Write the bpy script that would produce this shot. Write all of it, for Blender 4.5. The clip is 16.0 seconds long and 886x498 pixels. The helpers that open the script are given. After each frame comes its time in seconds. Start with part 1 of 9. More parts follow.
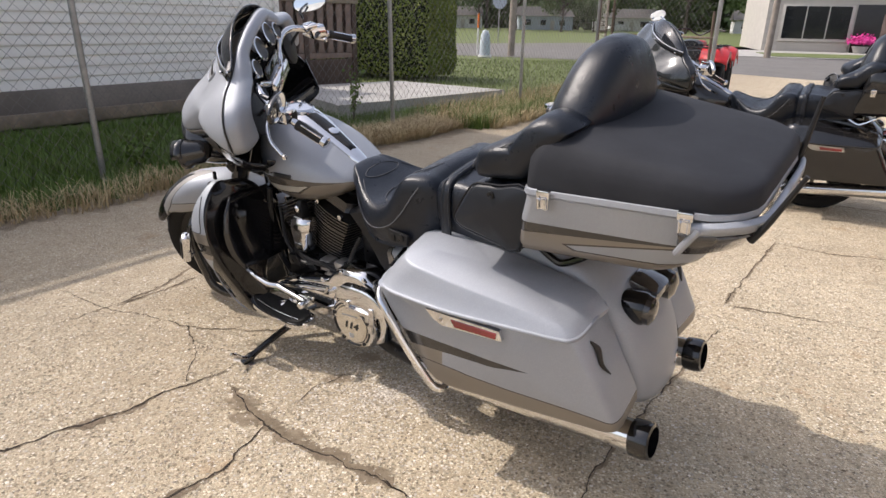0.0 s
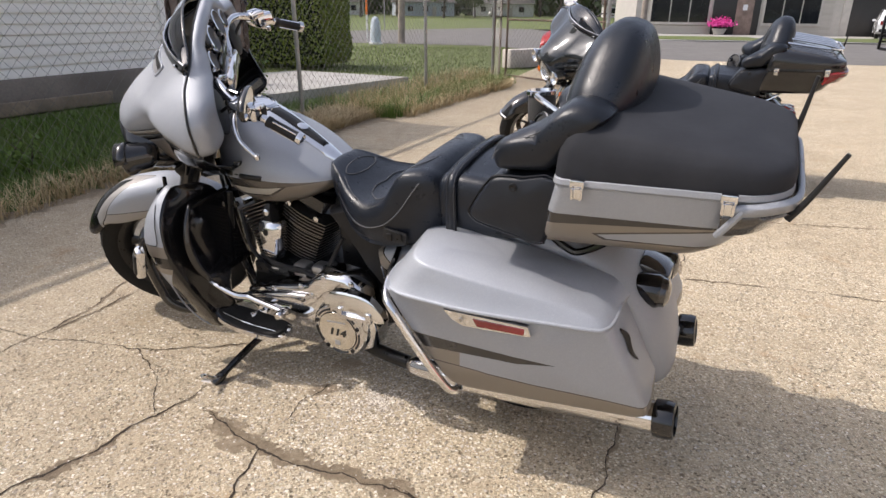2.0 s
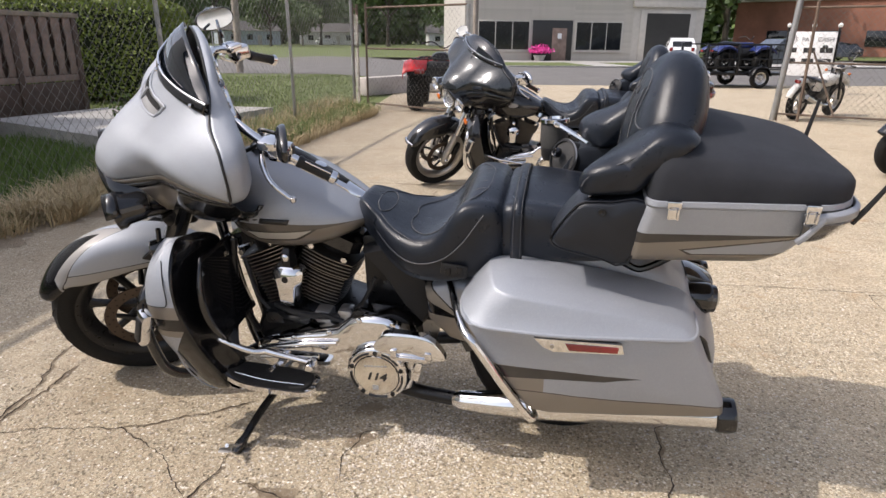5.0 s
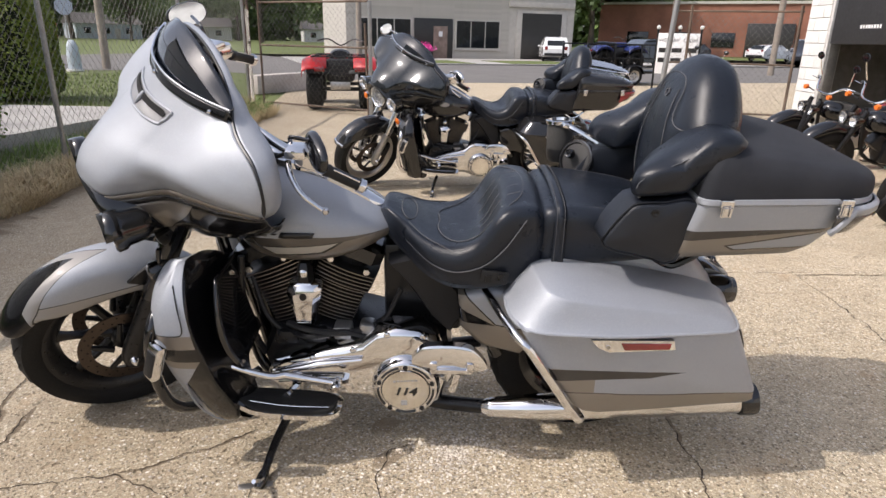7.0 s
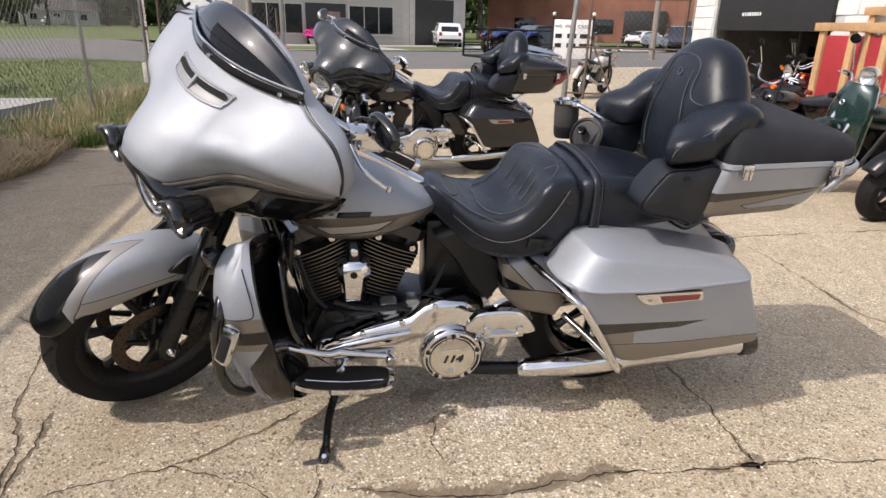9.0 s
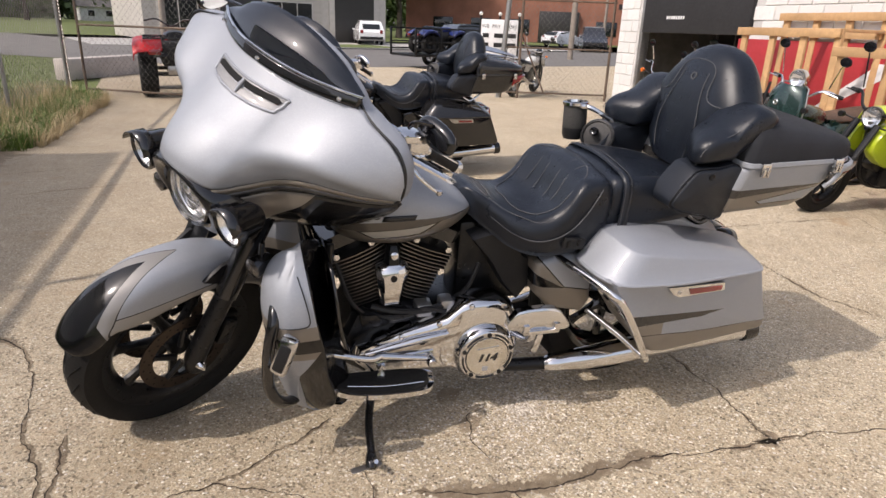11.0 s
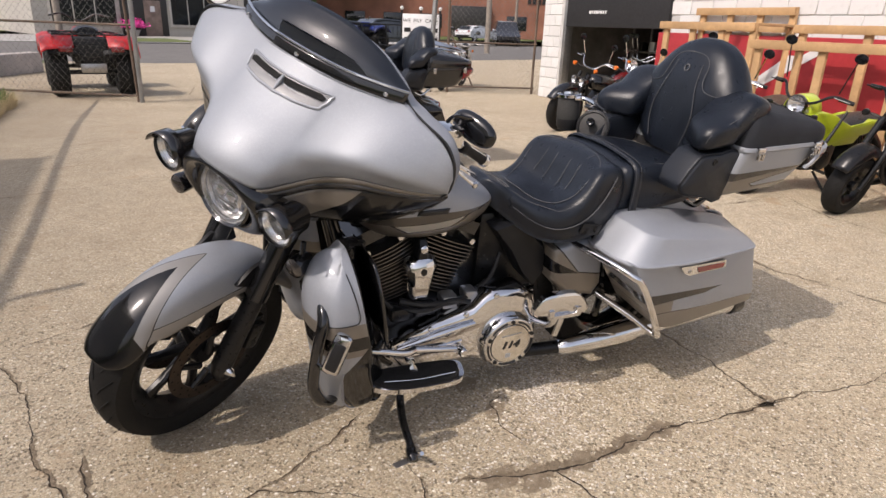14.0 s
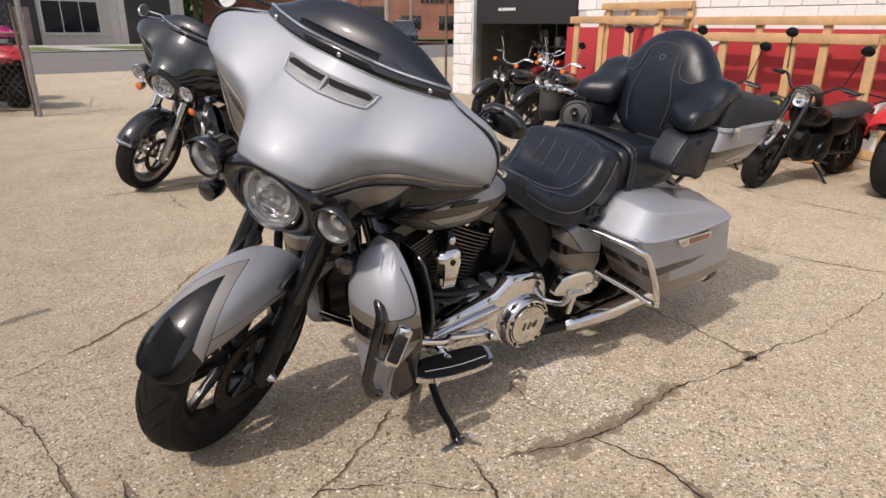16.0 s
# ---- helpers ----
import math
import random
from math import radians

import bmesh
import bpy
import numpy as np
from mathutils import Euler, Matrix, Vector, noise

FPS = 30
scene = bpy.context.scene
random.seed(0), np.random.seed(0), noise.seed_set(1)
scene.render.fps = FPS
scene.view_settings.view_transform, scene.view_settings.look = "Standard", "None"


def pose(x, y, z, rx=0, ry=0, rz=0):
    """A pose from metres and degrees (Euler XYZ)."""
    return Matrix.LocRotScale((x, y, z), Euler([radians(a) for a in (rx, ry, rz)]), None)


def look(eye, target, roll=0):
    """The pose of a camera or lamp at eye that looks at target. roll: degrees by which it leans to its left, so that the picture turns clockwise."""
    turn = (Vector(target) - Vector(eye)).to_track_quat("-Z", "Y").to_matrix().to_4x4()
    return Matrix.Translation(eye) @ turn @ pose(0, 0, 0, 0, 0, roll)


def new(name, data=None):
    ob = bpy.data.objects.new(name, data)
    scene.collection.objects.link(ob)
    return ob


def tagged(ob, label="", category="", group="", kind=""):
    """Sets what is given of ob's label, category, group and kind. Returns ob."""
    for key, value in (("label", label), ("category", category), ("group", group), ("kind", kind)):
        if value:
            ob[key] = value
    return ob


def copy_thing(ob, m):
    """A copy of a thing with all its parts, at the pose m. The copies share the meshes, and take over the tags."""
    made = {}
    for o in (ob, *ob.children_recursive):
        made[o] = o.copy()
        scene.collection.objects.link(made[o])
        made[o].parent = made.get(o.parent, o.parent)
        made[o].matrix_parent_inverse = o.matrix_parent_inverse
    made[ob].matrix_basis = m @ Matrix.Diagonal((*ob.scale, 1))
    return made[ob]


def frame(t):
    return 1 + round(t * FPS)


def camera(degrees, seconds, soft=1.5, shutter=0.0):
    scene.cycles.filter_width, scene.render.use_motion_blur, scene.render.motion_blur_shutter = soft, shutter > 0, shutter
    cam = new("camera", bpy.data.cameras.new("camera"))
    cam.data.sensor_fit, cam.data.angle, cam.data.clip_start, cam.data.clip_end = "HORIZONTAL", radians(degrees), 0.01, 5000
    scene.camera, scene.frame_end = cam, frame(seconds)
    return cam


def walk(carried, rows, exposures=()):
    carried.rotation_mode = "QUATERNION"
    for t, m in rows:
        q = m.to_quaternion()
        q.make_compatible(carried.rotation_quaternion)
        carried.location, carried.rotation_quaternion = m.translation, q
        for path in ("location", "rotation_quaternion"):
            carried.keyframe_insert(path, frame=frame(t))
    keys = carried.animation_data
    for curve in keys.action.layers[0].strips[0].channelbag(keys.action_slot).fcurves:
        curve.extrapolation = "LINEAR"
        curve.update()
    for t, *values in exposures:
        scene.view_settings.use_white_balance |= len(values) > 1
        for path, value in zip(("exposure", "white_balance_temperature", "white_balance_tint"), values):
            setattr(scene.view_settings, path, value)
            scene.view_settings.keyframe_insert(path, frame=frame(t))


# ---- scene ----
cam = camera(70.9, 16.0)
METRES, EYE, TILT, LEAN, TURN = 3.1325, 1.3125, 0.0, 0.0, 0.0
ROWS = [
    (0.0, 0.0, 0.0, 0.0, 0.38, -20.04, -1.03),
    (0.5, -0.0264, -0.0047, -0.0038, -2.51, -20.04, -0.65),
    (1.0, -0.0432, 0.0049, -0.007, -4.67, -20.25, -0.48),
    (1.5, -0.0734, 0.0237, -0.0058, -6.93, -20.67, -0.5),
    (2.0, -0.1006, 0.0348, -0.0023, -9.86, -20.99, -0.61),
    (2.5, -0.1406, 0.0393, -0.0026, -12.9, -21.02, -0.72),
    (3.0, -0.1854, 0.0473, -0.001, -15.87, -20.8, -0.81),
    (3.5, -0.2186, 0.0533, -0.0037, -18.36, -20.37, -0.78),
    (4.0, -0.2461, 0.0745, -0.0015, -20.5, -19.82, -0.72),
    (4.5, -0.27, 0.0916, 0.0012, -22.58, -19.2, -0.63),
    (5.0, -0.2941, 0.1028, 0.0006, -24.94, -18.54, -0.52),
    (7.5, -0.4437, 0.215, 0.0026, -38.48, -18.91, -1.41),
    (8.0, -0.4808, 0.232, 0.0012, -41.08, -19.17, -1.57),
    (8.5, -0.5188, 0.2451, -0.0007, -43.45, -19.4, -1.48),
    (9.0, -0.5471, 0.2593, -0.0023, -45.52, -19.58, -1.29),
    (11.5, -0.6555, 0.3655, 0.0003, -54.19, -19.57, -2.36),
    (12.0, -0.6824, 0.3783, -0.0025, -55.32, -19.69, -2.57),
    (12.5, -0.6947, 0.3812, -0.003, -56.2, -19.83, -2.68),
    (13.0, -0.6988, 0.3881, -0.0051, -57.2, -19.9, -2.57),
    (13.5, -0.6961, 0.4085, -0.0051, -58.6, -19.84, -2.32),
    (14.0, -0.6993, 0.4331, -0.0034, -60.56, -19.73, -1.97),
    (14.5, -0.7066, 0.448, -0.0046, -62.93, -19.57, -1.63),
    (15.0, -0.7279, 0.4766, -0.0049, -65.37, -19.47, -1.37),
    (15.5, -0.7593, 0.5103, -0.0055, -67.72, -19.44, -1.03),
    (16.0, -0.7743, 0.535, -0.0071, -69.91, -19.57, -0.63),
]
walk(cam, [(t, pose(0, 0, EYE, TILT, LEAN, TURN) @ pose(METRES * x, METRES * y, METRES * z, 90 + pitch, roll, yaw)) for t, x, y, z, yaw, pitch, roll in ROWS],
     [(0.0, 0.70, 6420, 15), (5.0, 0.67, 6380, 15), (9.0, 0.58, 6430, 15), (12.0, 0.46, 6580, 17), (16.0, 0.37, 6580, 17)])

# ---- light ----
SUN = Vector((-0.80, 0.26, 1.0)).normalized()
world = bpy.data.worlds.new("world")
scene.world = world
world.use_nodes = True
wn = world.node_tree
sky = wn.nodes.new("ShaderNodeTexSky")
sky.sky_type, sky.sun_disc = "NISHITA", False
sky.sun_elevation, sky.sun_rotation = math.asin(SUN.z), math.atan2(SUN.x, SUN.y)
sky.dust_density, sky.air_density, sky.ozone_density = 3.0, 1.0, 0.6
haze = wn.nodes.new("ShaderNodeHueSaturation")
haze.inputs["Saturation"].default_value = 0.55
wn.links.new(sky.outputs[0], haze.inputs["Color"])
wn.links.new(haze.outputs[0], wn.nodes["Background"].inputs[0])
wn.nodes["Background"].inputs[1].default_value = 0.15
sun = new("sun", bpy.data.lights.new("sun", "SUN"))
sun.data.energy, sun.data.angle, sun.data.color = 2.1, radians(0.6), (1.0, 0.93, 0.82)
sun.matrix_world = look(SUN * 60, (0, 0, 0))
scene.view_settings.exposure = 0.0


# ---- materials ----
class Nodes:
    """A short hand for building node materials."""

    def __init__(self, name):
        self.mat = bpy.data.materials.new(name)
        self.mat.use_nodes = True
        self.nt = self.mat.node_tree
        self.bsdf = self.nt.nodes["Principled BSDF"]
        self.tc = self.nt.nodes.new("ShaderNodeTexCoord")

    def node(self, kind, **inputs):
        n = self.nt.nodes.new(kind)
        for key, value in inputs.items():
            self.put(n.inputs[key.replace("_", " ")], value)
        return n

    def put(self, socket, value):
        if isinstance(value, bpy.types.NodeSocket):
            self.nt.links.new(value, socket)
        else:
            socket.default_value = value

    def math(self, op, a, b=0.0):
        n = self.nt.nodes.new("ShaderNodeMath")
        n.operation = op
        self.put(n.inputs[0], a)
        self.put(n.inputs[1], b)
        return n.outputs[0]

    def mix(self, fac, a, b, blend="MIX"):
        n = self.nt.nodes.new("ShaderNodeMix")
        n.data_type, n.blend_type = "RGBA", blend
        self.put(n.inputs[0], fac)
        for k, v in ((6, a), (7, b)):
            self.put(n.inputs[k], v if isinstance(v, bpy.types.NodeSocket) else (*v[:3], 1.0))
        return n.outputs[2]

    def noise(self, scale, detail=4.0, rough=0.55, coord=None):
        n = self.node("ShaderNodeTexNoise", Scale=scale, Detail=detail, Roughness=rough)
        self.nt.links.new(coord or self.tc.outputs["Object"], n.inputs["Vector"])
        return n.outputs["Fac"]

    def cells(self, scale, feature="F1", out="Distance", coord=None):
        n = self.nt.nodes.new("ShaderNodeTexVoronoi")
        n.feature = feature
        n.inputs["Scale"].default_value = scale
        self.nt.links.new(coord or self.tc.outputs["Object"], n.inputs["Vector"])
        return n.outputs[out]

    def ramp(self, fac, lo, hi, a=0.0, b=1.0):
        n = self.node("ShaderNodeMapRange", From_Min=lo, From_Max=hi, To_Min=a, To_Max=b)
        n.clamp = True
        self.put(n.inputs["Value"], fac)
        return n.outputs[0]

    def bump(self, height, strength, distance=0.01):
        n = self.node("ShaderNodeBump", Strength=strength, Distance=distance, Height=height)
        self.nt.links.new(n.outputs[0], self.bsdf.inputs["Normal"])
        return n

    def xyz(self):
        n = self.nt.nodes.new("ShaderNodeSeparateXYZ")
        self.nt.links.new(self.tc.outputs["Object"], n.inputs[0])
        return n.outputs[0], n.outputs[1], n.outputs[2]

    def set(self, **values):
        for key, value in values.items():
            key = key.replace("_", " ")
            if key == "Base Color" and not isinstance(value, bpy.types.NodeSocket):
                value = (*value[:3], 1.0)
            self.put(self.bsdf.inputs[key], value)
        return self

    def above(self, a, b, c):
        """1 where a*x + b*z + c > 0, in the thing's own space."""
        x, y, z = self.xyz()
        v = self.math("ADD", self.math("MULTIPLY", x, a), self.math("MULTIPLY", z, b))
        return self.math("GREATER_THAN", v, -c)

    def over(self, p, q):
        """1 above the line through p and q of the side view (x, z)."""
        s = (q[1] - p[1]) / (q[0] - p[0])
        return self.above(-s, 1.0, s * p[0] - p[1])

    def both(self, *masks):
        m = masks[0]
        for k in masks[1:]:
            m = self.math("MULTIPLY", m, k)
        return m

    def no(self, m):
        return self.math("SUBTRACT", 1.0, m)


def simple(name, color, rough=0.5, metal=0.0, grain=40.0, vary=0.15, bump=0.0, large=3.0, coat=0.0, fine=0.0):
    """A surface with grain and broad variation in tone, and a fine relief."""
    n = Nodes(name)
    broad, small = n.noise(large, 3), n.noise(grain, 5)
    dark = tuple(c * (1 - vary) for c in color)
    light = tuple(min(1, c * (1 + vary)) for c in color)
    tone = n.mix(n.ramp(broad, 0.3, 0.7), dark, light)
    tone = n.mix(n.ramp(small, 0.35, 0.7, 0, 0.5), tone, dark)
    n.set(Base_Color=tone, Metallic=metal, Coat_Weight=coat, Coat_Roughness=0.06)
    n.set(Roughness=n.ramp(small, 0.2, 0.8, max(0.02, rough - 0.06 - fine), min(1, rough + 0.06 + fine)))
    if bump:
        n.bump(small, bump, 0.004)
    return n.mat


SILVER, TAUPE, CHARCOAL = (0.312, 0.330, 0.362), (0.215, 0.190, 0.160), (0.045, 0.043, 0.042)


def paint(name, zones=None, base=SILVER, metal=0.42, rough=0.60):
    """Clear-coated metal-flake paint; zones(n, colour) lays the painted panels over the base colour."""
    n = Nodes(name)
    flake = n.cells(900.0, out="Color")
    sep = n.nt.nodes.new("ShaderNodeSeparateColor")
    n.nt.links.new(flake, sep.inputs[0])
    tone = n.mix(n.ramp(n.noise(5.0, 2), 0.3, 0.7), tuple(c * 0.97 for c in base), tuple(min(1, c * 1.03) for c in base))
    tone = n.mix(n.ramp(sep.outputs[0], 0.70, 1.0, 0, 0.45), tone, tuple(min(1, c * 1.5) for c in base))
    if zones:
        tone = zones(n, tone)
    bw = n.node("ShaderNodeRGBToBW", Color=tone).outputs[0]
    dust = n.ramp(n.noise(14.0, 6, 0.7), 0.5, 0.8, 0, 0.05)
    tone = n.mix(dust, tone, (0.36, 0.32, 0.26))
    n.set(Base_Color=tone, Metallic=metal, Roughness=n.ramp(bw, 0.03, 0.25, 0.14, rough), Coat_Weight=0.38, Coat_Roughness=n.ramp(n.noise(30.0, 5), 0.3, 0.8, 0.03, 0.09))
    return n.mat


def bag_zones(n, tone):
    low = n.no(n.over((0.061, 0.430), (-0.46, 0.392)))
    wedge = n.both(n.no(n.over((0.134, 0.513), (-0.365, 0.475))), n.over((0.048, 0.455), (-0.13, 0.475)), n.over((-0.13, 0.474), (-0.365, 0.472)))
    front = n.both(n.no(n.over((0.134, 0.513), (-0.13, 0.475))), n.math("GREATER_THAN", n.xyz()[0], 0.045))
    line = n.both(n.no(n.over((0.061, 0.433), (-0.46, 0.395))), n.no(low))
    tone = n.mix(low, tone, TAUPE)
    tone = n.mix(front, tone, TAUPE)
    tone = n.mix(line, tone, (0.09, 0.08, 0.07))
    return n.mix(wedge, tone, CHARCOAL)


def pak_zones(n, tone):
    low = n.no(n.over((-0.17, 0.908), (-0.6, 0.912)))
    wedge = n.both(low, n.over((-0.17, 0.878), (-0.6, 0.910)))
    tongue = n.both(n.no(n.over((-0.29, 0.858), (-0.6, 0.905))), n.over((-0.2, 0.846), (-0.6, 0.852)), n.over((-0.32, 0.845), (-0.29, 0.858)))
    edge = n.both(n.no(n.over((-0.29, 0.863), (-0.6, 0.909))), n.over((-0.2, 0.842), (-0.6, 0.848)), n.over((-0.315, 0.838), (-0.283, 0.858)))
    tone = n.mix(low, tone, TAUPE)
    tone = n.mix(edge, tone, (0.07, 0.06, 0.05))
    tone = n.mix(tongue, tone, SILVER)
    return n.mix(wedge, tone, CHARCOAL)


def tank_zones(n, tone):
    low = n.both(n.no(n.over((1.14, 0.785), (0.89, 0.806))), n.no(n.over((0.89, 0.807), (0.68, 0.797))))
    dark = n.both(low, n.over((1.12, 0.758), (0.70, 0.795)))
    tongue = n.both(n.no(n.over((1.12, 0.752), (0.70, 0.794))), n.over((1.00, 0.737), (0.853, 0.754)), n.over((0.853, 0.754), (0.785, 0.793)), n.over((1.06, 0.775), (0.985, 0.734)))
    edge = n.both(n.no(n.over((1.12, 0.757), (0.70, 0.797))), n.over((1.00, 0.732), (0.853, 0.749)), n.over((0.846, 0.749), (0.775, 0.793)), n.over((1.07, 0.775), (0.995, 0.734)))
    tone = n.mix(low, tone, (0.15, 0.132, 0.11))
    tone = n.mix(dark, tone, (0.085, 0.076, 0.066))
    tone = n.mix(edge, tone, (0.04, 0.036, 0.032))
    return n.mix(tongue, tone, (0.36, 0.345, 0.31))


def fender_zones(n, tone):
    x, y, z = n.xyz()
    ay = n.math("ABSOLUTE", y)
    vee = lambda x0, k, d: n.math("LESS_THAN", ay, n.math("ADD", n.math("MULTIPLY", n.math("SUBTRACT", x, x0), k), d))
    tip = n.math("GREATER_THAN", n.math("ADD", x, n.math("MULTIPLY", z, -0.30)), 1.690)
    line = n.both(vee(1.589, 0.352, 0.0022), n.no(vee(1.589, 0.352, 0.0)))
    skirt = n.both(n.no(n.over((1.45, 0.590), (1.84, 0.592))), n.math("GREATER_THAN", ay, 0.06))
    rim = n.both(n.no(n.over((1.45, 0.593), (1.84, 0.595))), n.math("GREATER_THAN", ay, 0.06))
    tone = n.mix(rim, tone, (0.06, 0.055, 0.05))
    tone = n.mix(skirt, tone, (0.30, 0.285, 0.265))
    tone = n.mix(n.both(vee(1.589, 0.352, 0.0), n.math("GREATER_THAN", x, 1.57)), tone, (0.26, 0.25, 0.24))
    tone = n.mix(n.both(line, n.math("GREATER_THAN", x, 1.59)), tone, (0.06, 0.055, 0.05))
    return n.mix(n.math("MAXIMUM", n.both(vee(1.684, 0.372, 0.0), n.math("GREATER_THAN", x, 1.68)), tip), tone, (0.006, 0.006, 0.007))


def lower_zones(n, tone):
    x, y, z = n.xyz()
    band = n.both(n.math("LESS_THAN", z, 0.586), n.math("GREATER_THAN", z, 0.470))
    dark = n.both(n.math("LESS_THAN", z, 0.542), n.math("GREATER_THAN", z, 0.496))
    tone = n.mix(band, tone, TAUPE)
    tone = n.mix(dark, tone, (0.016, 0.015, 0.015))
    border = n.math("ADD", n.math("ADD", n.math("MULTIPLY", z, 0.16), 1.098), n.ramp(z, 0.39, 0.50, 0.085, 0.0))
    return n.mix(n.math("LESS_THAN", x, border), tone, (0.006, 0.006, 0.007))


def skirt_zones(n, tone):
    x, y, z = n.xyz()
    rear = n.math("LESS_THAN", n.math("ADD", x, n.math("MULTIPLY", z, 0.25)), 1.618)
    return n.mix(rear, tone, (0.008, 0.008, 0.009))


def side_zones(n, tone):
    patch_ = n.both(n.over((0.405, 0.612), (0.300, 0.500)), n.over((0.40, 0.535), (0.24, 0.505)))
    rim = n.both(n.over((0.411, 0.612), (0.306, 0.500)), n.over((0.40, 0.531), (0.24, 0.501)))
    dark = n.both(n.no(n.over((0.45, 0.585), (0.33, 0.52))), n.over((0.45, 0.53), (0.33, 0.515)))
    tone = n.mix(1.0, tone, TAUPE)
    tone = n.mix(dark, tone, (0.008, 0.008, 0.009))
    tone = n.mix(rim, tone, (0.02, 0.02, 0.02))
    return n.mix(patch_, tone, SILVER)


M = {}
M["silver"] = paint("silver_paint")
M["bag"] = paint("bag_paint", bag_zones)
M["pak"] = paint("trunk_paint", pak_zones)
M["tank"] = paint("tank_paint", tank_zones)
M["fender"] = paint("fender_paint", fender_zones)
M["lower"] = paint("leg_shield_paint", lower_zones)
M["side"] = paint("side_cover_paint", side_zones)
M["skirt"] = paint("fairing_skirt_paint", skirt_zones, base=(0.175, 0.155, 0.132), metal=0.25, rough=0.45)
# the silver paint darkened: shade of the vent's recess, put into colour
M["vent_shade"] = paint("vent_shade_paint", base=(0.22, 0.22, 0.225))
M["taupe"] = paint("taupe_paint", base=TAUPE, metal=0.3, rough=0.5)
M["charcoal"] = paint("charcoal_paint", base=CHARCOAL, metal=0.3)
M["black_paint"] = paint("black_paint", base=(0.010, 0.010, 0.011), metal=0.0, rough=0.25)
M["bowl"] = simple("lamp_reflector", (0.88, 0.88, 0.88), 0.22, 1.0, 90, 0.35)
M["slate_paint"] = paint("slate_paint", base=(0.020, 0.024, 0.027), metal=0.35, rough=0.3)
M["chrome"] = simple("chrome", (0.70, 0.70, 0.71), 0.05, 1.0, 60, 0.05)
M["steel"] = simple("brushed_steel", (0.48, 0.46, 0.44), 0.32, 1.0, 90, 0.15)
M["rotor"] = simple("rotor_steel", (0.085, 0.068, 0.058), 0.42, 1.0, 120, 0.2)
M["alu"] = simple("cast_aluminium", (0.42, 0.41, 0.40), 0.42, 0.9, 80, 0.2, 0.1)
M["black_gloss"] = simple("black_enamel", (0.006, 0.006, 0.007), 0.10, 0.0, 50, 0.2, coat=0.5)
M["black_satin"] = simple("black_satin_metal", (0.009, 0.009, 0.010), 0.30, 0.0, 60, 0.25, 0.05)
M["plastic"] = simple("black_plastic", (0.012, 0.012, 0.013), 0.5, 0.0, 160, 0.2, 0.15)
M["rubber"] = simple("tyre_rubber", (0.0095, 0.009, 0.0085), 0.72, 0.0, 120, 0.3, 0.2)
for key, gloss in (("rubber", 0.28), ("plastic", 0.35), ("black_satin", 0.35)):
    M[key].node_tree.nodes["Principled BSDF"].inputs["Specular IOR Level"].default_value = gloss
# near-black for the shade in grooves, holes and slots that aren't cut
M["recess_shade"] = simple("recess_shade_black", (0.003, 0.003, 0.003), 0.9)
M["fin"] = simple("black_fin", (0.022, 0.021, 0.020), 0.42, 0.3, 60, 0.3)
M["fin_edge"] = simple("machined_fin_edge", (0.22, 0.20, 0.18), 0.4, 0.8, 60, 0.2)


def leather(name, color, rough=0.36, grain=420.0):
    n = Nodes(name)
    g = n.cells(grain)
    wrinkle = n.noise(26.0, 6, 0.65)
    tone = n.mix(n.ramp(n.noise(6.0, 4), 0.3, 0.75), tuple(c * 0.75 for c in color), tuple(c * 1.35 for c in color))
    n.set(Base_Color=tone, Roughness=n.ramp(wrinkle, 0.25, 0.8, rough - 0.08, rough + 0.12), Specular_IOR_Level=0.38)
    n.bump(n.math("ADD", n.math("MULTIPLY", g, 0.25), n.math("MULTIPLY", wrinkle, 1.0)), 0.40, 0.003)
    return n.mat


M["leather"] = leather("black_leather", (0.0095, 0.0125, 0.0190), 0.31)
M["leather_side"] = leather("black_vinyl", (0.0105, 0.0130, 0.0185), 0.40)
M["stitch"] = simple("grey_stitching", (0.075, 0.076, 0.082), 0.7)


def cloth():
    n = Nodes("charcoal_cover_cloth")
    w = n.cells(700.0)
    fold = n.noise(9.0, 5, 0.6)
    tone = n.mix(n.ramp(fold, 0.3, 0.75), (0.0165, 0.018, 0.0225), (0.026, 0.028, 0.034))
    n.set(Base_Color=tone, Roughness=0.75, Specular_IOR_Level=0.3)
    n.bump(n.math("ADD", n.math("MULTIPLY", w, 0.2), n.math("MULTIPLY", fold, 1.0)), 0.3, 0.006)
    return n.mat


M["cloth"] = cloth()


M["smoke"] = simple("smoked_shield", (0.005, 0.007, 0.011), 0.025, 0.0, 12, 0.3)
M["smoke"].node_tree.nodes["Principled BSDF"].inputs["Alpha"].default_value = 0.93
M["smoke"].node_tree.nodes["Principled BSDF"].inputs["Specular IOR Level"].default_value = 0.9


def clear_lens():
    n = Nodes("clear_lens")
    n.set(Base_Color=(0.9, 0.92, 0.95), Roughness=0.03, Alpha=0.06, Specular_IOR_Level=0.5, Coat_Weight=0.6, Coat_Roughness=0.02)
    return n.mat


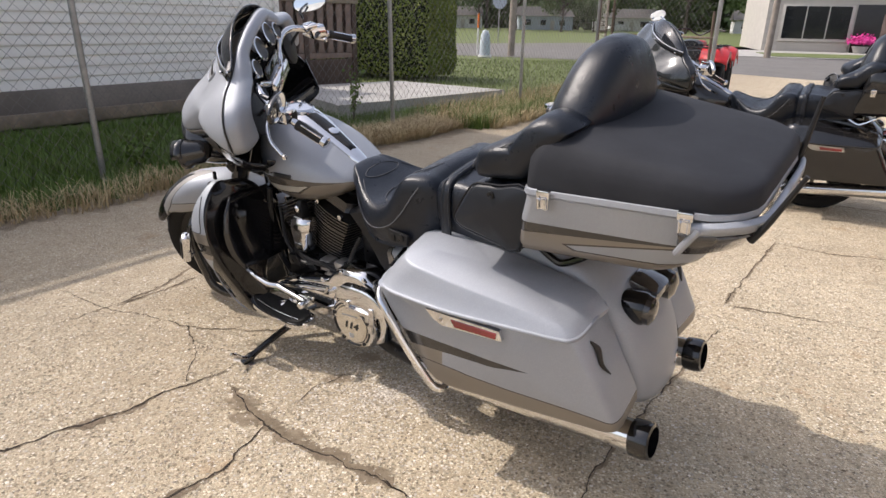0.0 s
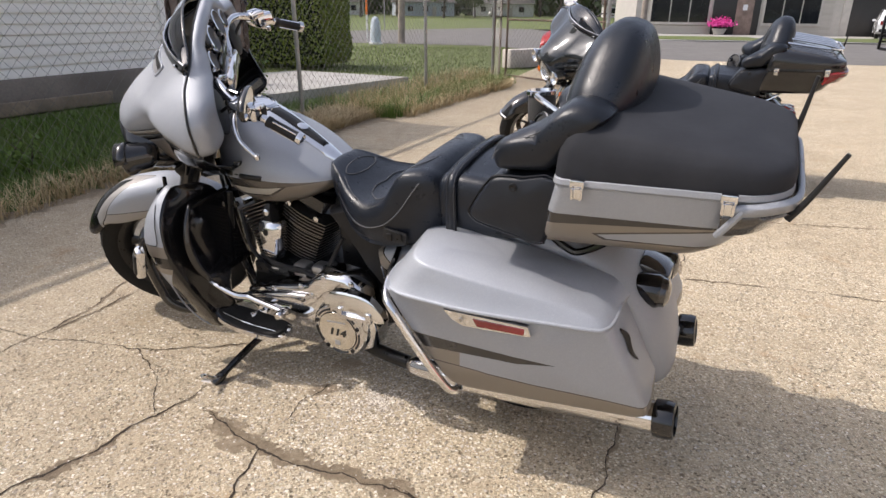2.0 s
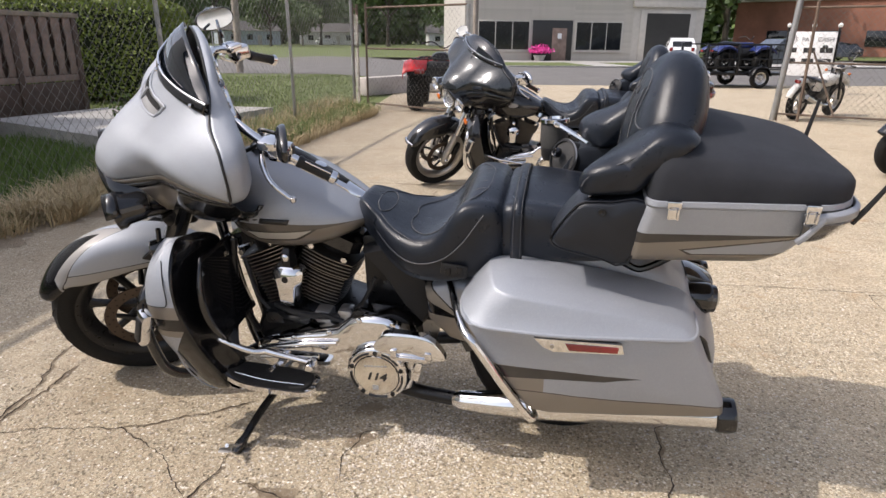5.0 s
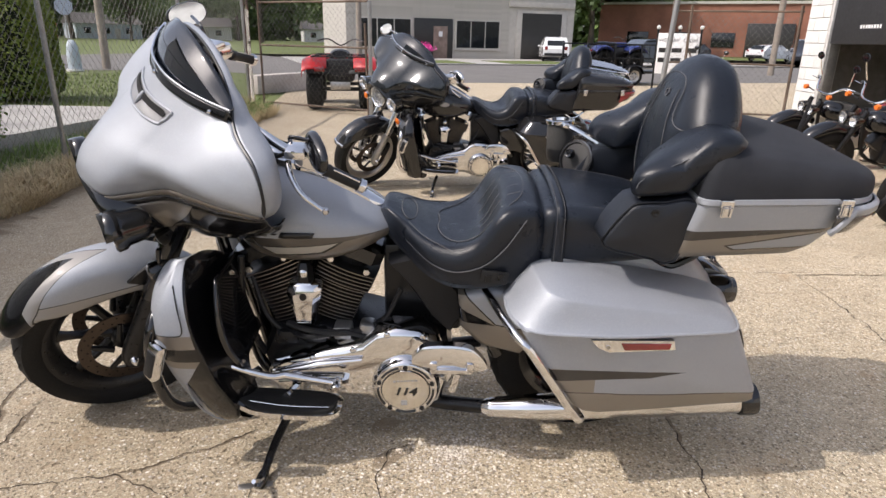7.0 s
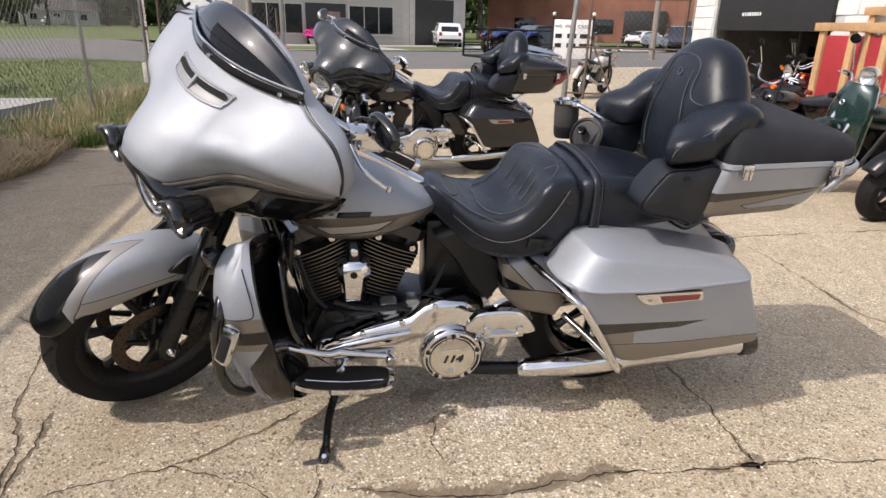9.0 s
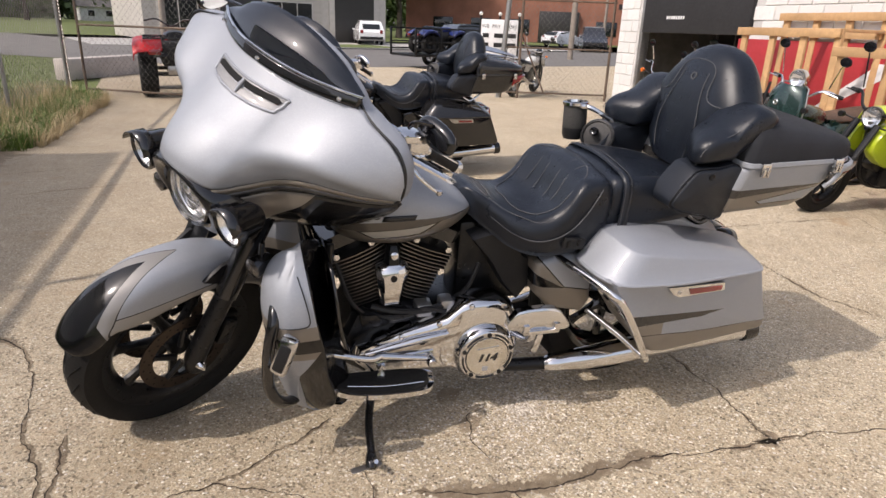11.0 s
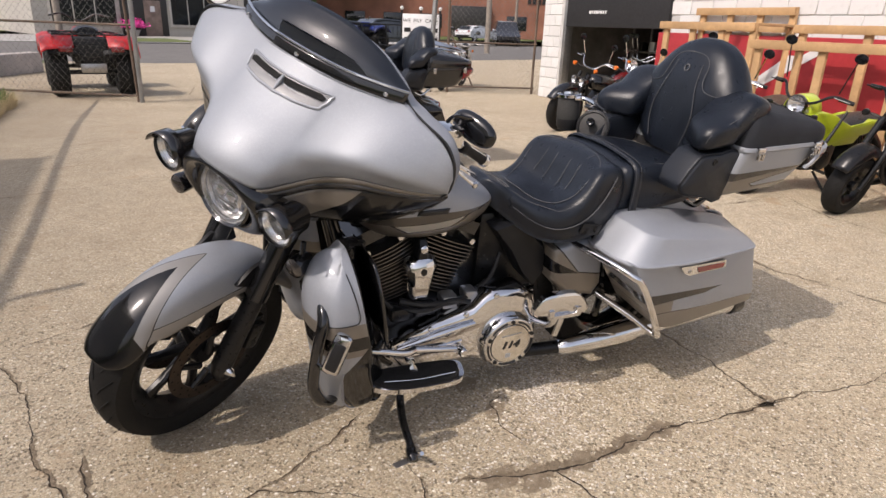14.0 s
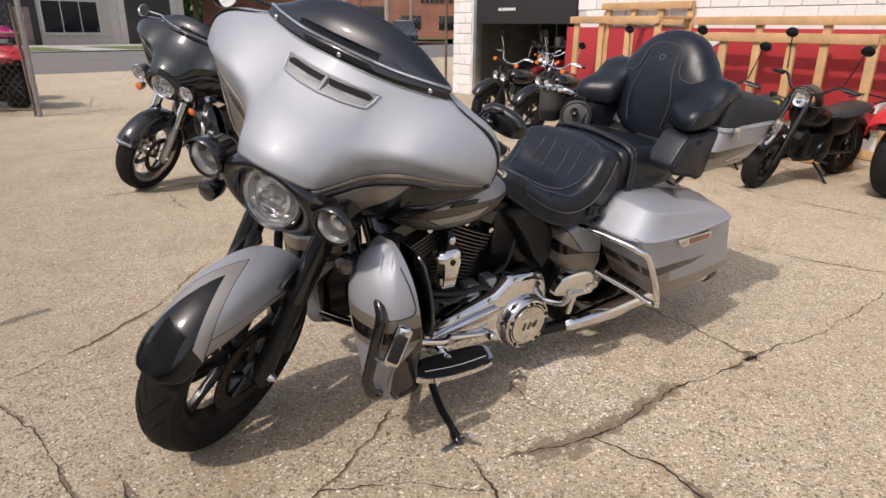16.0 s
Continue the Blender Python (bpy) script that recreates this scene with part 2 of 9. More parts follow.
M["lens"] = clear_lens()
M["smoke_lens"] = simple("smoked_lens", (0.035, 0.030, 0.028), 0.08, 0.0, 30, 0.3, coat=1.0)
M["red_lens"] = simple("red_reflector", (0.20, 0.012, 0.012), 0.18, 0.0, 300, 0.35, coat=0.8)
M["orange_lens"] = simple("orange_lens", (0.75, 0.17, 0.02), 0.2, 0.0, 200, 0.2, coat=0.6)
M["mirror"] = simple("mirror_glass", (0.86, 0.90, 0.94), 0.02, 1.0, 4, 0.02)
M["white_metal"] = simple("worn_derby_face", (0.76, 0.74, 0.70), 0.16, 1.0, 26, 0.22)
M["grille"] = simple("speaker_grille", (0.055, 0.053, 0.052), 0.5, 0.2, 400, 0.5, 0.3)
M["ink"] = simple("black_ink", (0.012, 0.012, 0.012), 0.4)
M["silver_ink"] = simple("grey_ink", (0.4, 0.4, 0.4), 0.4)
M["mesh_cloth"] = simple("black_net", (0.05, 0.048, 0.045), 0.8, 0.0, 200, 0.4, 0.4)


# ---- mesh building ----
def cr(pts, n, closed=False):
    """A smooth curve through the points, n steps from point to point."""
    p = np.array(pts, float)
    k = len(p)
    out = []
    for i in range(k if closed else k - 1):
        a = p[(i - 1) % k] if closed or i > 0 else 2 * p[0] - p[1]
        b, c = p[i], p[(i + 1) % k]
        d = p[(i + 2) % k] if closed or i + 2 < k else 2 * p[-1] - p[-2]
        for j in range(n):
            t = j / n
            out.append(0.5 * (2 * b + (c - a) * t + (2 * a - 5 * b + 4 * c - d) * t * t + (3 * b - a - 3 * c + d) * t ** 3))
    if not closed:
        out.append(p[-1])
    return np.array(out)


def surface(rings, closed=True, cap0=False, cap1=False, bm=None, ku=1, kv=1):
    """A skin over rings of points; ku and kv smooth it along and round."""
    a = np.array(rings, float)
    if kv > 1:
        a = np.array([cr(r, kv, closed) for r in a])
    if ku > 1:
        a = np.array([cr(a[:, j], ku) for j in range(a.shape[1])]).transpose(1, 0, 2)
    bm = bm or bmesh.new()
    vs = [[bm.verts.new(p) for p in r] for r in a]
    n = len(vs[0])
    for r, s in zip(vs, vs[1:]):
        for j in range(n if closed else n - 1):
            q = (r[j], r[(j + 1) % n], s[(j + 1) % n], s[j])
            try:
                bm.faces.new(q)
            except ValueError:
                pass
    for flag, r in ((cap0, vs[0]), (cap1, vs[-1])):
        if flag:
            c = bm.verts.new(sum((v.co for v in r), Vector()) / n)
            for j in range(n):
                bm.faces.new((c, r[j], r[(j + 1) % n]))
    return bm


def tube(pts, r, n=10, k=6, bm=None, caps=True, flat=1.0):
    """A round bar along a smooth line; r: one radius or one a point."""
    p = cr(pts, k) if k > 1 and len(pts) > 2 else np.array(pts, float)
    rr = np.full(len(p), r) if np.isscalar(r) else np.interp(np.linspace(0, 1, len(p)), np.linspace(0, 1, len(r)), r)
    t = np.gradient(p, axis=0)
    t /= np.linalg.norm(t, axis=1)[:, None] + 1e-12
    up = np.array((0.0, 0.0, 1.0)) if abs(t[0][2]) < 0.9 else np.array((1.0, 0.0, 0.0))
    rings = []
    for q, d, w in zip(p, t, rr):
        up = up - d * (up @ d)
        up /= np.linalg.norm(up)
        side = np.cross(d, up)
        rings.append([q + w * (math.cos(a) * side + math.sin(a) * up * flat) for a in np.linspace(0, 2 * math.pi, n, endpoint=False)])
    return surface(rings, True, caps, caps, bm)


def lathe(profile, origin, axis, n=32, bm=None, squash=None):
    """Turns a profile of (radius, height) round an axis."""
    axis = Vector(axis).normalized()
    turn = axis.to_track_quat("Z", "Y").to_matrix()
    rings = []
    for r, h in profile:
        ring = []
        for a in np.linspace(0, 2 * math.pi, n, endpoint=False):
            v = turn @ Vector((r * math.cos(a), r * math.sin(a) * (squash or 1), h))
            ring.append(Vector(origin) + v)
        rings.append(ring)
    return surface(rings, True, False, False, bm)


def box(center, size, bevel=0.0, m=None, bm=None, seg=2):
    """A box with rounded edges."""
    b = bmesh.new()
    bmesh.ops.create_cube(b, size=1.0)
    bmesh.ops.scale(b, vec=size, verts=b.verts)
    if bevel:
        bmesh.ops.bevel(b, geom=list(b.edges), offset=bevel, segments=seg, profile=0.5, affect="EDGES")
    bmesh.ops.transform(b, matrix=Matrix.Translation(center) @ (m or Matrix()), verts=b.verts)
    return b if bm is None else join(bm, b)


def join(bm, other):
    made = {v: bm.verts.new(v.co) for v in other.verts}
    for f in other.faces:
        try:
            bm.faces.new([made[v] for v in f.verts])
        except ValueError:
            pass
    other.free()
    return bm


def plate(outline, depth, place=None, bm=None, bevel=0.0):
    """A flat outline (u, v) given a thickness along w, set by the matrix place."""
    b = bmesh.new()
    vs = [b.verts.new((u, v, 0)) for u, v in outline]
    f = b.faces.new(vs)
    r = bmesh.ops.extrude_face_region(b, geom=[f])
    bmesh.ops.translate(b, vec=(0, 0, depth), verts=[v for v in r["geom"] if isinstance(v, bmesh.types.BMVert)])
    if bevel:
        bmesh.ops.bevel(b, geom=list(b.edges), offset=bevel, segments=2, profile=0.5, affect="EDGES")
    if place:
        bmesh.ops.transform(b, matrix=place, verts=b.verts)
    return b if bm is None else join(bm, b)


def mesh_of(name, bm, material, sharp=42):
    bmesh.ops.remove_doubles(bm, verts=bm.verts, dist=1e-5)
    bmesh.ops.recalc_face_normals(bm, faces=bm.faces)
    for f in bm.faces:
        f.smooth = True
    for e in bm.edges:
        if len(e.link_faces) == 2 and e.calc_face_angle(0) > radians(sharp):
            e.smooth = False
    me = bpy.data.meshes.new(name)
    bm.to_mesh(me)
    bm.free()
    me.materials.append(material if not isinstance(material, str) else M[material])
    return me


def part(name, bm, material, parent, label="", m=None, thick=0.0, sharp=42):
    ob = new(name, mesh_of(name, bm, material, sharp))
    ob.parent = parent
    if m is not None:
        ob.matrix_basis = m
    if thick:
        s = ob.modifiers.new("thickness", "SOLIDIFY")
        s.thickness, s.offset = thick, 0.0
    return tagged(ob, label)


def thing(name, label, category, m=None, group=""):
    ob = new(name)
    ob.empty_display_size = 0.1
    if m is not None:
        ob.matrix_basis = m
    return tagged(ob, label, category, group)


def solo(name, bm, material, label, category, m=None, group="", kind="", sharp=42):
    ob = new(name, mesh_of(name, bm, material, sharp))
    if m is not None:
        ob.matrix_basis = m
    return tagged(ob, label, category, group, kind)


def frame_of(origin, u, v):
    """A matrix whose first two axes run along u and v."""
    u, v = Vector(u).normalized(), Vector(v)
    w = u.cross(v).normalized()
    v = w.cross(u)
    return Matrix(((u.x, v.x, w.x, origin[0]), (u.y, v.y, w.y, origin[1]), (u.z, v.z, w.z, origin[2]), (0, 0, 0, 1)))


def lettering(name, body, size, material, parent, m, shear=0.0, depth=0.001, bold=0.0):
    curve = bpy.data.curves.new(name, "FONT")
    curve.body, curve.size, curve.extrude, curve.shear = body, size, depth, shear
    curve.offset = bold
    curve.align_x, curve.align_y = "CENTER", "CENTER"
    tmp = bpy.data.objects.new("tmp", curve)
    me = bpy.data.meshes.new_from_object(tmp)
    bpy.data.objects.remove(tmp)
    me.materials.append(M[material])
    ob = new(name, me)
    ob.parent = parent
    ob.matrix_basis = m
    return ob

# ---- ground ----
def concrete():
    n = Nodes("exposed_aggregate_concrete")
    broad, mid, fine = n.noise(0.7, 4), n.noise(6.0, 6, 0.65), n.noise(70.0, 5, 0.7)
    sand = n.cells(230.0, out="Color")
    sv = n.nt.nodes.new("ShaderNodeSeparateColor")
    n.nt.links.new(sand, sv.inputs[0])
    peb = n.cells(95.0, out="Color")
    dist = n.cells(95.0)
    sep = n.nt.nodes.new("ShaderNodeSeparateColor")
    n.nt.links.new(peb, sep.inputs[0])
    base = n.mix(n.ramp(broad, 0.3, 0.7), (0.474, 0.385, 0.257), (0.587, 0.485, 0.333))
    base = n.mix(n.ramp(mid, 0.42, 0.66, 0, 0.62), base, (0.309, 0.250, 0.171))
    base = n.mix(n.ramp(fine, 0.5, 0.75, 0, 0.5), base, (0.175, 0.140, 0.090))
    base = n.mix(n.ramp(sv.outputs[0], 0.0, 1.0, 0.0, 0.85), base, n.mix(sv.outputs[1], (0.165, 0.120, 0.077), (0.824, 0.720, 0.540)))
    stone = n.mix(sep.outputs[1], (0.165, 0.125, 0.081), (0.865, 0.780, 0.603))
    show = n.math("MULTIPLY", n.ramp(sep.outputs[0], 0.36, 0.40), n.ramp(dist, 0.50, 0.40))
    base = n.mix(n.math("MULTIPLY", show, 0.95), base, stone)
    big = n.cells(34.0, out="Color")
    bsep = n.nt.nodes.new("ShaderNodeSeparateColor")
    n.nt.links.new(big, bsep.inputs[0])
    chip = n.math("MULTIPLY", n.ramp(bsep.outputs[0], 0.70, 0.73), n.ramp(n.cells(34.0), 0.36, 0.26))
    base = n.mix(n.math("MULTIPLY", chip, 0.8), base, n.mix(bsep.outputs[1], (0.206, 0.150, 0.090), (0.700, 0.630, 0.495)))
    pit = n.math("MULTIPLY", n.ramp(n.cells(52.0), 0.30, 0.20), n.ramp(n.noise(11.0), 0.44, 0.56))
    base = n.mix(n.math("MULTIPLY", pit, 0.5), base, (0.154, 0.120, 0.081))
    stain = n.ramp(n.noise(1.3, 6, 0.72), 0.46, 0.66, 0, 0.36)
    base = n.mix(stain, base, (0.340, 0.255, 0.158))
    rust = n.ramp(n.noise(2.3, 5, 0.7), 0.60, 0.74, 0, 0.7)
    base = n.mix(rust, base, (0.391, 0.250, 0.126))
    x, y, z = n.xyz()
    inward = n.math("ADD", n.math("ADD", n.math("MULTIPLY", x, 0.821), n.math("MULTIPLY", y, -0.571)), n.math("ADD", n.math("MULTIPLY", n.noise(0.9, 5, 0.6), 2.2), 3.5))
    base = n.mix(n.ramp(inward, 0.4, 3.4, 0.42, 0.0), base, (0.235, 0.185, 0.128))
    n.set(Base_Color=base, Roughness=0.88)
    n.bump(n.math("ADD", n.math("MULTIPLY", fine, 0.6), n.math("SUBTRACT", n.math("MULTIPLY", show, 0.5), pit)), 1.0, 0.010)
    return n.mat


def soil(name, a, b, scale=8.0, bump=0.6):
    n = Nodes(name)
    tone = n.mix(n.ramp(n.noise(scale, 6, 0.7), 0.3, 0.7), a, b)
    tone = n.mix(n.ramp(n.noise(scale * 9, 4, 0.7), 0.45, 0.75, 0, 0.6), tone, tuple(c * 0.55 for c in a))
    n.set(Base_Color=tone, Roughness=0.95)
    n.bump(n.noise(scale * 12, 4), bump, 0.02)
    return n.mat


M["concrete"] = concrete()
M["lawn"] = soil("lawn", (0.082, 0.110, 0.026), (0.130, 0.155, 0.042), 1.5)
M["asphalt"] = soil("old_asphalt", (0.120, 0.112, 0.104), (0.168, 0.158, 0.147), 0.8, 0.02)
M["crack"] = soil("crack_dirt", (0.034, 0.025, 0.018), (0.10, 0.072, 0.048), 30.0, 0.8)
M["gully"] = soil("broken_concrete", (0.27, 0.200, 0.128), (0.49, 0.390, 0.270), 38.0, 0.9)


def sheet(name, outline, z, material, label, category, depth=0.0):
    bm = bmesh.new()
    f = bm.faces.new([bm.verts.new((x, y, z)) for x, y in outline])
    if depth:
        r = bmesh.ops.extrude_face_region(bm, geom=[f])
        bmesh.ops.translate(bm, vec=(0, 0, -depth), verts=[v for v in r["geom"] if isinstance(v, bmesh.types.BMVert)])
    bmesh.ops.triangulate(bm, faces=bm.faces)
    return solo(name, bm, material, label, category, kind="structure", sharp=20)


sheet("ground", [(-900, -900), (900, -900), (900, 900), (-900, 900)], -0.03, "lawn", "flat green grass ground reaching the horizon", "ground")
sheet("road", [(-300, 72), (-80, 44), (-0.5, 28.4), (6, 26), (8.5, 19.8), (10, 17.6), (14, 15.8), (40, 7.5), (300, -73), (300, -58), (26, 27.4), (17.8, 30.4), (14.8, 33.5), (15.5, 50), (12.5, 53), (5, 47), (-1, 42.5), (-80, 60), (-300, 95)], -0.012, "asphalt", "wide worn grey asphalt street", "road")
PAVE = [(-9.6, -6.0), (-2.95, 3.88), (-2.37, 4.71), (0.45, 8.45), (0.80, 8.80), (2.15, 10.45), (3.07, 12.4), (5.0, 16.0), (8.3, 19.9), (10, 17.7), (14, 15.9), (40, 7.6), (40, -30), (-9.6, -30)]
sheet("pavement", PAVE, 0.0, "concrete", "cracked exposed-aggregate concrete lot in the sun", "pavement", 0.03)

# cracks and dirt-filled joints in the concrete
def ribbon(bm, pts, w, z, step=0.012, wob=1.0, gaps=0.0, rag=1.0):
    """A ragged flat band along a broken line; gaps pinches it shut here and there."""
    p = np.array(pts, float)
    line = []
    for a, b in zip(p, p[1:]):
        k = max(2, int(np.linalg.norm(b - a) / step))
        line += [a + (b - a) * i / k for i in range(k)]
    line = np.array(line + [p[-1]])
    at = lambda q, f, c: noise.noise(Vector((q[0] * f, q[1] * f, c)))
    off = np.array([at(q, 3.1, 4.0) * 0.014 + at(q, 13, 7.0) * 0.018 + at(q, 41, 2.0) * 0.009 for q in line])
    t = np.gradient(line, axis=0)
    t /= np.linalg.norm(t, axis=1)[:, None] + 1e-9
    nrm = np.stack([-t[:, 1], t[:, 0]], 1)
    fade = np.minimum(1, np.minimum(np.arange(len(line)), np.arange(len(line))[::-1]) / 8.0)
    line = line + nrm * (off * fade * wob)[:, None]
    rows = []
    for i, (q, d) in enumerate(zip(line, nrm)):
        ww = w * (0.2 + 0.8 * fade[i]) * (0.25 + 1.4 * abs(at(q, 7, 1.0)) + 0.7 * rag * abs(at(q, 37, 3.0)))
        if gaps:
            ww *= max(0.02, min(1.0, (at(q, 2.6, 9.0) + 0.5 - gaps) * 4))
        left, right = (0.5 + rag * (0.45 * at(q, 60, c) + 0.35 * at(q, 140, c + 1)) for c in (11.0, 21.0))
        rows.append([(*(q + d * ww * max(0.1, left)), z), (*(q - d * ww * max(0.1, right)), z)])
    return surface(rows, False, bm=bm)


CRACKS = [
    (0.013, [(-3.0, 0.95), (-1.40, 1.63), (-1.15, 1.84), (-1.07, 1.93), (-0.98, 2.03), (-0.87, 2.10), (-0.82, 2.21)]),
    (0.007, [(-0.97, 2.04), (-1.03, 2.29), (-1.15, 2.52), (-1.38, 2.61), (-1.56, 2.66), (-1.92, 2.87)]),
    (0.007, [(-1.15, 2.52), (-0.98, 2.49), (-0.76, 2.48), (-0.62, 2.50)]),
    (0.012, [(-0.81, 2.05), (-0.72, 1.93), (-0.60, 1.81), (-0.49, 1.72), (-0.37, 1.65), (-0.25, 1.58), (-0.13, 1.50), (-0.05, 1.44)]),
    (0.014, [(-0.60, 1.80), (-0.62, 1.71), (-0.67, 1.57), (-0.74, 1.50), (-0.79, 1.45), (-0.95, 1.2)]),
    (0.008, [(-0.52, 1.93), (-0.49, 2.02), (-0.37, 2.12), (-0.26, 2.12)]),
    (0.007, [(-0.20, 1.57), (0.05, 1.33), (0.19, 1.23), (0.35, 1.12), (0.55, 0.92), (1.20, 0.51), (2.0, 0.1)]),
    (0.016, [(0.14, 1.29), (0.19, 1.235), (0.24, 1.19)]),
    (0.008, [(0.19, 1.23), (0.41, 1.48), (0.56, 1.69), (0.74, 1.92), (0.92, 2.15), (1.3, 2.6)]),
    (0.007, [(-1.57, 2.69), (-1.32, 3.09)]),
    (0.009, [(-1.75, 2.5), (-1.55, 2.76), (-1.46, 2.95), (-1.41, 3.20), (-1.25, 3.52), (-1.18, 3.83), (-1.21, 4.04)]),
    (0.007, [(-1.07, 3.94), (-0.66, 3.89), (-0.30, 3.92), (0.3, 4.1)]),
    (0.006, [(-1.18, 3.70), (-0.99, 3.61), (-0.70, 3.35)]),
    (0.010, [(3.89, 1.31), (3.33, 0.96), (3.04, 0.50), (2.79, 0.12), (2.4, -0.5)]),
    (0.008, [(3.89, 1.31), (2.56, 2.22), (2.18, 1.72), (1.80, 1.29), (1.60, 0.75), (1.5, 0.2)]),
    (0.007, [(1.39, 5.40), (1.16, 5.08), (1.09, 4.86), (1.19, 4.59), (1.5, 4.2)]),
    (0.010, [(-0.6, 6.5), (0.55, 6.17), (0.89, 6.03), (1.36, 5.72), (2.3, 5.2), (3.6, 4.5)]),
    (0.007, [(1.42, 2.86), (1.70, 2.74), (2.05, 2.58), (2.68, 2.18)]),
    (0.008, [(1.42, 2.86), (2.16, 3.84), (2.41, 3.64), (2.70, 3.56), (4.4, 3.0)]),
    (0.012, [(5.36, 10.67), (6.66, 12.06), (7.52, 12.3), (8.15, 11.61)]),
    (0.010, [(0.6, 8.2), (1.2, 7.9), (2.4, 7.7), (3.9, 7.0)]),
    (0.009, [(-0.2, 7.2), (0.9, 6.95), (2.0, 6.6)]),
    (0.012, [(4.3, 10.3), (6.5, 9.0), (9.4, 7.6)]),
    (0.008, [(4.0, 7.0), (5.2, 6.0), (6.4, 5.6)]),
]
PAVEMENT = bpy.data.objects["pavement"]
for w, pts in CRACKS:
    part("crack", ribbon(bmesh.new(), pts, w * 0.72, 0.0018), "crack", PAVEMENT)
    if w > 0.0065:
        part("crumbled_edge", ribbon(bmesh.new(), [(x + 0.004, y - 0.003) for x, y in pts], w * 3.4, 0.0010, 0.010, 1.0, 0.45), "gully", PAVEMENT)


M["dirt"] = soil("brown_dirt", (0.24, 0.185, 0.125), (0.36, 0.29, 0.20), 14.0, 0.8)
edge = ribbon(bmesh.new(), [(-6.2, -1.0), (-2.95, 3.86), (-2.33, 4.66), (0.47, 8.40), (2.15, 10.4), (3.05, 12.3)], 0.42, 0.0008, 0.02, 1.5, 0.0, 0.1)
part("dirt_edge", edge, "dirt", PAVEMENT, "brown dirt along the lot's edge")


def patch(bm, x, y, r, z, seed):
    rnd = random.Random(seed)
    ring = [(x + r * (0.65 + 0.5 * rnd.random()) * math.cos(a), y + r * 0.6 * (0.65 + 0.5 * rnd.random()) * math.sin(a), z) for a in np.linspace(0, 2 * math.pi, 11, endpoint=False)]
    ring = [(px_ + 0.004 * rnd.uniform(-1, 1), py + 0.004 * rnd.uniform(-1, 1), z) for px_, py, _ in cr(ring, 5, True)]
    vs = [bm.verts.new(p) for p in ring]
    bm.faces.new(vs)


M["spall"] = soil("spalled_concrete", (0.30, 0.225, 0.145), (0.50, 0.405, 0.285), 30.0, 0.8)
bm = bmesh.new()
for i, (x, y, r) in enumerate(((-0.72, 1.93, 0.07), (-0.66, 1.84, 0.08), (-0.50, 1.74, 0.07), (-0.33, 1.64, 0.06), (-0.20, 1.56, 0.07), (0.20, 1.24, 0.055), (-0.40, 2.10, 0.06), (-0.31, 2.27, 0.07), (0.63, 1.74, 0.035))):
    patch(bm, x, y, r, 0.001, i)
gully = ribbon(bmesh.new(), [(-0.81, 2.04), (-0.72, 1.935), (-0.60, 1.83), (-0.49, 1.735), (-0.37, 1.66), (-0.25, 1.59), (-0.13, 1.51)], 0.066, 0.0014, 0.006, 1.0)
part("spalled_gully", gully, "gully", PAVEMENT, "broken brown gully along a crack")
part("spalled_patch", bm, "spall", PAVEMENT, "worn spalled patches beside the cracks")


# loose stones of the aggregate, proud of the concrete, near the walk
def pebbles():
    rnd = random.Random(5)
    verts, faces = [], []
    for _ in range(26000):
        d = abs(rnd.gauss(0, 1.0)) * 1.9
        a = rnd.random() * 6.283
        x, y = -0.2 + d * math.cos(a) * 1.25, 2.0 + d * math.sin(a)
        s = 0.0022 + 0.0046 * rnd.random() ** 2
        b, t = len(verts), rnd.random() * 6.28
        for k in range(5):
            verts.append((x + s * (0.7 + 0.5 * rnd.random()) * math.cos(t + 1.257 * k), y + s * (0.7 + 0.5 * rnd.random()) * math.sin(t + 1.257 * k), 0.0002))
        verts.append((x, y, 0.0009 + s * 0.25))
        faces += [(b + k, b + (k + 1) % 5, b + 5) for k in range(5)]
    me = bpy.data.meshes.new("pebbles")
    me.from_pydata(verts, [], faces)
    n = Nodes("pebble_stone")
    g = n.nt.nodes.new("ShaderNodeNewGeometry")
    tone = n.mix(g.outputs["Random Per Island"], (0.19, 0.145, 0.10), (0.82, 0.76, 0.66))
    n.set(Base_Color=tone, Roughness=0.7)
    me.materials.append(n.mat)
    ob = new("pebbles", me)
    tagged(ob, "small pale and brown stones bedded in worn concrete", "stones", kind="stuff")


pebbles()

# ---- house with lap siding ----
ALONG, OUT = Vector((0.571, 0.821, 0)), Vector((0.821, -0.571, 0))


def lap_material(name, a, b):
    n = Nodes(name)
    info = n.nt.nodes.new("ShaderNodeObjectInfo")
    tone = n.mix(info.outputs["Random"], a, b)
    tone = n.mix(n.ramp(n.noise(3.0, 5, 0.7), 0.45, 0.8, 0, 0.35), tone, tuple(c * 0.75 for c in a))
    n.set(Base_Color=tone, Roughness=0.55)
    n.bump(n.noise(90.0, 3), 0.15, 0.002)
    return n.mat


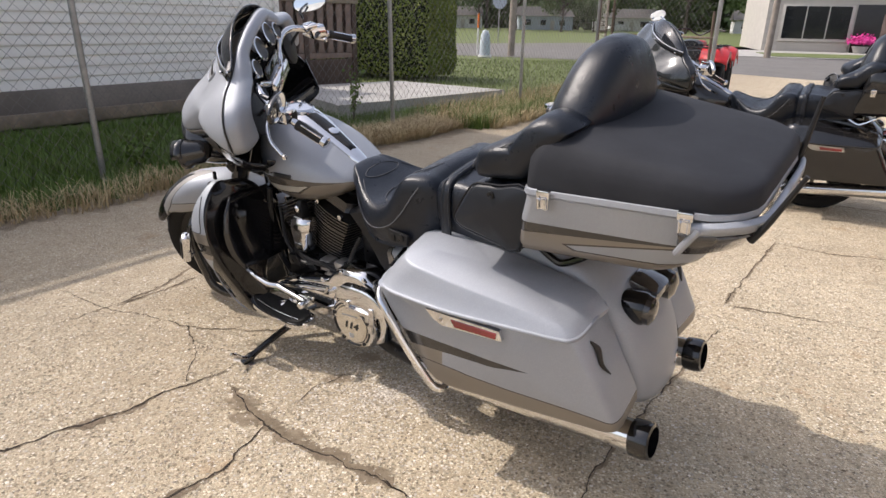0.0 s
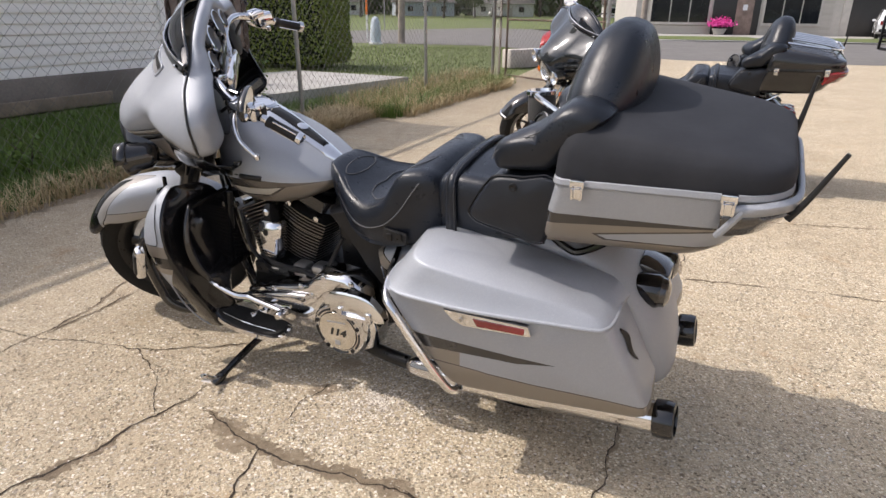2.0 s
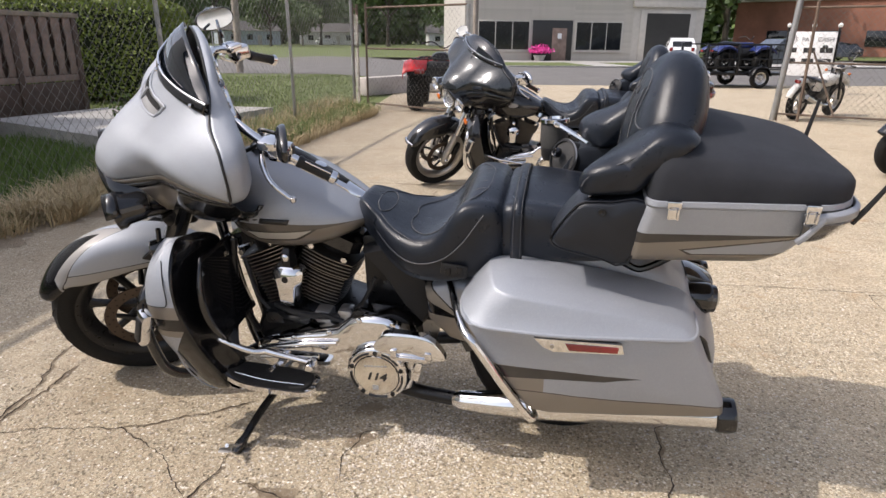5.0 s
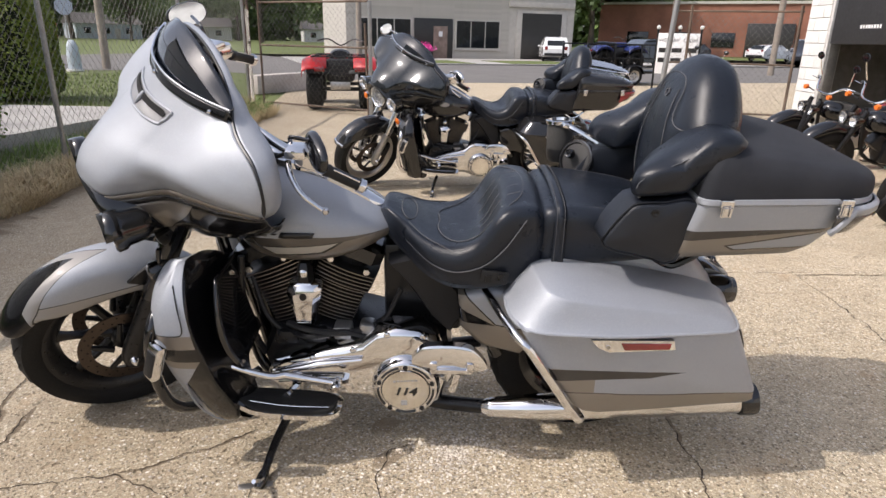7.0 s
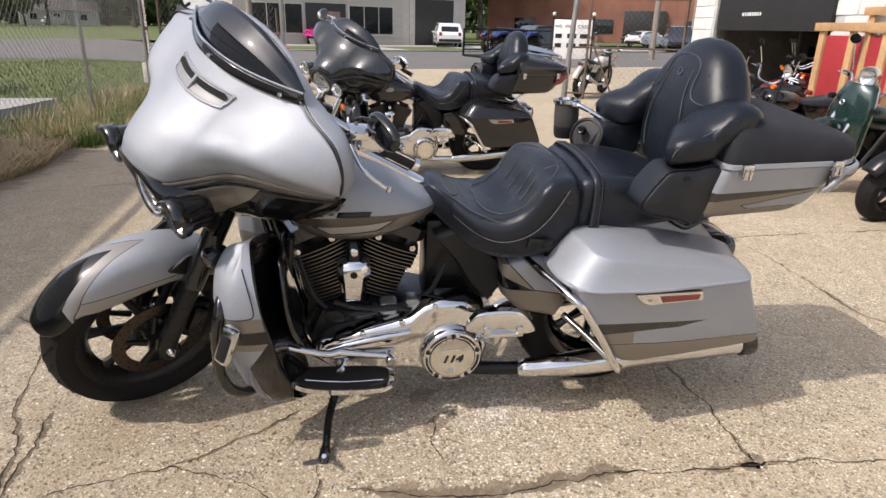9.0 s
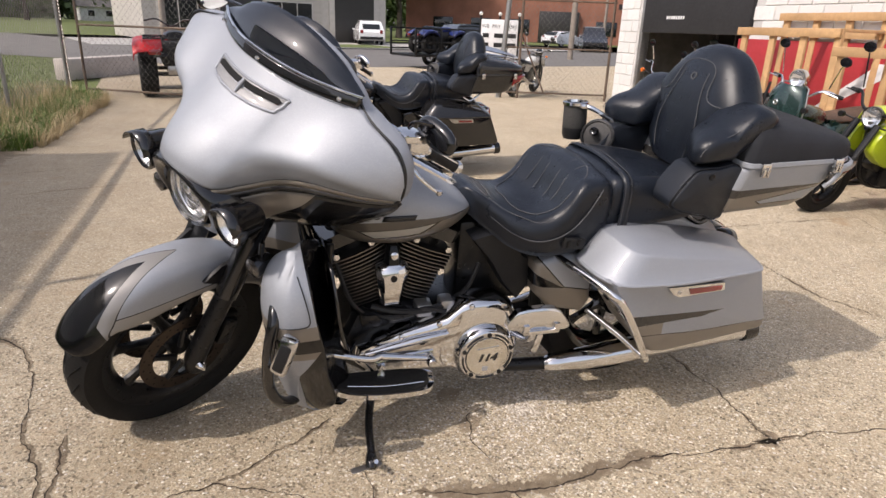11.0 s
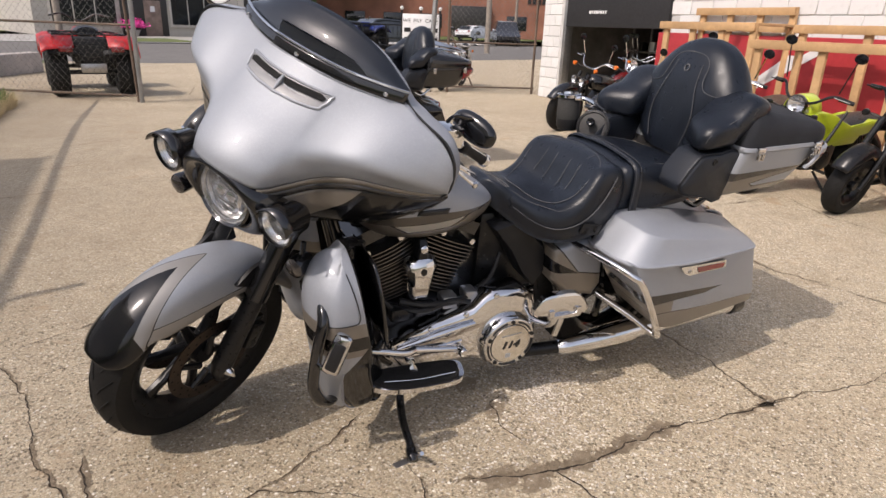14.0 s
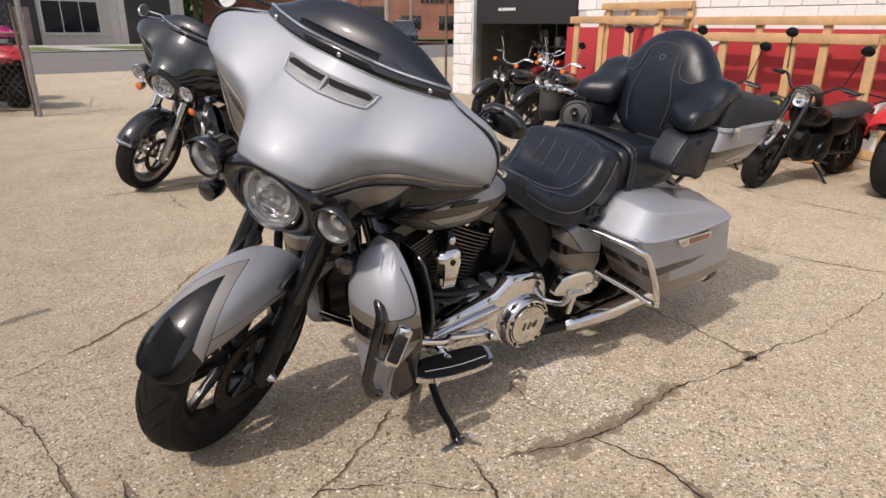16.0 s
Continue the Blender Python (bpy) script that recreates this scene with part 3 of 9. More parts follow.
M["siding"] = lap_material("white_siding", (0.84, 0.82, 0.77), (0.88, 0.86, 0.82))
M["block"] = simple("grey_block", (0.20, 0.175, 0.15), 0.9, 0, 30, 0.3, 0.6, 1.2)
M["shingle"] = simple("grey_shingle", (0.09, 0.085, 0.08), 0.9, 0, 20, 0.3, 0.5)
M["wood_old"] = simple("weathered_wood", (0.25, 0.20, 0.15), 0.85, 0, 25, 0.35, 0.4)
M["wood_brown"] = simple("brown_stained_wood", (0.085, 0.055, 0.042), 0.75, 0, 25, 0.3, 0.3)
M["wood_pink"] = simple("faded_wood", (0.23, 0.165, 0.135), 0.8, 0, 25, 0.3, 0.3)
corner = Vector((-2.84, 10.99, 0))
HOUSE = frame_of(corner - ALONG * 13.0, ALONG, -OUT)
house = thing("house", "white lap-sided house on a grey block foundation", "house", HOUSE)
part("foundation", box((6.5, 3.5, 0.21), (13.1, 7.0, 0.46), 0.01), "block", house)
part("wall", box((6.5, 3.5, 1.42), (13.0, 6.9, 1.98), 0.0), "siding", house)
# upper storey, out of view: length and height set by the shadow wanted
part("upper_wall", box((5.4, 3.5, 4.22), (10.8, 6.9, 3.64), 0.0), "siding", house)
lap = mesh_of("board", surface([[(x, -0.002, 0.0), (x, -0.034, 0.0), (x, -0.036, 0.010), (x, -0.010, 0.130), (x, -0.002, 0.130)] for x in (-0.03, 13.03)], True, True, True), "siding")
for k in range(42):
    ob = new("siding_board", lap)
    ob.parent, ob.matrix_basis = house, Matrix.Translation((0, 0.05, 0.44 + 0.130 * k)) @ Matrix.Diagonal((1.0 if k < 15 else 0.8285, 1, 1, 1))
part("corner_board", box((13.01, 0.03, 1.42), (0.10, 0.10, 1.98), 0.006), "siding", house)
# unseen roof, its eave placed to put the shadow's edge on the lot
part("roof", plate([(-0.4, 6.01), (7.4, 6.01), (3.5, 7.5)], 11.25, frame_of((-0.4, 0, 0), (0, 1, 0), (0, 0, 1))), "shingle", house)
part("base_board", box((9.0, -0.12, 0.10), (5.6, 0.05, 0.16), 0.006, pose(0, 0, 0, 8, 0, 0)), "wood_old", house, "weathered board leaning on the foundation")

# porch railing beside the house
RAIL = frame_of((-3.45, 11.75, 0), (0.66, 0.75, 0), (0, 0, 1))
porch = thing("porch_railing", "dark brown wooden porch railing with shaped slats", "railing", RAIL)
part("skirt", box((1.1, 0.30, 0.0), (2.5, 0.55, 0.04), 0.004), "wood_brown", porch)
part("bottom_rail", box((1.1, 0.64, 0.0), (2.5, 0.10, 0.06), 0.006), "wood_pink", porch)
part("top_rail", box((1.1, 1.66, 0.0), (2.6, 0.07, 0.14), 0.006), "wood_old", porch)
part("backing", box((1.1, 1.15, -0.10), (2.5, 0.95, 0.02), 0.0), "wood_brown", porch)
for x in (-0.1, 1.1, 2.3):
    part("post", box((x, 0.86, 0), (0.11, 1.7, 0.11), 0.008), "wood_brown", porch)
slat = mesh_of("slat", plate([(-0.085, 0.70), (0.085, 0.70), (0.055, 0.86), (0.09, 1.05), (0.06, 1.25), (0.085, 1.45), (0.07, 1.62), (-0.07, 1.62), (-0.085, 1.45), (-0.06, 1.25), (-0.09, 1.05), (-0.055, 0.86)], 0.025, bevel=0.004), "wood_pink")
for k in range(10):
    ob = new("slat", slat)
    ob.parent, ob.matrix_basis = porch, Matrix.Translation((0.06 + 0.235 * k, 0, 0))

# raised slab by the hedge
M["pale_concrete"] = simple("pale_concrete", (0.36, 0.345, 0.32), 0.85, 0, 40, 0.2, 0.3, 2.0)
sl = sheet("patio_slab", [(-1.50, 8.85), (1.05, 11.5), (-0.96, 12.9), (-3.0, 11.2)], 0.19, "pale_concrete", "low raised concrete patio slab on the grass", "slab", 0.22)


# ---- plants ----
def leaf_material(name, a, b, c):
    n = Nodes(name)
    g = n.nt.nodes.new("ShaderNodeNewGeometry")
    tone = n.mix(g.outputs["Random Per Island"], a, b)
    tone = n.mix(n.ramp(n.noise(1.2, 3), 0.4, 0.7, 0, 0.6), tone, c)
    n.set(Base_Color=tone, Roughness=0.6, Transmission_Weight=0.0)
    n.set(Subsurface_Weight=0.0)
    return n.mat


M["hedge"] = leaf_material("hedge_leaf", (0.10, 0.15, 0.018), (0.19, 0.24, 0.03), (0.22, 0.25, 0.04))
M["leaf"] = leaf_material("tree_leaf", (0.05, 0.085, 0.024), (0.10, 0.145, 0.04), (0.07, 0.11, 0.03))
M["blade"] = leaf_material("grass_blade", (0.055, 0.11, 0.011), (0.115, 0.185, 0.026), (0.10, 0.135, 0.024))
M["mown"] = leaf_material("mown_grass", (0.085, 0.125, 0.024), (0.145, 0.185, 0.045), (0.14, 0.155, 0.045))
M["straw"] = leaf_material("dry_grass", (0.33, 0.25, 0.125), (0.56, 0.45, 0.26), (0.30, 0.21, 0.10))
M["bark"] = simple("bark", (0.075, 0.06, 0.045), 0.9, 0, 14, 0.4, 0.9)
# near-black green: the shade inside the hedge, put into colour
M["hedge_shade"] = simple("hedge_core_shade", (0.014, 0.020, 0.006), 0.95)


def leaves(points, size, rnd, droop=0.3, normal=None):
    """Small folded leaves at the points, as vertices and faces."""
    verts, faces = [], []
    for i, p in enumerate(points):
        a, b, t = rnd.random() * 6.283, (rnd.random() - 0.5) * 2.2, rnd.random() * 6.283
        d = Vector((math.cos(a) * math.cos(b), math.sin(a) * math.cos(b), math.sin(b) - droop))
        s = d.cross(Vector((math.cos(t), math.sin(t), 0.6))).normalized()
        k = size * (0.6 + 0.8 * rnd.random())
        d = d.normalized() * k
        s = s * k * 0.42
        p = Vector(p)
        n = len(verts)
        verts += [p, p + d * 0.5 + s, p + d, p + d * 0.5 - s]
        faces.append((n, n + 1, n + 2, n + 3))
    return verts, faces


def raw(name, verts, faces, material):
    me = bpy.data.meshes.new(name)
    me.from_pydata([tuple(v) for v in verts], [], faces)
    me.materials.append(M[material])
    return me


def hedge_row():
    rnd = random.Random(3)
    m = frame_of((-5.99, 17.04, 0), (0.94, -0.34, 0), (0.34, 0.94, 0))
    L, W, H = 6.0, 1.9, 2.05
    h = thing("hedge", "tall clipped green box hedge with rounded corners", "hedge", m)

    def point():
        u, v, w = rnd.random(), rnd.random(), rnd.random()
        f = rnd.random()
        x, y, z = u * L, v * W, w * H
        if f < 0.30:
            z = H
        elif f < 0.62:
            y = 0
        elif f < 0.72:
            y = W
        else:
            x = L
        # pull the edges in to round them
        c = Vector((L / 2, W / 2, H / 2))
        q = Vector((x, y, z)) - c
        r = 0.38
        inner = Vector([max(-(c[i] - r), min(c[i] - r, q[i])) for i in range(3)])
        d = q - inner
        if d.length > r:
            q = inner + d.normalized() * r
        bump = 0.07 * noise.noise(Vector((x, y, z)) * 2.2)
        q += (q - inner).normalized() * bump if (q - inner).length > 0.01 else Vector()
        return q + c

    v, f = leaves([point() for _ in range(26000)], 0.06, rnd, 0.0)
    ob = new("leaf_cover", raw("leaf_cover", v, f, "hedge"))
    ob.parent = h
    tagged(ob, kind="stuff")
    # added solid box, dark like the shade between the leaves
    part("core", box((L / 2, W / 2, H / 2), (L - 0.16, W - 0.16, H - 0.14), 0.32, None, None, 4), "hedge_shade", h)
    part("trunk", box((L - 0.5, W / 2, 0.06), (0.08, 0.08, 0.2), 0.01), "bark", h)


hedge_row()


def tree(name, rnd, h, crown, n, size, label, m):
    """A tree with a tapered trunk, limbs and a crown of small leaves in clumps."""
    t = thing(name, label, "tree", m)
    trunk = [(0, 0, -0.1), (0.1 * rnd.uniform(-1, 1), 0.1, h * 0.2), (0.2 * rnd.uniform(-1, 1), 0.2 * rnd.uniform(-1, 1), h * 0.45), (0.3 * rnd.uniform(-1, 1), 0.2, h * 0.8)]
    bm = tube(trunk, [0.045 * h * 0.6, 0.03 * h * 0.6, 0.02 * h * 0.6, 0.006 * h], 9, 4)
    tips = []
    for k in range(11):
        z = h * rnd.uniform(0.28, 0.75)
        a = rnd.random() * 6.283
        r = crown * rnd.uniform(0.55, 0.95) * (1.0 if z < h * 0.6 else 0.7)
        tip = (r * math.cos(a), r * math.sin(a), z + h * rnd.uniform(0.08, 0.24))
        tube([(0, 0.1, z * 0.85), (tip[0] * 0.5, tip[1] * 0.5, (z + tip[2]) / 2 - 0.1), tip], [0.012 * h, 0.008 * h, 0.002 * h], 6, 3, bm)
        tips += [tip, (tip[0] * 0.55, tip[1] * 0.55, tip[2] * 0.97)]
    tips += [(0, 0, h * 0.9), (0.3, 0.2, h * 0.8), (-0.4, 0.3, h * 0.72)]
    part("trunk", bm, "bark", t)
    pts = []
    for c in tips:
        s = crown * rnd.uniform(0.25, 0.42)
        for _ in range(n // len(tips)):
            d = Vector((rnd.gauss(0, 1), rnd.gauss(0, 1), rnd.gauss(0, 0.75)))
            d = d.normalized() * s * rnd.random() ** 0.4
            pts.append(Vector(c) + d)
    v, f = leaves(pts, size, rnd, 0.3)
    ob = new("crown", raw("crown", v, f, "leaf"))
    ob.parent = t
    return t


rnd = random.Random(11)
TREES = [tree("tree", rnd, 9.5, 4.6, 6500, 0.42, "leafy green shade tree with a broad crown", pose(-19, 120, 0)),
         tree("tree", rnd, 12.5, 5.4, 7500, 0.46, "tall leafy green tree with an open crown", pose(6, 128, 0)),
         tree("tree", rnd, 7.5, 3.9, 5200, 0.36, "small round leafy green tree", pose(29, 131, 0))]
def far_woods():
    """A dense belt of woodland far behind the houses."""
    r = random.Random(21)
    pts = []
    for _ in range(46000):
        a = radians(r.uniform(-40, 112))
        d = 196 + 16 * noise.noise(Vector((a * 9, 0, 0))) + r.uniform(-7, 7)
        top = 15 + 6.0 * noise.noise(Vector((a * 22, 3, 0))) + 2.5 * noise.noise(Vector((a * 70, 5, 0)))
        pts.append(Vector((d * math.sin(a), d * math.cos(a), top * r.random() ** 0.75)))
    v, f = leaves(pts, 2.1, r, 0.2)
    ob = new("far_woods", raw("far_woods", v, f, "leaf"))
    tagged(ob, "dense dark green woodland along the horizon", "woods", kind="stuff")


far_woods()
SPOTS = [(-34, 118, 0), (-27, 140, 1), (-9, 135, 2), (-2, 150, 0), (15, 146, 1), (21, 122, 2), (38, 152, 0), (46, 128, 1), (58, 120, 0), (66, 105, 2), (74, 92, 1), (84, 100, 0), (92, 80, 1), (86, 66, 2), (101, 61, 0), (112, 74, 1),
         (118, 52, 0), (126, 38, 1), (108, 41, 2), (120, 22, 0), (33, 61, 1), (42, 66, 0), (53, 61, 2), (60, 55, 1), (68, 60, 0), (57, 74, 0), (-45, 132, 1), (-58, 120, 0), (10, 170, 1), (30, 175, 0), (-20, 172, 1), (52, 160, 1), (75, 140, 0), (95, 120, 1), (78, 50, 2), (130, 60, 0), (140, 20, 1)]
for i, (x, y, k) in enumerate(SPOTS):
    s = rnd.uniform(1.15, 1.6)
    o = copy_thing(TREES[k], pose(x, y, -0.03, 0, 0, rnd.uniform(0, 360)))
    o.scale = (s, s, s * rnd.uniform(0.9, 1.1))


def blades(name, label, area, count, hgt, material, rnd, spread=0.45, width=0.004):
    verts, faces = [], []
    for _ in range(count):
        x, y = area(rnd)
        a, l = rnd.random() * 6.283, hgt * (0.5 + rnd.random())
        lean = spread * l * rnd.random()
        dx, dy = math.cos(a), math.sin(a)
        w = width * (0.7 + 0.6 * rnd.random())
        n = len(verts)
        verts += [(x - dy * w, y + dx * w, -0.02), (x + dy * w, y - dx * w, -0.02), (x + dx * lean * 0.4 + dy * w * 0.7, y + dy * lean * 0.4 - dx * w * 0.7, l * 0.6), (x + dx * lean * 0.4 - dy * w * 0.7, y + dy * lean * 0.4 + dx * w * 0.7, l * 0.6), (x + dx * lean, y + dy * lean, l)]
        faces += [(n, n + 1, n + 2, n + 3), (n + 3, n + 2, n + 4)]
    ob = new(name, raw(name, verts, faces, material))
    tagged(ob, label, "grass", kind="stuff")


EDGE0 = Vector((-2.37, 4.71, 0))


def strip(lo, hi, a=-6.0, b=8.6):
    """Random places along the edge of the lot, at lo to hi metres behind it."""
    def f(r):
        t, d = r.uniform(a, b), r.uniform(lo, hi)
        bend = 0.12 * noise.noise(Vector((t * 1.3, 0, 0)))
        q = EDGE0 + ALONG * t - OUT * (d + bend)
        return q.x, q.y
    return f


def tufts(lo, hi, a=-6.0, b=8.6):
    """The same strip, gathered into uneven tufts."""
    spot = strip(lo, hi, a, b)

    def f(r):
        for _ in range(6):
            x, y = spot(r)
            if noise.noise(Vector((x * 5.0, y * 5.0, 3.0))) + 0.6 * noise.noise(Vector((x * 13.0, y * 13.0, 5.0))) > r.uniform(-0.5, 0.4):
                break
        return x, y
    return f


rnd = random.Random(8)
blades("grass_strip", "uncut green grass between fence and lot", strip(0.08, 3.4), 62000, 0.085, "blade", rnd, 1.1)
def lawn_spot(r):
    y = r.uniform(10.5, 25)
    return r.uniform(-3, float(np.interp(y, (10.5, 12.4, 16.0, 19.9, 25), (1.9, 2.8, 4.7, 7.9, 6.0)))), y


blades("lawn_grass", "mown sunlit green lawn behind the fence", lawn_spot, 22000, 0.030, "mown", rnd, 1.6, 0.007)
blades("dry_grass", "dry straw-coloured grass along the lot's shaded edge", tufts(-0.10, 0.30, -6.0, 1.2), 6500, 0.11, "straw", rnd, 2.4, 0.003)
blades("dry_grass", "tangled dry straw along the lot's edge", tufts(-0.14, 0.46, 1.0, 5.2), 14000, 0.13, "straw", rnd, 2.6, 0.0032)
blades("dry_grass", "dry straw spilling onto the concrete by the gate", tufts(-0.50, 0.40, 4.6, 8.9), 8500, 0.14, "straw", rnd, 2.2, 0.0034)
blades("weeds", "mixed green weeds by the fence posts", tufts(-0.40, 0.9, 4.4, 9.2), 14000, 0.15, "blade", rnd, 0.9, 0.005)
blades("tall_weeds", "tall dry seeding weeds by the fence", tufts(0.0, 0.8, 4.4, 9.4), 2500, 0.24, "straw", rnd, 0.9, 0.003)


def weed_plant(m, s, label, material):
    rnd = random.Random(int(s * 100))
    w = thing("weed", label, "weed", m)
    bm = bmesh.new()
    pts = []
    for k in range(5):
        a = rnd.random() * 6.28
        top = (0.10 * math.cos(a), 0.10 * math.sin(a), s * rnd.uniform(0.6, 1.0))
        tube([(0, 0, -0.02), (top[0] * 0.4, top[1] * 0.4, top[2] * 0.5), top], [0.005, 0.004, 0.002], 5, 3, bm)
        pts += [(top[0] * t + rnd.gauss(0, 0.03), top[1] * t + rnd.gauss(0, 0.03), top[2] * t) for t in np.linspace(0.30, 1, 34)]
    part("stem", bm, "bark", w)
    v, f = leaves(pts, 0.042, rnd, 0.5)
    ob = tagged(new("foliage", raw("foliage", v, f, material)), kind="stuff")
    ob.parent = w


weed_plant(pose(-2.75, 5.55, 0), 0.35, "low green weed at the fence post", "blade")
weed_plant(pose(-1.25, 8.55, 0), 0.9, "tall green sapling by the fence", "blade")

# ---- chain-link fence and gates ----
M["galv"] = simple("galvanised_pipe", (0.36, 0.36, 0.35), 0.45, 0.85, 30, 0.25, 0.05)
M["rust_pipe"] = simple("rusty_pipe", (0.16, 0.115, 0.085), 0.75, 0.3, 30, 0.35, 0.2)
M["wire"] = simple("grey_wire", (0.19, 0.18, 0.165), 0.5, 0.6, 30, 0.2)


def chain_mesh(length, z0, z1, pitch=0.105, r=0.0021, step=0.058):
    """Zigzag wires hooked into one another over a rectangle in the xz plane."""
    verts, faces = [], []
    rows = int((z1 - z0) / step)
    for i in range(int(length / pitch)):
        for base, swing in ((i * pitch, pitch * 0.5), ((i + 1) * pitch, -pitch * 0.5)):
            last = None
            for j in range(rows + 1):
                x = base + (swing if j % 2 else 0.0)
                y = 0.003 * (1 if (j % 2) == (swing > 0) else -1)
                n = len(verts)
                z = z0 + j * step
                verts += [(x - r, y - r * 0.6, z), (x + r, y - r * 0.6, z), (x, y + r, z)]
                if last is not None:
                    for p, q in ((0, 1), (1, 2), (2, 0)):
                        faces.append((last + p, last + q, n + q, n + p))
                last = n
    return raw("wire_mesh", verts, faces, "wire")


def fence_run(p, q, posts, label, name="fence", z1=1.83, rails=(1.83,), pipe="galv", post_r=0.026):
    p, q = Vector((*p, 0)), Vector((*q, 0))
    L = (q - p).length
    m = frame_of(p, q - p, (0, 0, 1)) @ Matrix.Rotation(radians(-90), 4, "X")
    f = thing(name, label, "fence" if name == "fence" else "gate", m)
    ob = new("wire_mesh", chain_mesh(L, 0.05, z1))
    ob.parent = f
    for x, h, lean in posts:
        part("post", tube([(x, 0.02, -0.05), (x + lean, 0.02, h)], post_r, 10, 1), pipe, f)
    for z in rails:
        part("rail", tube([(0, 0.02, z + 0.26), (7.0, 0.02, z + 0.03), (8.0, 0.02, z), (9.1, 0.02, z - 0.06), (10.8, 0.02, z - 0.16), (12.9, 0.02, z - 0.23), (L, 0.02, z - 0.13)] if z > 2.2 else [(0, 0.02, z), (L, 0.02, z)], 0.03 if z > 2.2 else 0.018, 8, 4), pipe, f)
    return f


A0 = Vector((-2.89, 5.17))
D = (Vector((2.96, 12.86)) - A0).normalized()
P0_ = A0 - D * 7.0
fence_run(P0_, (2.96, 12.86), [(7.0 - 6.4, 3.6, 0), (7.0 - 3.2, 3.3, 0), (7.0, 3.0, -0.047), (7.0 + 3.68, 2.6, -0.07), (7.0 + 6.85, 2.6, -0.055), (7.0 + 9.64, 2.6, -0.065)], "grey chain-link fence with round pipe posts", z1=2.34, rails=(2.55,))
fence_run((2.96, 12.86), (3.3, 13.6), [(0.0, 2.0, 0), (0.75, 2.0, 0)], "short chain-link fence end with rusty posts", rails=(1.2, 1.9), pipe="rust_pipe")
fence_run((3.15, 12.7), (4.20, 10.42), [(0.0, 2.0, 0.0), (2.5, 1.55, -0.05)], "open chain-link gate with rusty rails", "gate", 1.9, (0.10, 1.15, 1.9), "rust_pipe", 0.022)
fence_run((4.20, 10.40), (4.24, 10.33), [(0.03, 1.9, 0.0)], "leaning galvanised gate post", "gate", 1.8, (), "galv", 0.036)
g = fence_run((9.30, 8.10), (10.55, 6.30), [(0.0, 2.3, 0.04), (0.35, 2.0, 0.0), (2.15, 2.0, 0.0)], "open chain-link gate leaf beside the garage", "gate", 1.9, (0.12, 1.0, 1.9), "rust_pipe", 0.026)
part("gate_post", tube([(-0.05, 0.0, -0.05), (0.10, 0.0, 2.4)], 0.05, 12, 1), "galv", g, "thick galvanised post")
part("brace", tube([(0.9, 0.03, 0.1), (0.4, 0.25, 1.2)], 0.018, 8, 1), "rust_pipe", g)


# ---- the touring motorcycles ----
RAKE = radians(26)
AXIS = Vector((-math.sin(RAKE), 0, math.cos(RAKE)))
HEAD = Vector((1.795, 0, 0))


def steering(deg):
    return Matrix.Translation(HEAD) @ Matrix.Rotation(radians(deg), 4, AXIS) @ Matrix.Translation(-HEAD)


def tyre_profile(R, rim, w):
    """The tyre's cross-section as (radius, offset)."""
    h = w / 2
    return [(rim, -h * 0.72), (rim + 0.01, -h * 0.86), (rim + (R - rim) * 0.45, -h), (rim + (R - rim) * 0.72, -h * 0.96), (R - 0.017, -h * 0.78),
            (R - 0.005, -h * 0.45), (R, 0), (R - 0.005, h * 0.45), (R - 0.017, h * 0.78), (rim + (R - rim) * 0.72, h * 0.96),
            (rim + (R - rim) * 0.45, h), (rim + 0.01, h * 0.86), (rim, h * 0.72)]


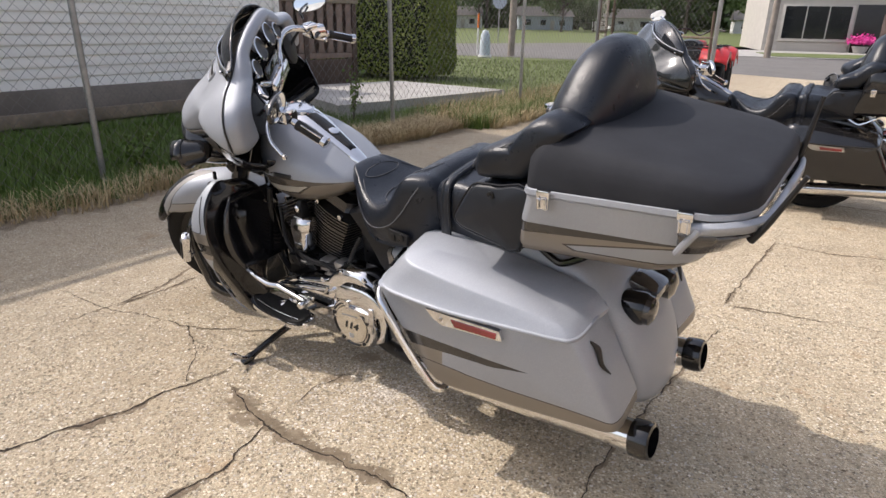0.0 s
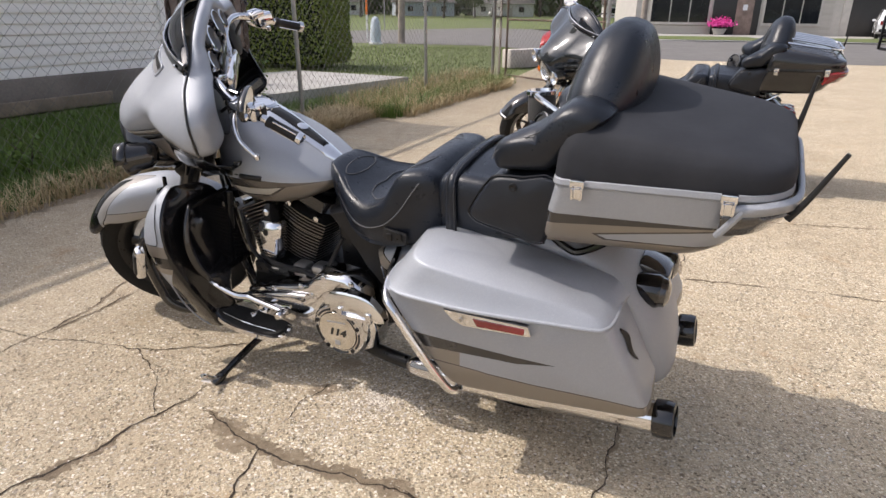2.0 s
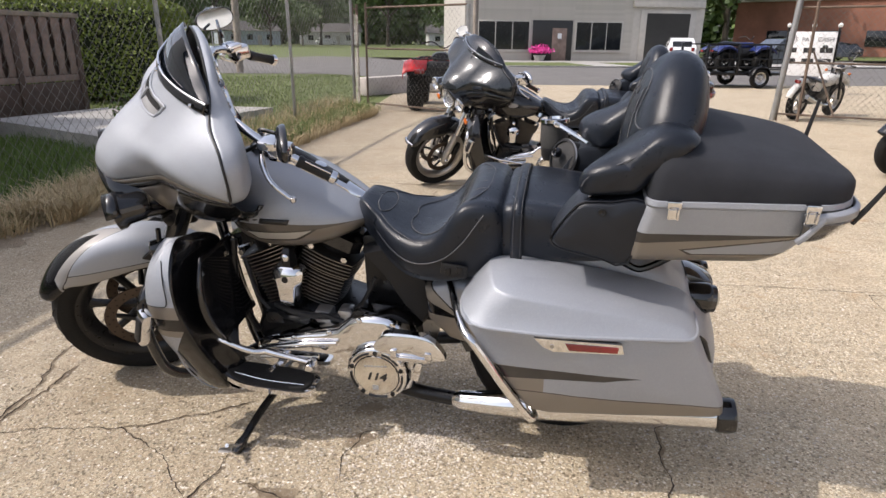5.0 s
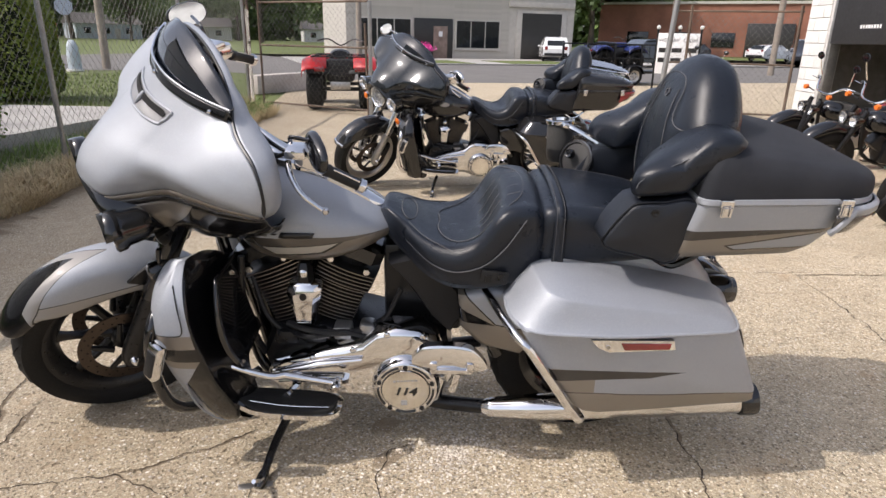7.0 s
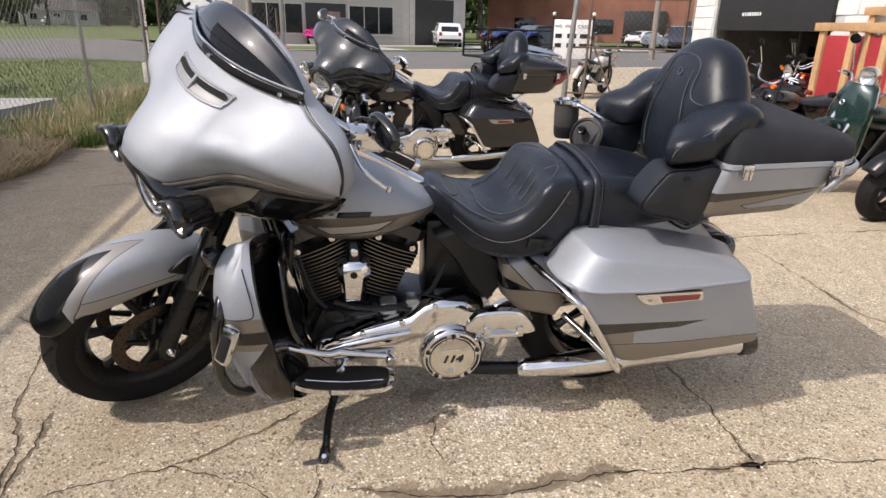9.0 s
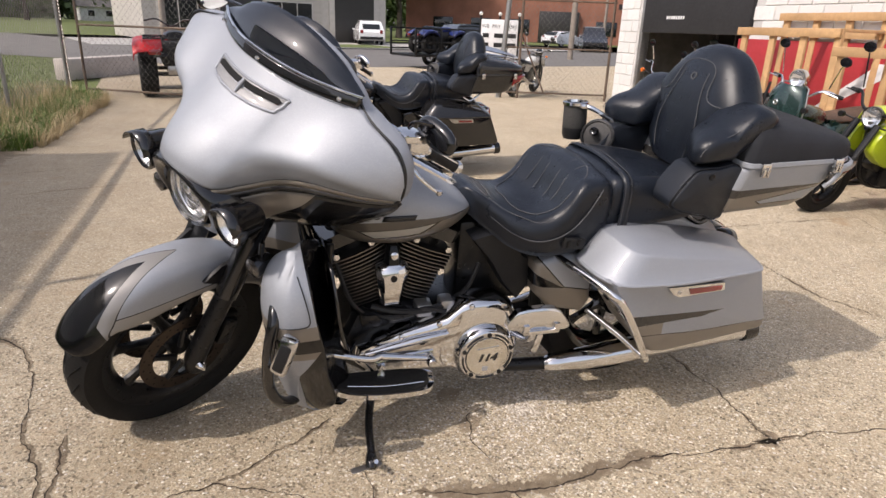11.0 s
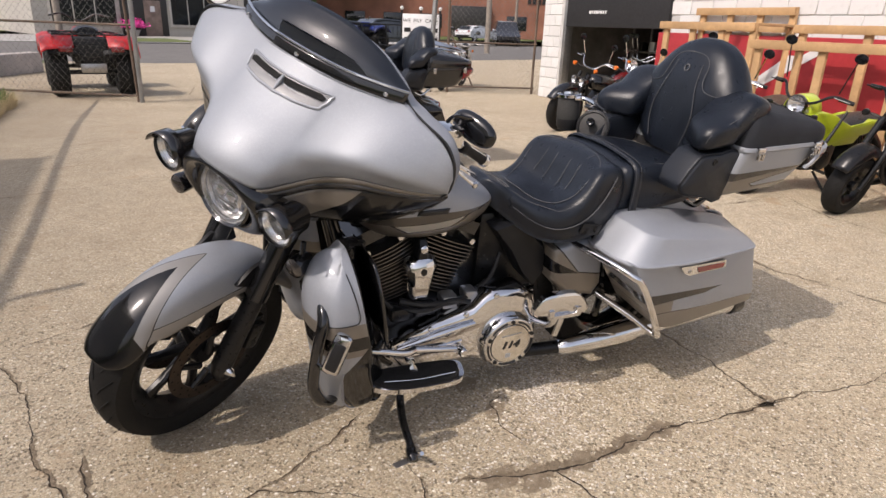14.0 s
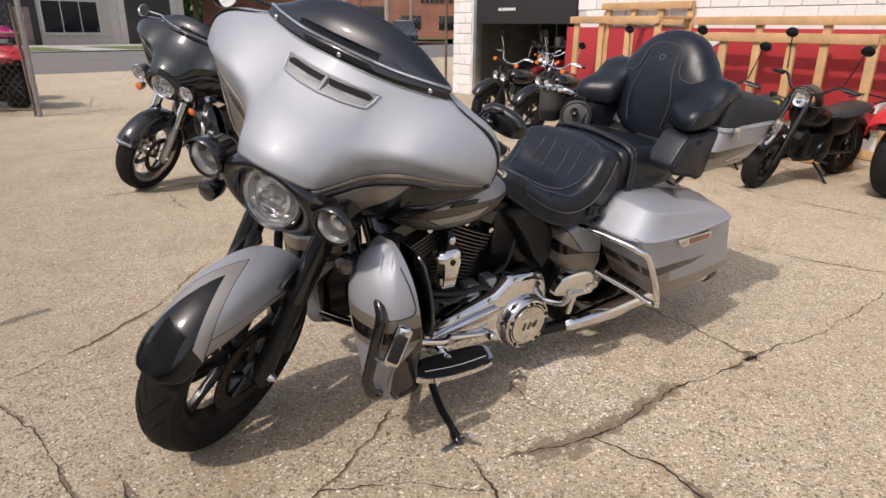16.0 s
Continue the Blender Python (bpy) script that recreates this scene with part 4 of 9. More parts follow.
def wheel(bike, name, c, R, rim, w, m, metal, spokes, wires=False):
    c = Vector(c)
    h = w / 2
    bm = lathe([(rim - 0.03, -h * 0.55), (rim - 0.004, -h * 0.74), (rim + 0.006, -h * 0.78), (rim + 0.008, -h * 0.70), (rim - 0.02, -h * 0.5), (rim - 0.035, 0),
                (rim - 0.02, h * 0.5), (rim + 0.008, h * 0.70), (rim + 0.006, h * 0.78), (rim - 0.004, h * 0.74), (rim - 0.03, h * 0.55), (rim - 0.05, 0), (rim - 0.03, -h * 0.55)], c, (0, 1, 0), 56)
    hub = part(name, bm, metal, bike, m=m)
    ring = surface([[c + Vector((r * math.cos(a), y, r * math.sin(a))) for a in np.linspace(0, 2 * math.pi, 72, endpoint=False)] for r, y in tyre_profile(R, rim, w)])
    tyre = part("tyre", ring, "rubber", hub, "black rubber tyre with worn tread")
    # tread grooves as dark strips laid on the tyre, shade in their colour
    g = bmesh.new()
    for i in range(26):
        for s in (-1, 1):
            a0 = 2 * math.pi * (i + (0.5 if s > 0 else 0)) / 26
            rows = []
            for k in range(5):
                y = s * h * (0.14 + 0.15 * k)
                a = a0 + 0.055 * k
                rr = R + 0.0012 - 0.017 * max(0, (abs(y) / h - 0.45) / 0.33) ** 1.3 * 0.75 - 0.005 * min(1, abs(y) / h / 0.45) ** 2
                rows.append([c + Vector((rr * math.cos(a + d), y, rr * math.sin(a + d))) for d in (-0.011, 0.011)])
            surface(rows, False, bm=g)
    part("tread_groove", g, "recess_shade", tyre, thick=0.002)
    b = lathe([(0.0, -h * 0.8), (0.035, -h * 0.8), (0.042, -h * 0.5), (0.036, 0), (0.042, h * 0.5), (0.035, h * 0.8), (0, h * 0.8)], c, (0, 1, 0), 24)
    part("hub", b, metal, hub)
    for i in range(spokes):
        a = 2 * math.pi * i / spokes + 0.3
        d, e = Vector((math.cos(a), 0, math.sin(a))), Vector((-math.sin(a), 0, math.cos(a)))
        if wires:
            b = tube([c + d * 0.03 + Vector((0, h * 0.5 * (1 if i % 2 else -1), 0)), c + d * (rim - 0.02) + e * 0.03], 0.0025, 5, 1)
            part("spoke", b, "chrome", hub)
            continue
        rows = []
        for t, sp, th in ((0.03, 0.022, 0.020), (0.09, 0.014, 0.016), (rim * 0.72, 0.016, 0.014), (rim - 0.015, 0.034, 0.018)):
            q = c + d * t
            rows.append([q + e * sp * u + Vector((0, th * v, 0)) for u, v in ((-1, -0.5), (-0.5, -1), (0.5, -1), (1, -0.5), (1, 0.5), (0.5, 1), (-0.5, 1), (-1, 0.5))])
        part("spoke", surface(rows, True, True, True, ku=3), metal, hub)
    return hub


def rotor(parent, c, y, r0=0.150, spokes=5):
    c = Vector((c[0], y, c[2]))
    b = lathe([(r0, -0.0025), (r0, 0.0025), (r0 - 0.042, 0.0025), (r0 - 0.042, -0.0025), (r0, -0.0025)], c, (0, 1, 0), 64)
    disc = part("brake_rotor", b, "rotor", parent, "brown-tinged drilled steel brake rotor")
    g = bmesh.new()
    for i in range(40):
        a = 2 * math.pi * i / 40
        q = c + Vector(((r0 - 0.012 - 0.018 * (i % 2)) * math.cos(a), 0, (r0 - 0.012 - 0.018 * (i % 2)) * math.sin(a)))
        lathe([(0, -0.003), (0.0035, -0.003), (0.0035, 0.003), (0, 0.003)], q, (0, 1, 0), 8, g)
    part("drilled_hole", g, "recess_shade", disc)
    for i in range(spokes):
        a = 2 * math.pi * i / spokes
        b = tube([c + Vector((0.04 * math.cos(a), 0, 0.04 * math.sin(a))), c + Vector(((r0 - 0.04) * math.cos(a + 0.35), 0, (r0 - 0.04) * math.sin(a + 0.35)))], [0.012, 0.009], 8, 1)
        part("carrier_arm", b, "black_satin", disc)


def arc_fender(c, stations, w0, r_o, flare=0.0):
    """Fender skin; stations: (angle in degrees, inner radius of the skirt, half width factor)."""
    rows = []
    for a, ri, k in stations:
        a = radians(a)
        d = Vector((math.cos(a), 0, math.sin(a)))
        w = w0 * k
        ro = r_o
        r_at = lambda r, f: max(r, ri + (ro - ri) * f)
        prof = [(w * 1.0, ri), (w * 1.02, r_at(ro - 0.115, 0.12)), (w * 0.99, r_at(ro - 0.07, 0.3)), (w * 0.88, r_at(ro - 0.033, 0.5)), (w * 0.62, r_at(ro - 0.011, 0.8)), (w * 0.3, r_at(ro - 0.002, 0.97)), (0, ro)]
        full = prof + [(-y, r) for y, r in prof[-2::-1]]
        rows.append([Vector(c) + d * r + Vector((0, y, 0)) for y, r in full])
    return surface(rows, False, ku=4, kv=3)


def slab_rings(outline, ys, insets):
    """Rings of an outline (x, z) at depths y, each drawn in towards the middle by its inset."""
    o = np.array(outline, float)
    c = o.mean(0)
    rings = []
    for y, k in zip(ys, insets):
        v = o - c
        ln = np.linalg.norm(v, axis=1)[:, None]
        q = c + v * (ln - k) / ln
        rings.append([(a, y, b) for a, b in q])
    return rings


# the batwing's skin on one side: (y, [(x, z) from the lower edge up to the windshield's foot])
FAIRING = [
    (0.000, [(1.592, 1.006), (1.572, 1.046), (1.512, 1.100), (1.442, 1.146), (1.377, 1.196), (1.322, 1.257)]),
    (0.060, [(1.584, 1.002), (1.563, 1.044), (1.504, 1.099), (1.437, 1.145), (1.373, 1.195), (1.317, 1.255)]),
    (0.118, [(1.552, 0.990), (1.538, 1.034), (1.482, 1.094), (1.421, 1.140), (1.361, 1.193), (1.303, 1.251)]),
    (0.150, [(1.485, 0.998), (1.493, 1.038), (1.462, 1.092), (1.405, 1.138), (1.348, 1.191), (1.293, 1.248)]),
    (0.185, [(1.426, 1.016), (1.440, 1.046), (1.438, 1.094), (1.391, 1.138), (1.335, 1.190), (1.279, 1.247)]),
    (0.230, [(1.399, 1.038), (1.409, 1.064), (1.412, 1.104), (1.371, 1.146), (1.317, 1.194), (1.259, 1.246)]),
    (0.295, [(1.376, 1.060), (1.386, 1.082), (1.390, 1.118), (1.349, 1.158), (1.290, 1.203), (1.224, 1.244)]),
    (0.350, [(1.336, 1.058), (1.350, 1.080), (1.364, 1.113), (1.332, 1.154), (1.280, 1.196), (1.231, 1.226)]),
    (0.405, [(1.294, 1.056), (1.308, 1.075), (1.327, 1.105), (1.303, 1.144), (1.263, 1.182), (1.228, 1.209)]),
    (0.450, [(1.251, 1.055), (1.270, 1.071), (1.285, 1.095), (1.272, 1.129), (1.247, 1.161), (1.226, 1.186)]),
    (0.480, [(1.229, 1.059), (1.241, 1.070), (1.255, 1.087), (1.249, 1.113), (1.236, 1.138), (1.226, 1.156)]),
    (0.496, [(1.226, 1.068), (1.230, 1.076), (1.231, 1.088), (1.230, 1.100), (1.228, 1.110), (1.226, 1.117)]),
]


def fairing_x(y, z):
    """How far forward the batwing's skin stands at a place of the front view."""
    return float(np.interp(abs(y), [c[0] for c in FAIRING], [np.interp(z, [q[1] for q in c[1]], [q[0] for q in c[1]]) for c in FAIRING]))


def touring_motorcycle(name, label, m, steer, own):
    """A big touring motorcycle with batwing fairing, side cases and a top trunk. own: True for the silver one, False for the plain black one."""
    bike = thing(name, label, "motorcycle", m)
    S, SF = steering(steer), steering(steer + 4.0)
    P = lambda key: M[key] if own else M["black_paint"]
    black = "black_gloss" if own else "chrome"

    # wheels
    FW, RW = (1.625, 0, 0.328), (0, 0, 0.325)
    fw = wheel(bike, "front_wheel", FW, 0.328, 0.245, 0.132, S, "black_satin" if own else "steel", 7 if own else 24, not own)
    rotor(fw, FW, 0.078)
    rotor(fw, FW, -0.078)
    wheel(bike, "rear_wheel", RW, 0.325, 0.215, 0.18, None, "black_gloss", 7)

    # front fender and fork
    st = [(29, 0.345, 0.62), (31, 0.330, 0.82), (35, 0.318, 0.95), (41, 0.310, 1.0), (48, 0.303, 1.0), (55, 0.268, 1.0), (66, 0.243, 1.0), (80, 0.235, 1.0), (100, 0.245, 1.0), (119, 0.270, 1.0), (140, 0.305, 0.98), (158, 0.335, 0.9)]
    fender = part("front_fender", arc_fender(FW, st, 0.087, 0.368), P("fender"), bike, m=S, thick=0.004)
    if not own:
        part("fender_tip_trim", tube([(1.918, -0.07, 0.515), (1.938, 0, 0.522), (1.918, 0.07, 0.515)], 0.012, 8, 6), "chrome", fender)
    for s in (1, -1):
        y = 0.118 * s
        leg = part("fork_leg", tube([(1.600, y, 0.275), (1.612, y, 0.33), (1.50, y, 0.56)], [0.026, 0.034, 0.031], 14, 6), "black_satin" if own else "alu", bike, m=S)
        part("fork_tube", tube([(1.50, y, 0.555), (1.330, y, 0.905)], [0.036, 0.038], 16, 1), black, leg)
        part("axle_spike", lathe([(0.02, 0), (0.02, 0.008), (0.012, 0.03), (0.0, 0.05)], (1.612, y + 0.012 * s, 0.322), (0, s, 0), 12), "chrome", leg)
        b = box((1.505, 0.095 * s, 0.40), (0.075, 0.045, 0.13), 0.014, pose(0, 0, 0, 0, -24, 0))
        box((1.505, 0.125 * s, 0.40), (0.05, 0.03, 0.10), 0.01, pose(0, 0, 0, 0, -24, 0), b)
        part("brake_caliper", b, "black_satin", leg)
        part("fender_bracket", plate([(1.40, 0.60), (1.50, 0.585), (1.56, 0.62), (1.50, 0.66), (1.42, 0.67)], 0.012, frame_of((0, 0.1 * s, 0), (1, 0, 0), (0, 0, 1))), "black_satin", leg)
    part("lower_clamp", box((1.40, 0, 0.80), (0.09, 0.30, 0.05), 0.015, pose(0, 0, 0, 0, 26, 0)), "black_satin", bike, m=S)
    part("steering_neck", tube([(1.37, 0, 0.72), (1.23, 0, 1.02)], 0.045, 14, 1), "black_satin", bike)

    # fairing
    half = [[(x, y, z) for x, z in c] for y, c in FAIRING]
    full = [[(x, -y, z) for x, y, z in c] for c in half[:0:-1]] + half
    dense = np.array([cr([c[i] for c in full], 4) for i in range(6)])
    fine = np.array([cr(dense[:, j], 6) for j in range(dense.shape[1])]).transpose(1, 0, 2)
    fairing = part("fairing", surface(list(fine), False), P("silver") if own else M["slate_paint"], bike, "silver batwing fairing" if own else "slate black batwing fairing", SF, 0.005, 60)
    # stripes and skirt under each wing
    edge = fine[0]
    fall = np.interp(np.abs(edge[:, 1]), (0.112, 0.15, 0.25, 0.35, 0.45, 0.496), (0.036, 0.042, 0.043, 0.036, 0.024, 0.012))
    for s in (1, -1):
        ks = [j for j in range(len(edge)) if edge[j, 1] * s > 0.110]
        low = lambda k, back=0.0: [edge[j] + np.array((-0.003 * k + 0.001 - back, s * 0.001 * k, -fall[j] * k)) for j in ks]
        if own:
            part("pin_stripe", surface([low(0.0), low(0.07)], False), "ink", fairing, thick=0.003, sharp=25)
            part("stripe", surface([low(0.07), low(0.52)], False), "taupe", fairing, "taupe painted stripe", thick=0.003, sharp=25)
            part("stripe", surface([low(0.52), low(1.0)], False), "charcoal", fairing, "dark painted stripe", thick=0.003, sharp=25)
        else:
            part("fairing_lip", surface([low(0.0), low(1.0)], False), M["slate_paint"], fairing, thick=0.005)
        top = low(1.0, 0.003)
        u = np.linspace(0, 1, len(ks)) if s > 0 else np.linspace(1, 0, len(ks))
        bot = [(p[0] - 0.018 - 0.05 * w, p[1] * (0.95 - 0.10 * w), float(np.interp(w, (0, 0.3, 0.6, 1), (0.850, 0.858, 0.885, 0.960)))) for p, w in zip(top, u)]
        mid = [(0.5 * (p[0] + q[0]) + 0.012, 0.5 * (p[1] + q[1]) + 0.004 * s, 0.45 * p[2] + 0.55 * q[2]) for p, q in zip(top, bot)]
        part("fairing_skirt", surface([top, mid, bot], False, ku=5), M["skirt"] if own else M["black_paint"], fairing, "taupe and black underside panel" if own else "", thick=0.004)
        # black panel added for the shade under the wing
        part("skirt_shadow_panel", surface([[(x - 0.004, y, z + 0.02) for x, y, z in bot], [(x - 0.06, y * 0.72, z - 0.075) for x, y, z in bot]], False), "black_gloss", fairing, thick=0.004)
    # windshield and its trim
    foot = cr([(1.222, -0.297, 1.245), (1.258, -0.235, 1.248), (1.294, -0.15, 1.251), (1.318, -0.06, 1.257), (1.318, 0.06, 1.257), (1.294, 0.15, 1.251), (1.258, 0.235, 1.248), (1.222, 0.297, 1.245)], 6)
    top = cr([(1.208, -0.290, 1.272), (1.206, -0.245, 1.296), (1.212, -0.18, 1.334), (1.219, -0.07, 1.366), (1.219, 0.07, 1.366), (1.212, 0.18, 1.334), (1.206, 0.245, 1.296), (1.208, 0.290, 1.272)], 6)
    bulge = foot * 0.45 + top * 0.55 + np.array((0.012, 0, 0.008))
    shield = part("windshield", surface([foot + (-0.004, 0, 0.006), bulge, top], False, ku=5), "smoke", fairing, "dark smoked short windshield", thick=0.004)
    part("shield_trim", surface([foot + (0.006, 0, -0.004), foot + (0.010, 0, 0.002), foot + (0.006, 0, 0.014), foot + (-0.002, 0, 0.026)], False, ku=2), "black_gloss", fairing, "black trim strip", thick=0.003)
    part("shield_bead", tube(foot + (-0.001, 0, 0.029), 0.0040, 8, 1), "chrome", fairing, "thin chrome bead")
    part("trim_edge", tube(foot + (0.008, 0, -0.004), 0.0022, 6, 1), P("silver") if own else M["slate_paint"], fairing)
    for y, x, z in ((0, 1.332, 1.268), (0.252, 1.262, 1.258), (-0.252, 1.262, 1.258)):
        part("trim_screw", lathe([(0, 0.006), (0.005, 0.005), (0.007, 0.0), (0, -0.002)], (x, y, z), (1, 0, 0.5), 10), "chrome", fairing)
    # air vent
    v = [(-0.120, 1.215), (0.120, 1.215), (0.141, 1.206), (0.134, 1.188), (0.106, 1.179), (-0.106, 1.179), (-0.134, 1.188), (-0.141, 1.206)]
    on = lambda y, z, d=0.0: (fairing_x(0, z) - (fairing_x(0, z) - fairing_x(0.15, z)) * (y / 0.15) ** 2 + 0.004 + d, y, z + d * 0.8)
    ring = cr([(y, z, 0) for y, z in v], 4, True)
    if own:
        part("vent_rim", tube([on(y, z, 0.001) for y, z, _ in ring] + [on(ring[0][0], ring[0][1], 0.001)], 0.0042, 8, 1), "silver", fairing)
        b = surface([[on(y, z, 0.001) for y, z, _ in ring], [on(y * 0.97, 1.197 + (z - 1.197) * 0.88, 0.0015) for y, z, _ in ring], [on(y * 0.5, 1.197 + (z - 1.197) * 0.3, 0.0015) for y, z, _ in ring]], True, False, True)
        part("vent_recess", b, "vent_shade", fairing, "vent floor in silver, darkened as if sunk")
        for s in (1, -1):
            slot = [(0.005 * s, 1.211), (0.03 * s, 1.211), (0.06 * s, 1.211), (0.09 * s, 1.211), (0.118 * s, 1.2105), (0.134 * s, 1.204), (0.128 * s, 1.1965), (0.09 * s, 1.198), (0.06 * s, 1.198), (0.03 * s, 1.198), (0.014 * s, 1.198)]
            b = surface([[on(y, z, 0.0035) for y, z in slot], [on(y, z, 0.0042) for y, z in slot]], True, True, True)
            part("vent_slot", b, "recess_shade", fairing, "vent opening laid on in black")
        part("vent_divider", tube([on(0.0, 1.212, 0.004), on(0.0, 1.196, 0.005), on(0.0, 1.182, 0.002)], [0.005, 0.006, 0.003], 8, 3), "silver", fairing)
        for s in (1, -1):
            part("crease", tube([on(0.134 * s, 1.187, -0.004), on(0.118 * s, 1.162, -0.0035), on(0.102 * s, 1.135, -0.004), on(0.088 * s, 1.112, -0.007)], [0.0045, 0.004, 0.003, 0.001], 8, 4), "silver", fairing)
    # inner fairing and dash
    rim = [(1.232, 0.483, 1.052), (1.226, 0.495, 1.075), (1.224, 0.497, 1.105), (1.224, 0.492, 1.142), (1.224, 0.476, 1.172), (1.224, 0.440, 1.202), (1.228, 0.365, 1.224), (1.220, 0.305, 1.242), (1.206, 0.262, 1.272), (1.197, 0.19, 1.312), (1.192, 0.09, 1.332), (1.190, 0, 1.336)]
    rim = rim + [(x, -y, z) for x, y, z in rim[-2::-1]]
    rim = cr(rim, 3)
    cen = np.array((1.17, 0, 1.12))
    side = np.clip((np.abs(rim[:, 1:2]) - 0.22) / 0.12, 0, 1)
    ring2 = rim + np.hstack([-0.020 - 0.030 * side, -rim[:, 1:2] * 0.035, 0 * side])
    ring3 = cen + (rim - cen) * np.array((1, 0.82, 0.86)) + np.hstack([-0.030 - 0.045 * side, 0 * side, 0 * side])
    ring4 = cen + (rim - cen) * np.array((1, 0.74, 0.78)) + np.hstack([-0.010 - 0.030 * side, 0 * side, 0 * side])
    part("inner_fairing", surface([rim, ring2, ring3, ring4], False, ku=4), P("silver") if own else M["black_paint"], fairing, "silver inner fairing rim" if own else "", thick=0.003, sharp=60)
    part("fairing_gasket", tube(rim, 0.0045, 6, 1), "ink", fairing, "black rubber gasket")
    dash = surface([ring4 + (0.004, 0, 0), cen + (ring4 - cen) * np.array((1, 0.5, 0.5)) + (0.02, 0, 0), cen + (ring4 - cen) * 0.02 + (0.02, 0, 0)], False)
    part("dash", dash, "plastic", fairing, "black dash panel")
    for y, z, r in ((0.07, 1.245, 0.047), (-0.07, 1.245, 0.047), (0.175, 1.215, 0.034), (-0.175, 1.215, 0.034)):
        g = part("gauge", lathe([(r, 0.0), (r, 0.03), (r * 0.86, 0.032), (r * 0.84, 0.022), (0, 0.022)], (1.185, y, z), (-1, 0, 0.25), 24), "chrome", fairing)
        part("gauge_face", lathe([(r * 0.84, 0.024), (0, 0.0245)], (1.185, y, z), (-1, 0, 0.25), 24), "ink", g)
    part("radio_screen", box((1.165, 0, 1.12), (0.02, 0.20, 0.115), 0.008), "black_gloss", fairing)
    for s in (1, -1):
        part("speaker_grille", lathe([(0.075, 0), (0.078, 0.012), (0.07, 0.016), (0, 0.02)], (1.175, 0.30 * s, 1.10), (-1, 0, 0.1), 28), "plastic", fairing)
    # headlamp and nacelle
    nac = []
    for x, yc, zt, zb in ((1.36, 0.14, 1.01, 0.77), (1.45, 0.170, 1.015, 0.772), (1.52, 0.172, 1.018, 0.778), (1.556, 0.158, 1.012, 0.788), (1.566, 0.128, 1.000, 0.806), (1.552, 0.104, 0.990, 0.818), (1.530, 0.098, 0.985, 0.822)):
        zc, hz = (zt + zb) / 2, (zt - zb) / 2
        nac.append([(x + (0.03 * math.sin(a) if x > 1.5 else 0), yc * math.cos(a), zc + hz * math.sin(a)) for a in np.linspace(0, 2 * math.pi, 20, endpoint=False)])
    nacelle = part("headlamp_nacelle", surface(nac, True, True, False, ku=3, kv=2), "black_gloss" if own else "black_paint", bike, m=SF)
    lc, ld = Vector((1.540, 0, 0.902)), Vector((1, 0, 0.06))
    lamp = part("headlamp", lathe([(0.098, -0.012), (0.101, 0.010), (0.096, 0.015), (0.090, 0.008)], lc, ld, 40), black, nacelle, "round clear headlamp")
    part("reflector_bowl", lathe([(0.090, 0.008), (0.084, -0.012), (0.062, -0.035), (0.03, -0.05), (0.0, -0.052)], lc, ld, 32), "bowl", lamp)
    part("bowl_ring", lathe([(0.086, 0.0), (0.083, 0.006), (0.078, 0.004), (0.080, -0.004)], lc, ld, 36), "chrome", lamp)
    part("lamp_shroud", lathe([(0.056, -0.03), (0.058, 0.0), (0.050, 0.004), (0.047, -0.028)], lc - Vector((0, 0, 0.006)), ld, 28), "chrome", lamp)
    for dy in (-0.020, 0.020):
        part("inner_lamp", lathe([(0.018, -0.03), (0.019, -0.004), (0.014, 0.004), (0, 0.007)], lc + Vector((0, dy, -0.004)), ld, 18), "chrome", lamp)
    for dz in (0.036, -0.044):
        part("lamp_fin", box(lc + Vector((-0.012, 0, dz)), (0.02, 0.11, 0.006), 0.002), "chrome", lamp)
    part("lamp_lens", lathe([(0.092, 0.010), (0.075, 0.018), (0.045, 0.024), (0.0, 0.026)], lc, ld, 32), "lens", lamp, thick=0.002)
    for s in (1, -1):
        c, d = Vector((1.545, 0.208 * s, 0.925)), Vector((1, 0.03 * s, -0.03))
        body = part("fog_lamp", lathe([(0.0, -0.085), (0.03, -0.082), (0.046, -0.06), (0.05, -0.01), (0.058, 0.0), (0.059, 0.022), (0.053, 0.026), (0.05, 0.016)], c, d, 32), black, bike, "round auxiliary lamp in black housing" if own else "chrome auxiliary lamp", SF)
        part("reflector_bowl", lathe([(0.05, 0.016), (0.040, -0.010), (0.02, -0.022), (0, -0.024)], c, d, 24), "bowl", body)
        part("lamp_ring", lathe([(0.034, -0.016), (0.035, 0.004), (0.030, 0.006), (0.028, -0.014)], c, d, 24), "black_gloss" if own else "chrome", body)
        part("lamp_bulb", lathe([(0.02, -0.018), (0.017, 0.002), (0, 0.006)], c, d, 16), "chrome", body)
        part("lamp_lens", lathe([(0.052, 0.018), (0.03, 0.023), (0, 0.025)], c, d, 24), "lens", body, thick=0.002)
        if own:
            part("lamp_visor", surface([[c + d * k + Vector((0, 0.060 * math.cos(a), 0.060 * math.sin(a))) for a in np.linspace(0.25, math.pi - 0.25, 12)] for k in (0.0, 0.045)], False), "black_gloss", body, thick=0.003)
        part("lamp_bar", tube([c + Vector((-0.05, -0.03 * s, -0.02)), (1.43, 0.14 * s, 0.86), (1.38, 0.0, 0.84)], 0.016, 10, 6), black, bike, m=SF)
        q = Vector((1.485, 0.240 * s, 0.768))
        b = lathe([(0.0, -0.05), (0.02, -0.045), (0.03, -0.02), (0.032, 0.015), (0.030, 0.02)], q, d, 24)
        sig = part("turn_signal", b, black, bike, "bullet turn signal", SF)
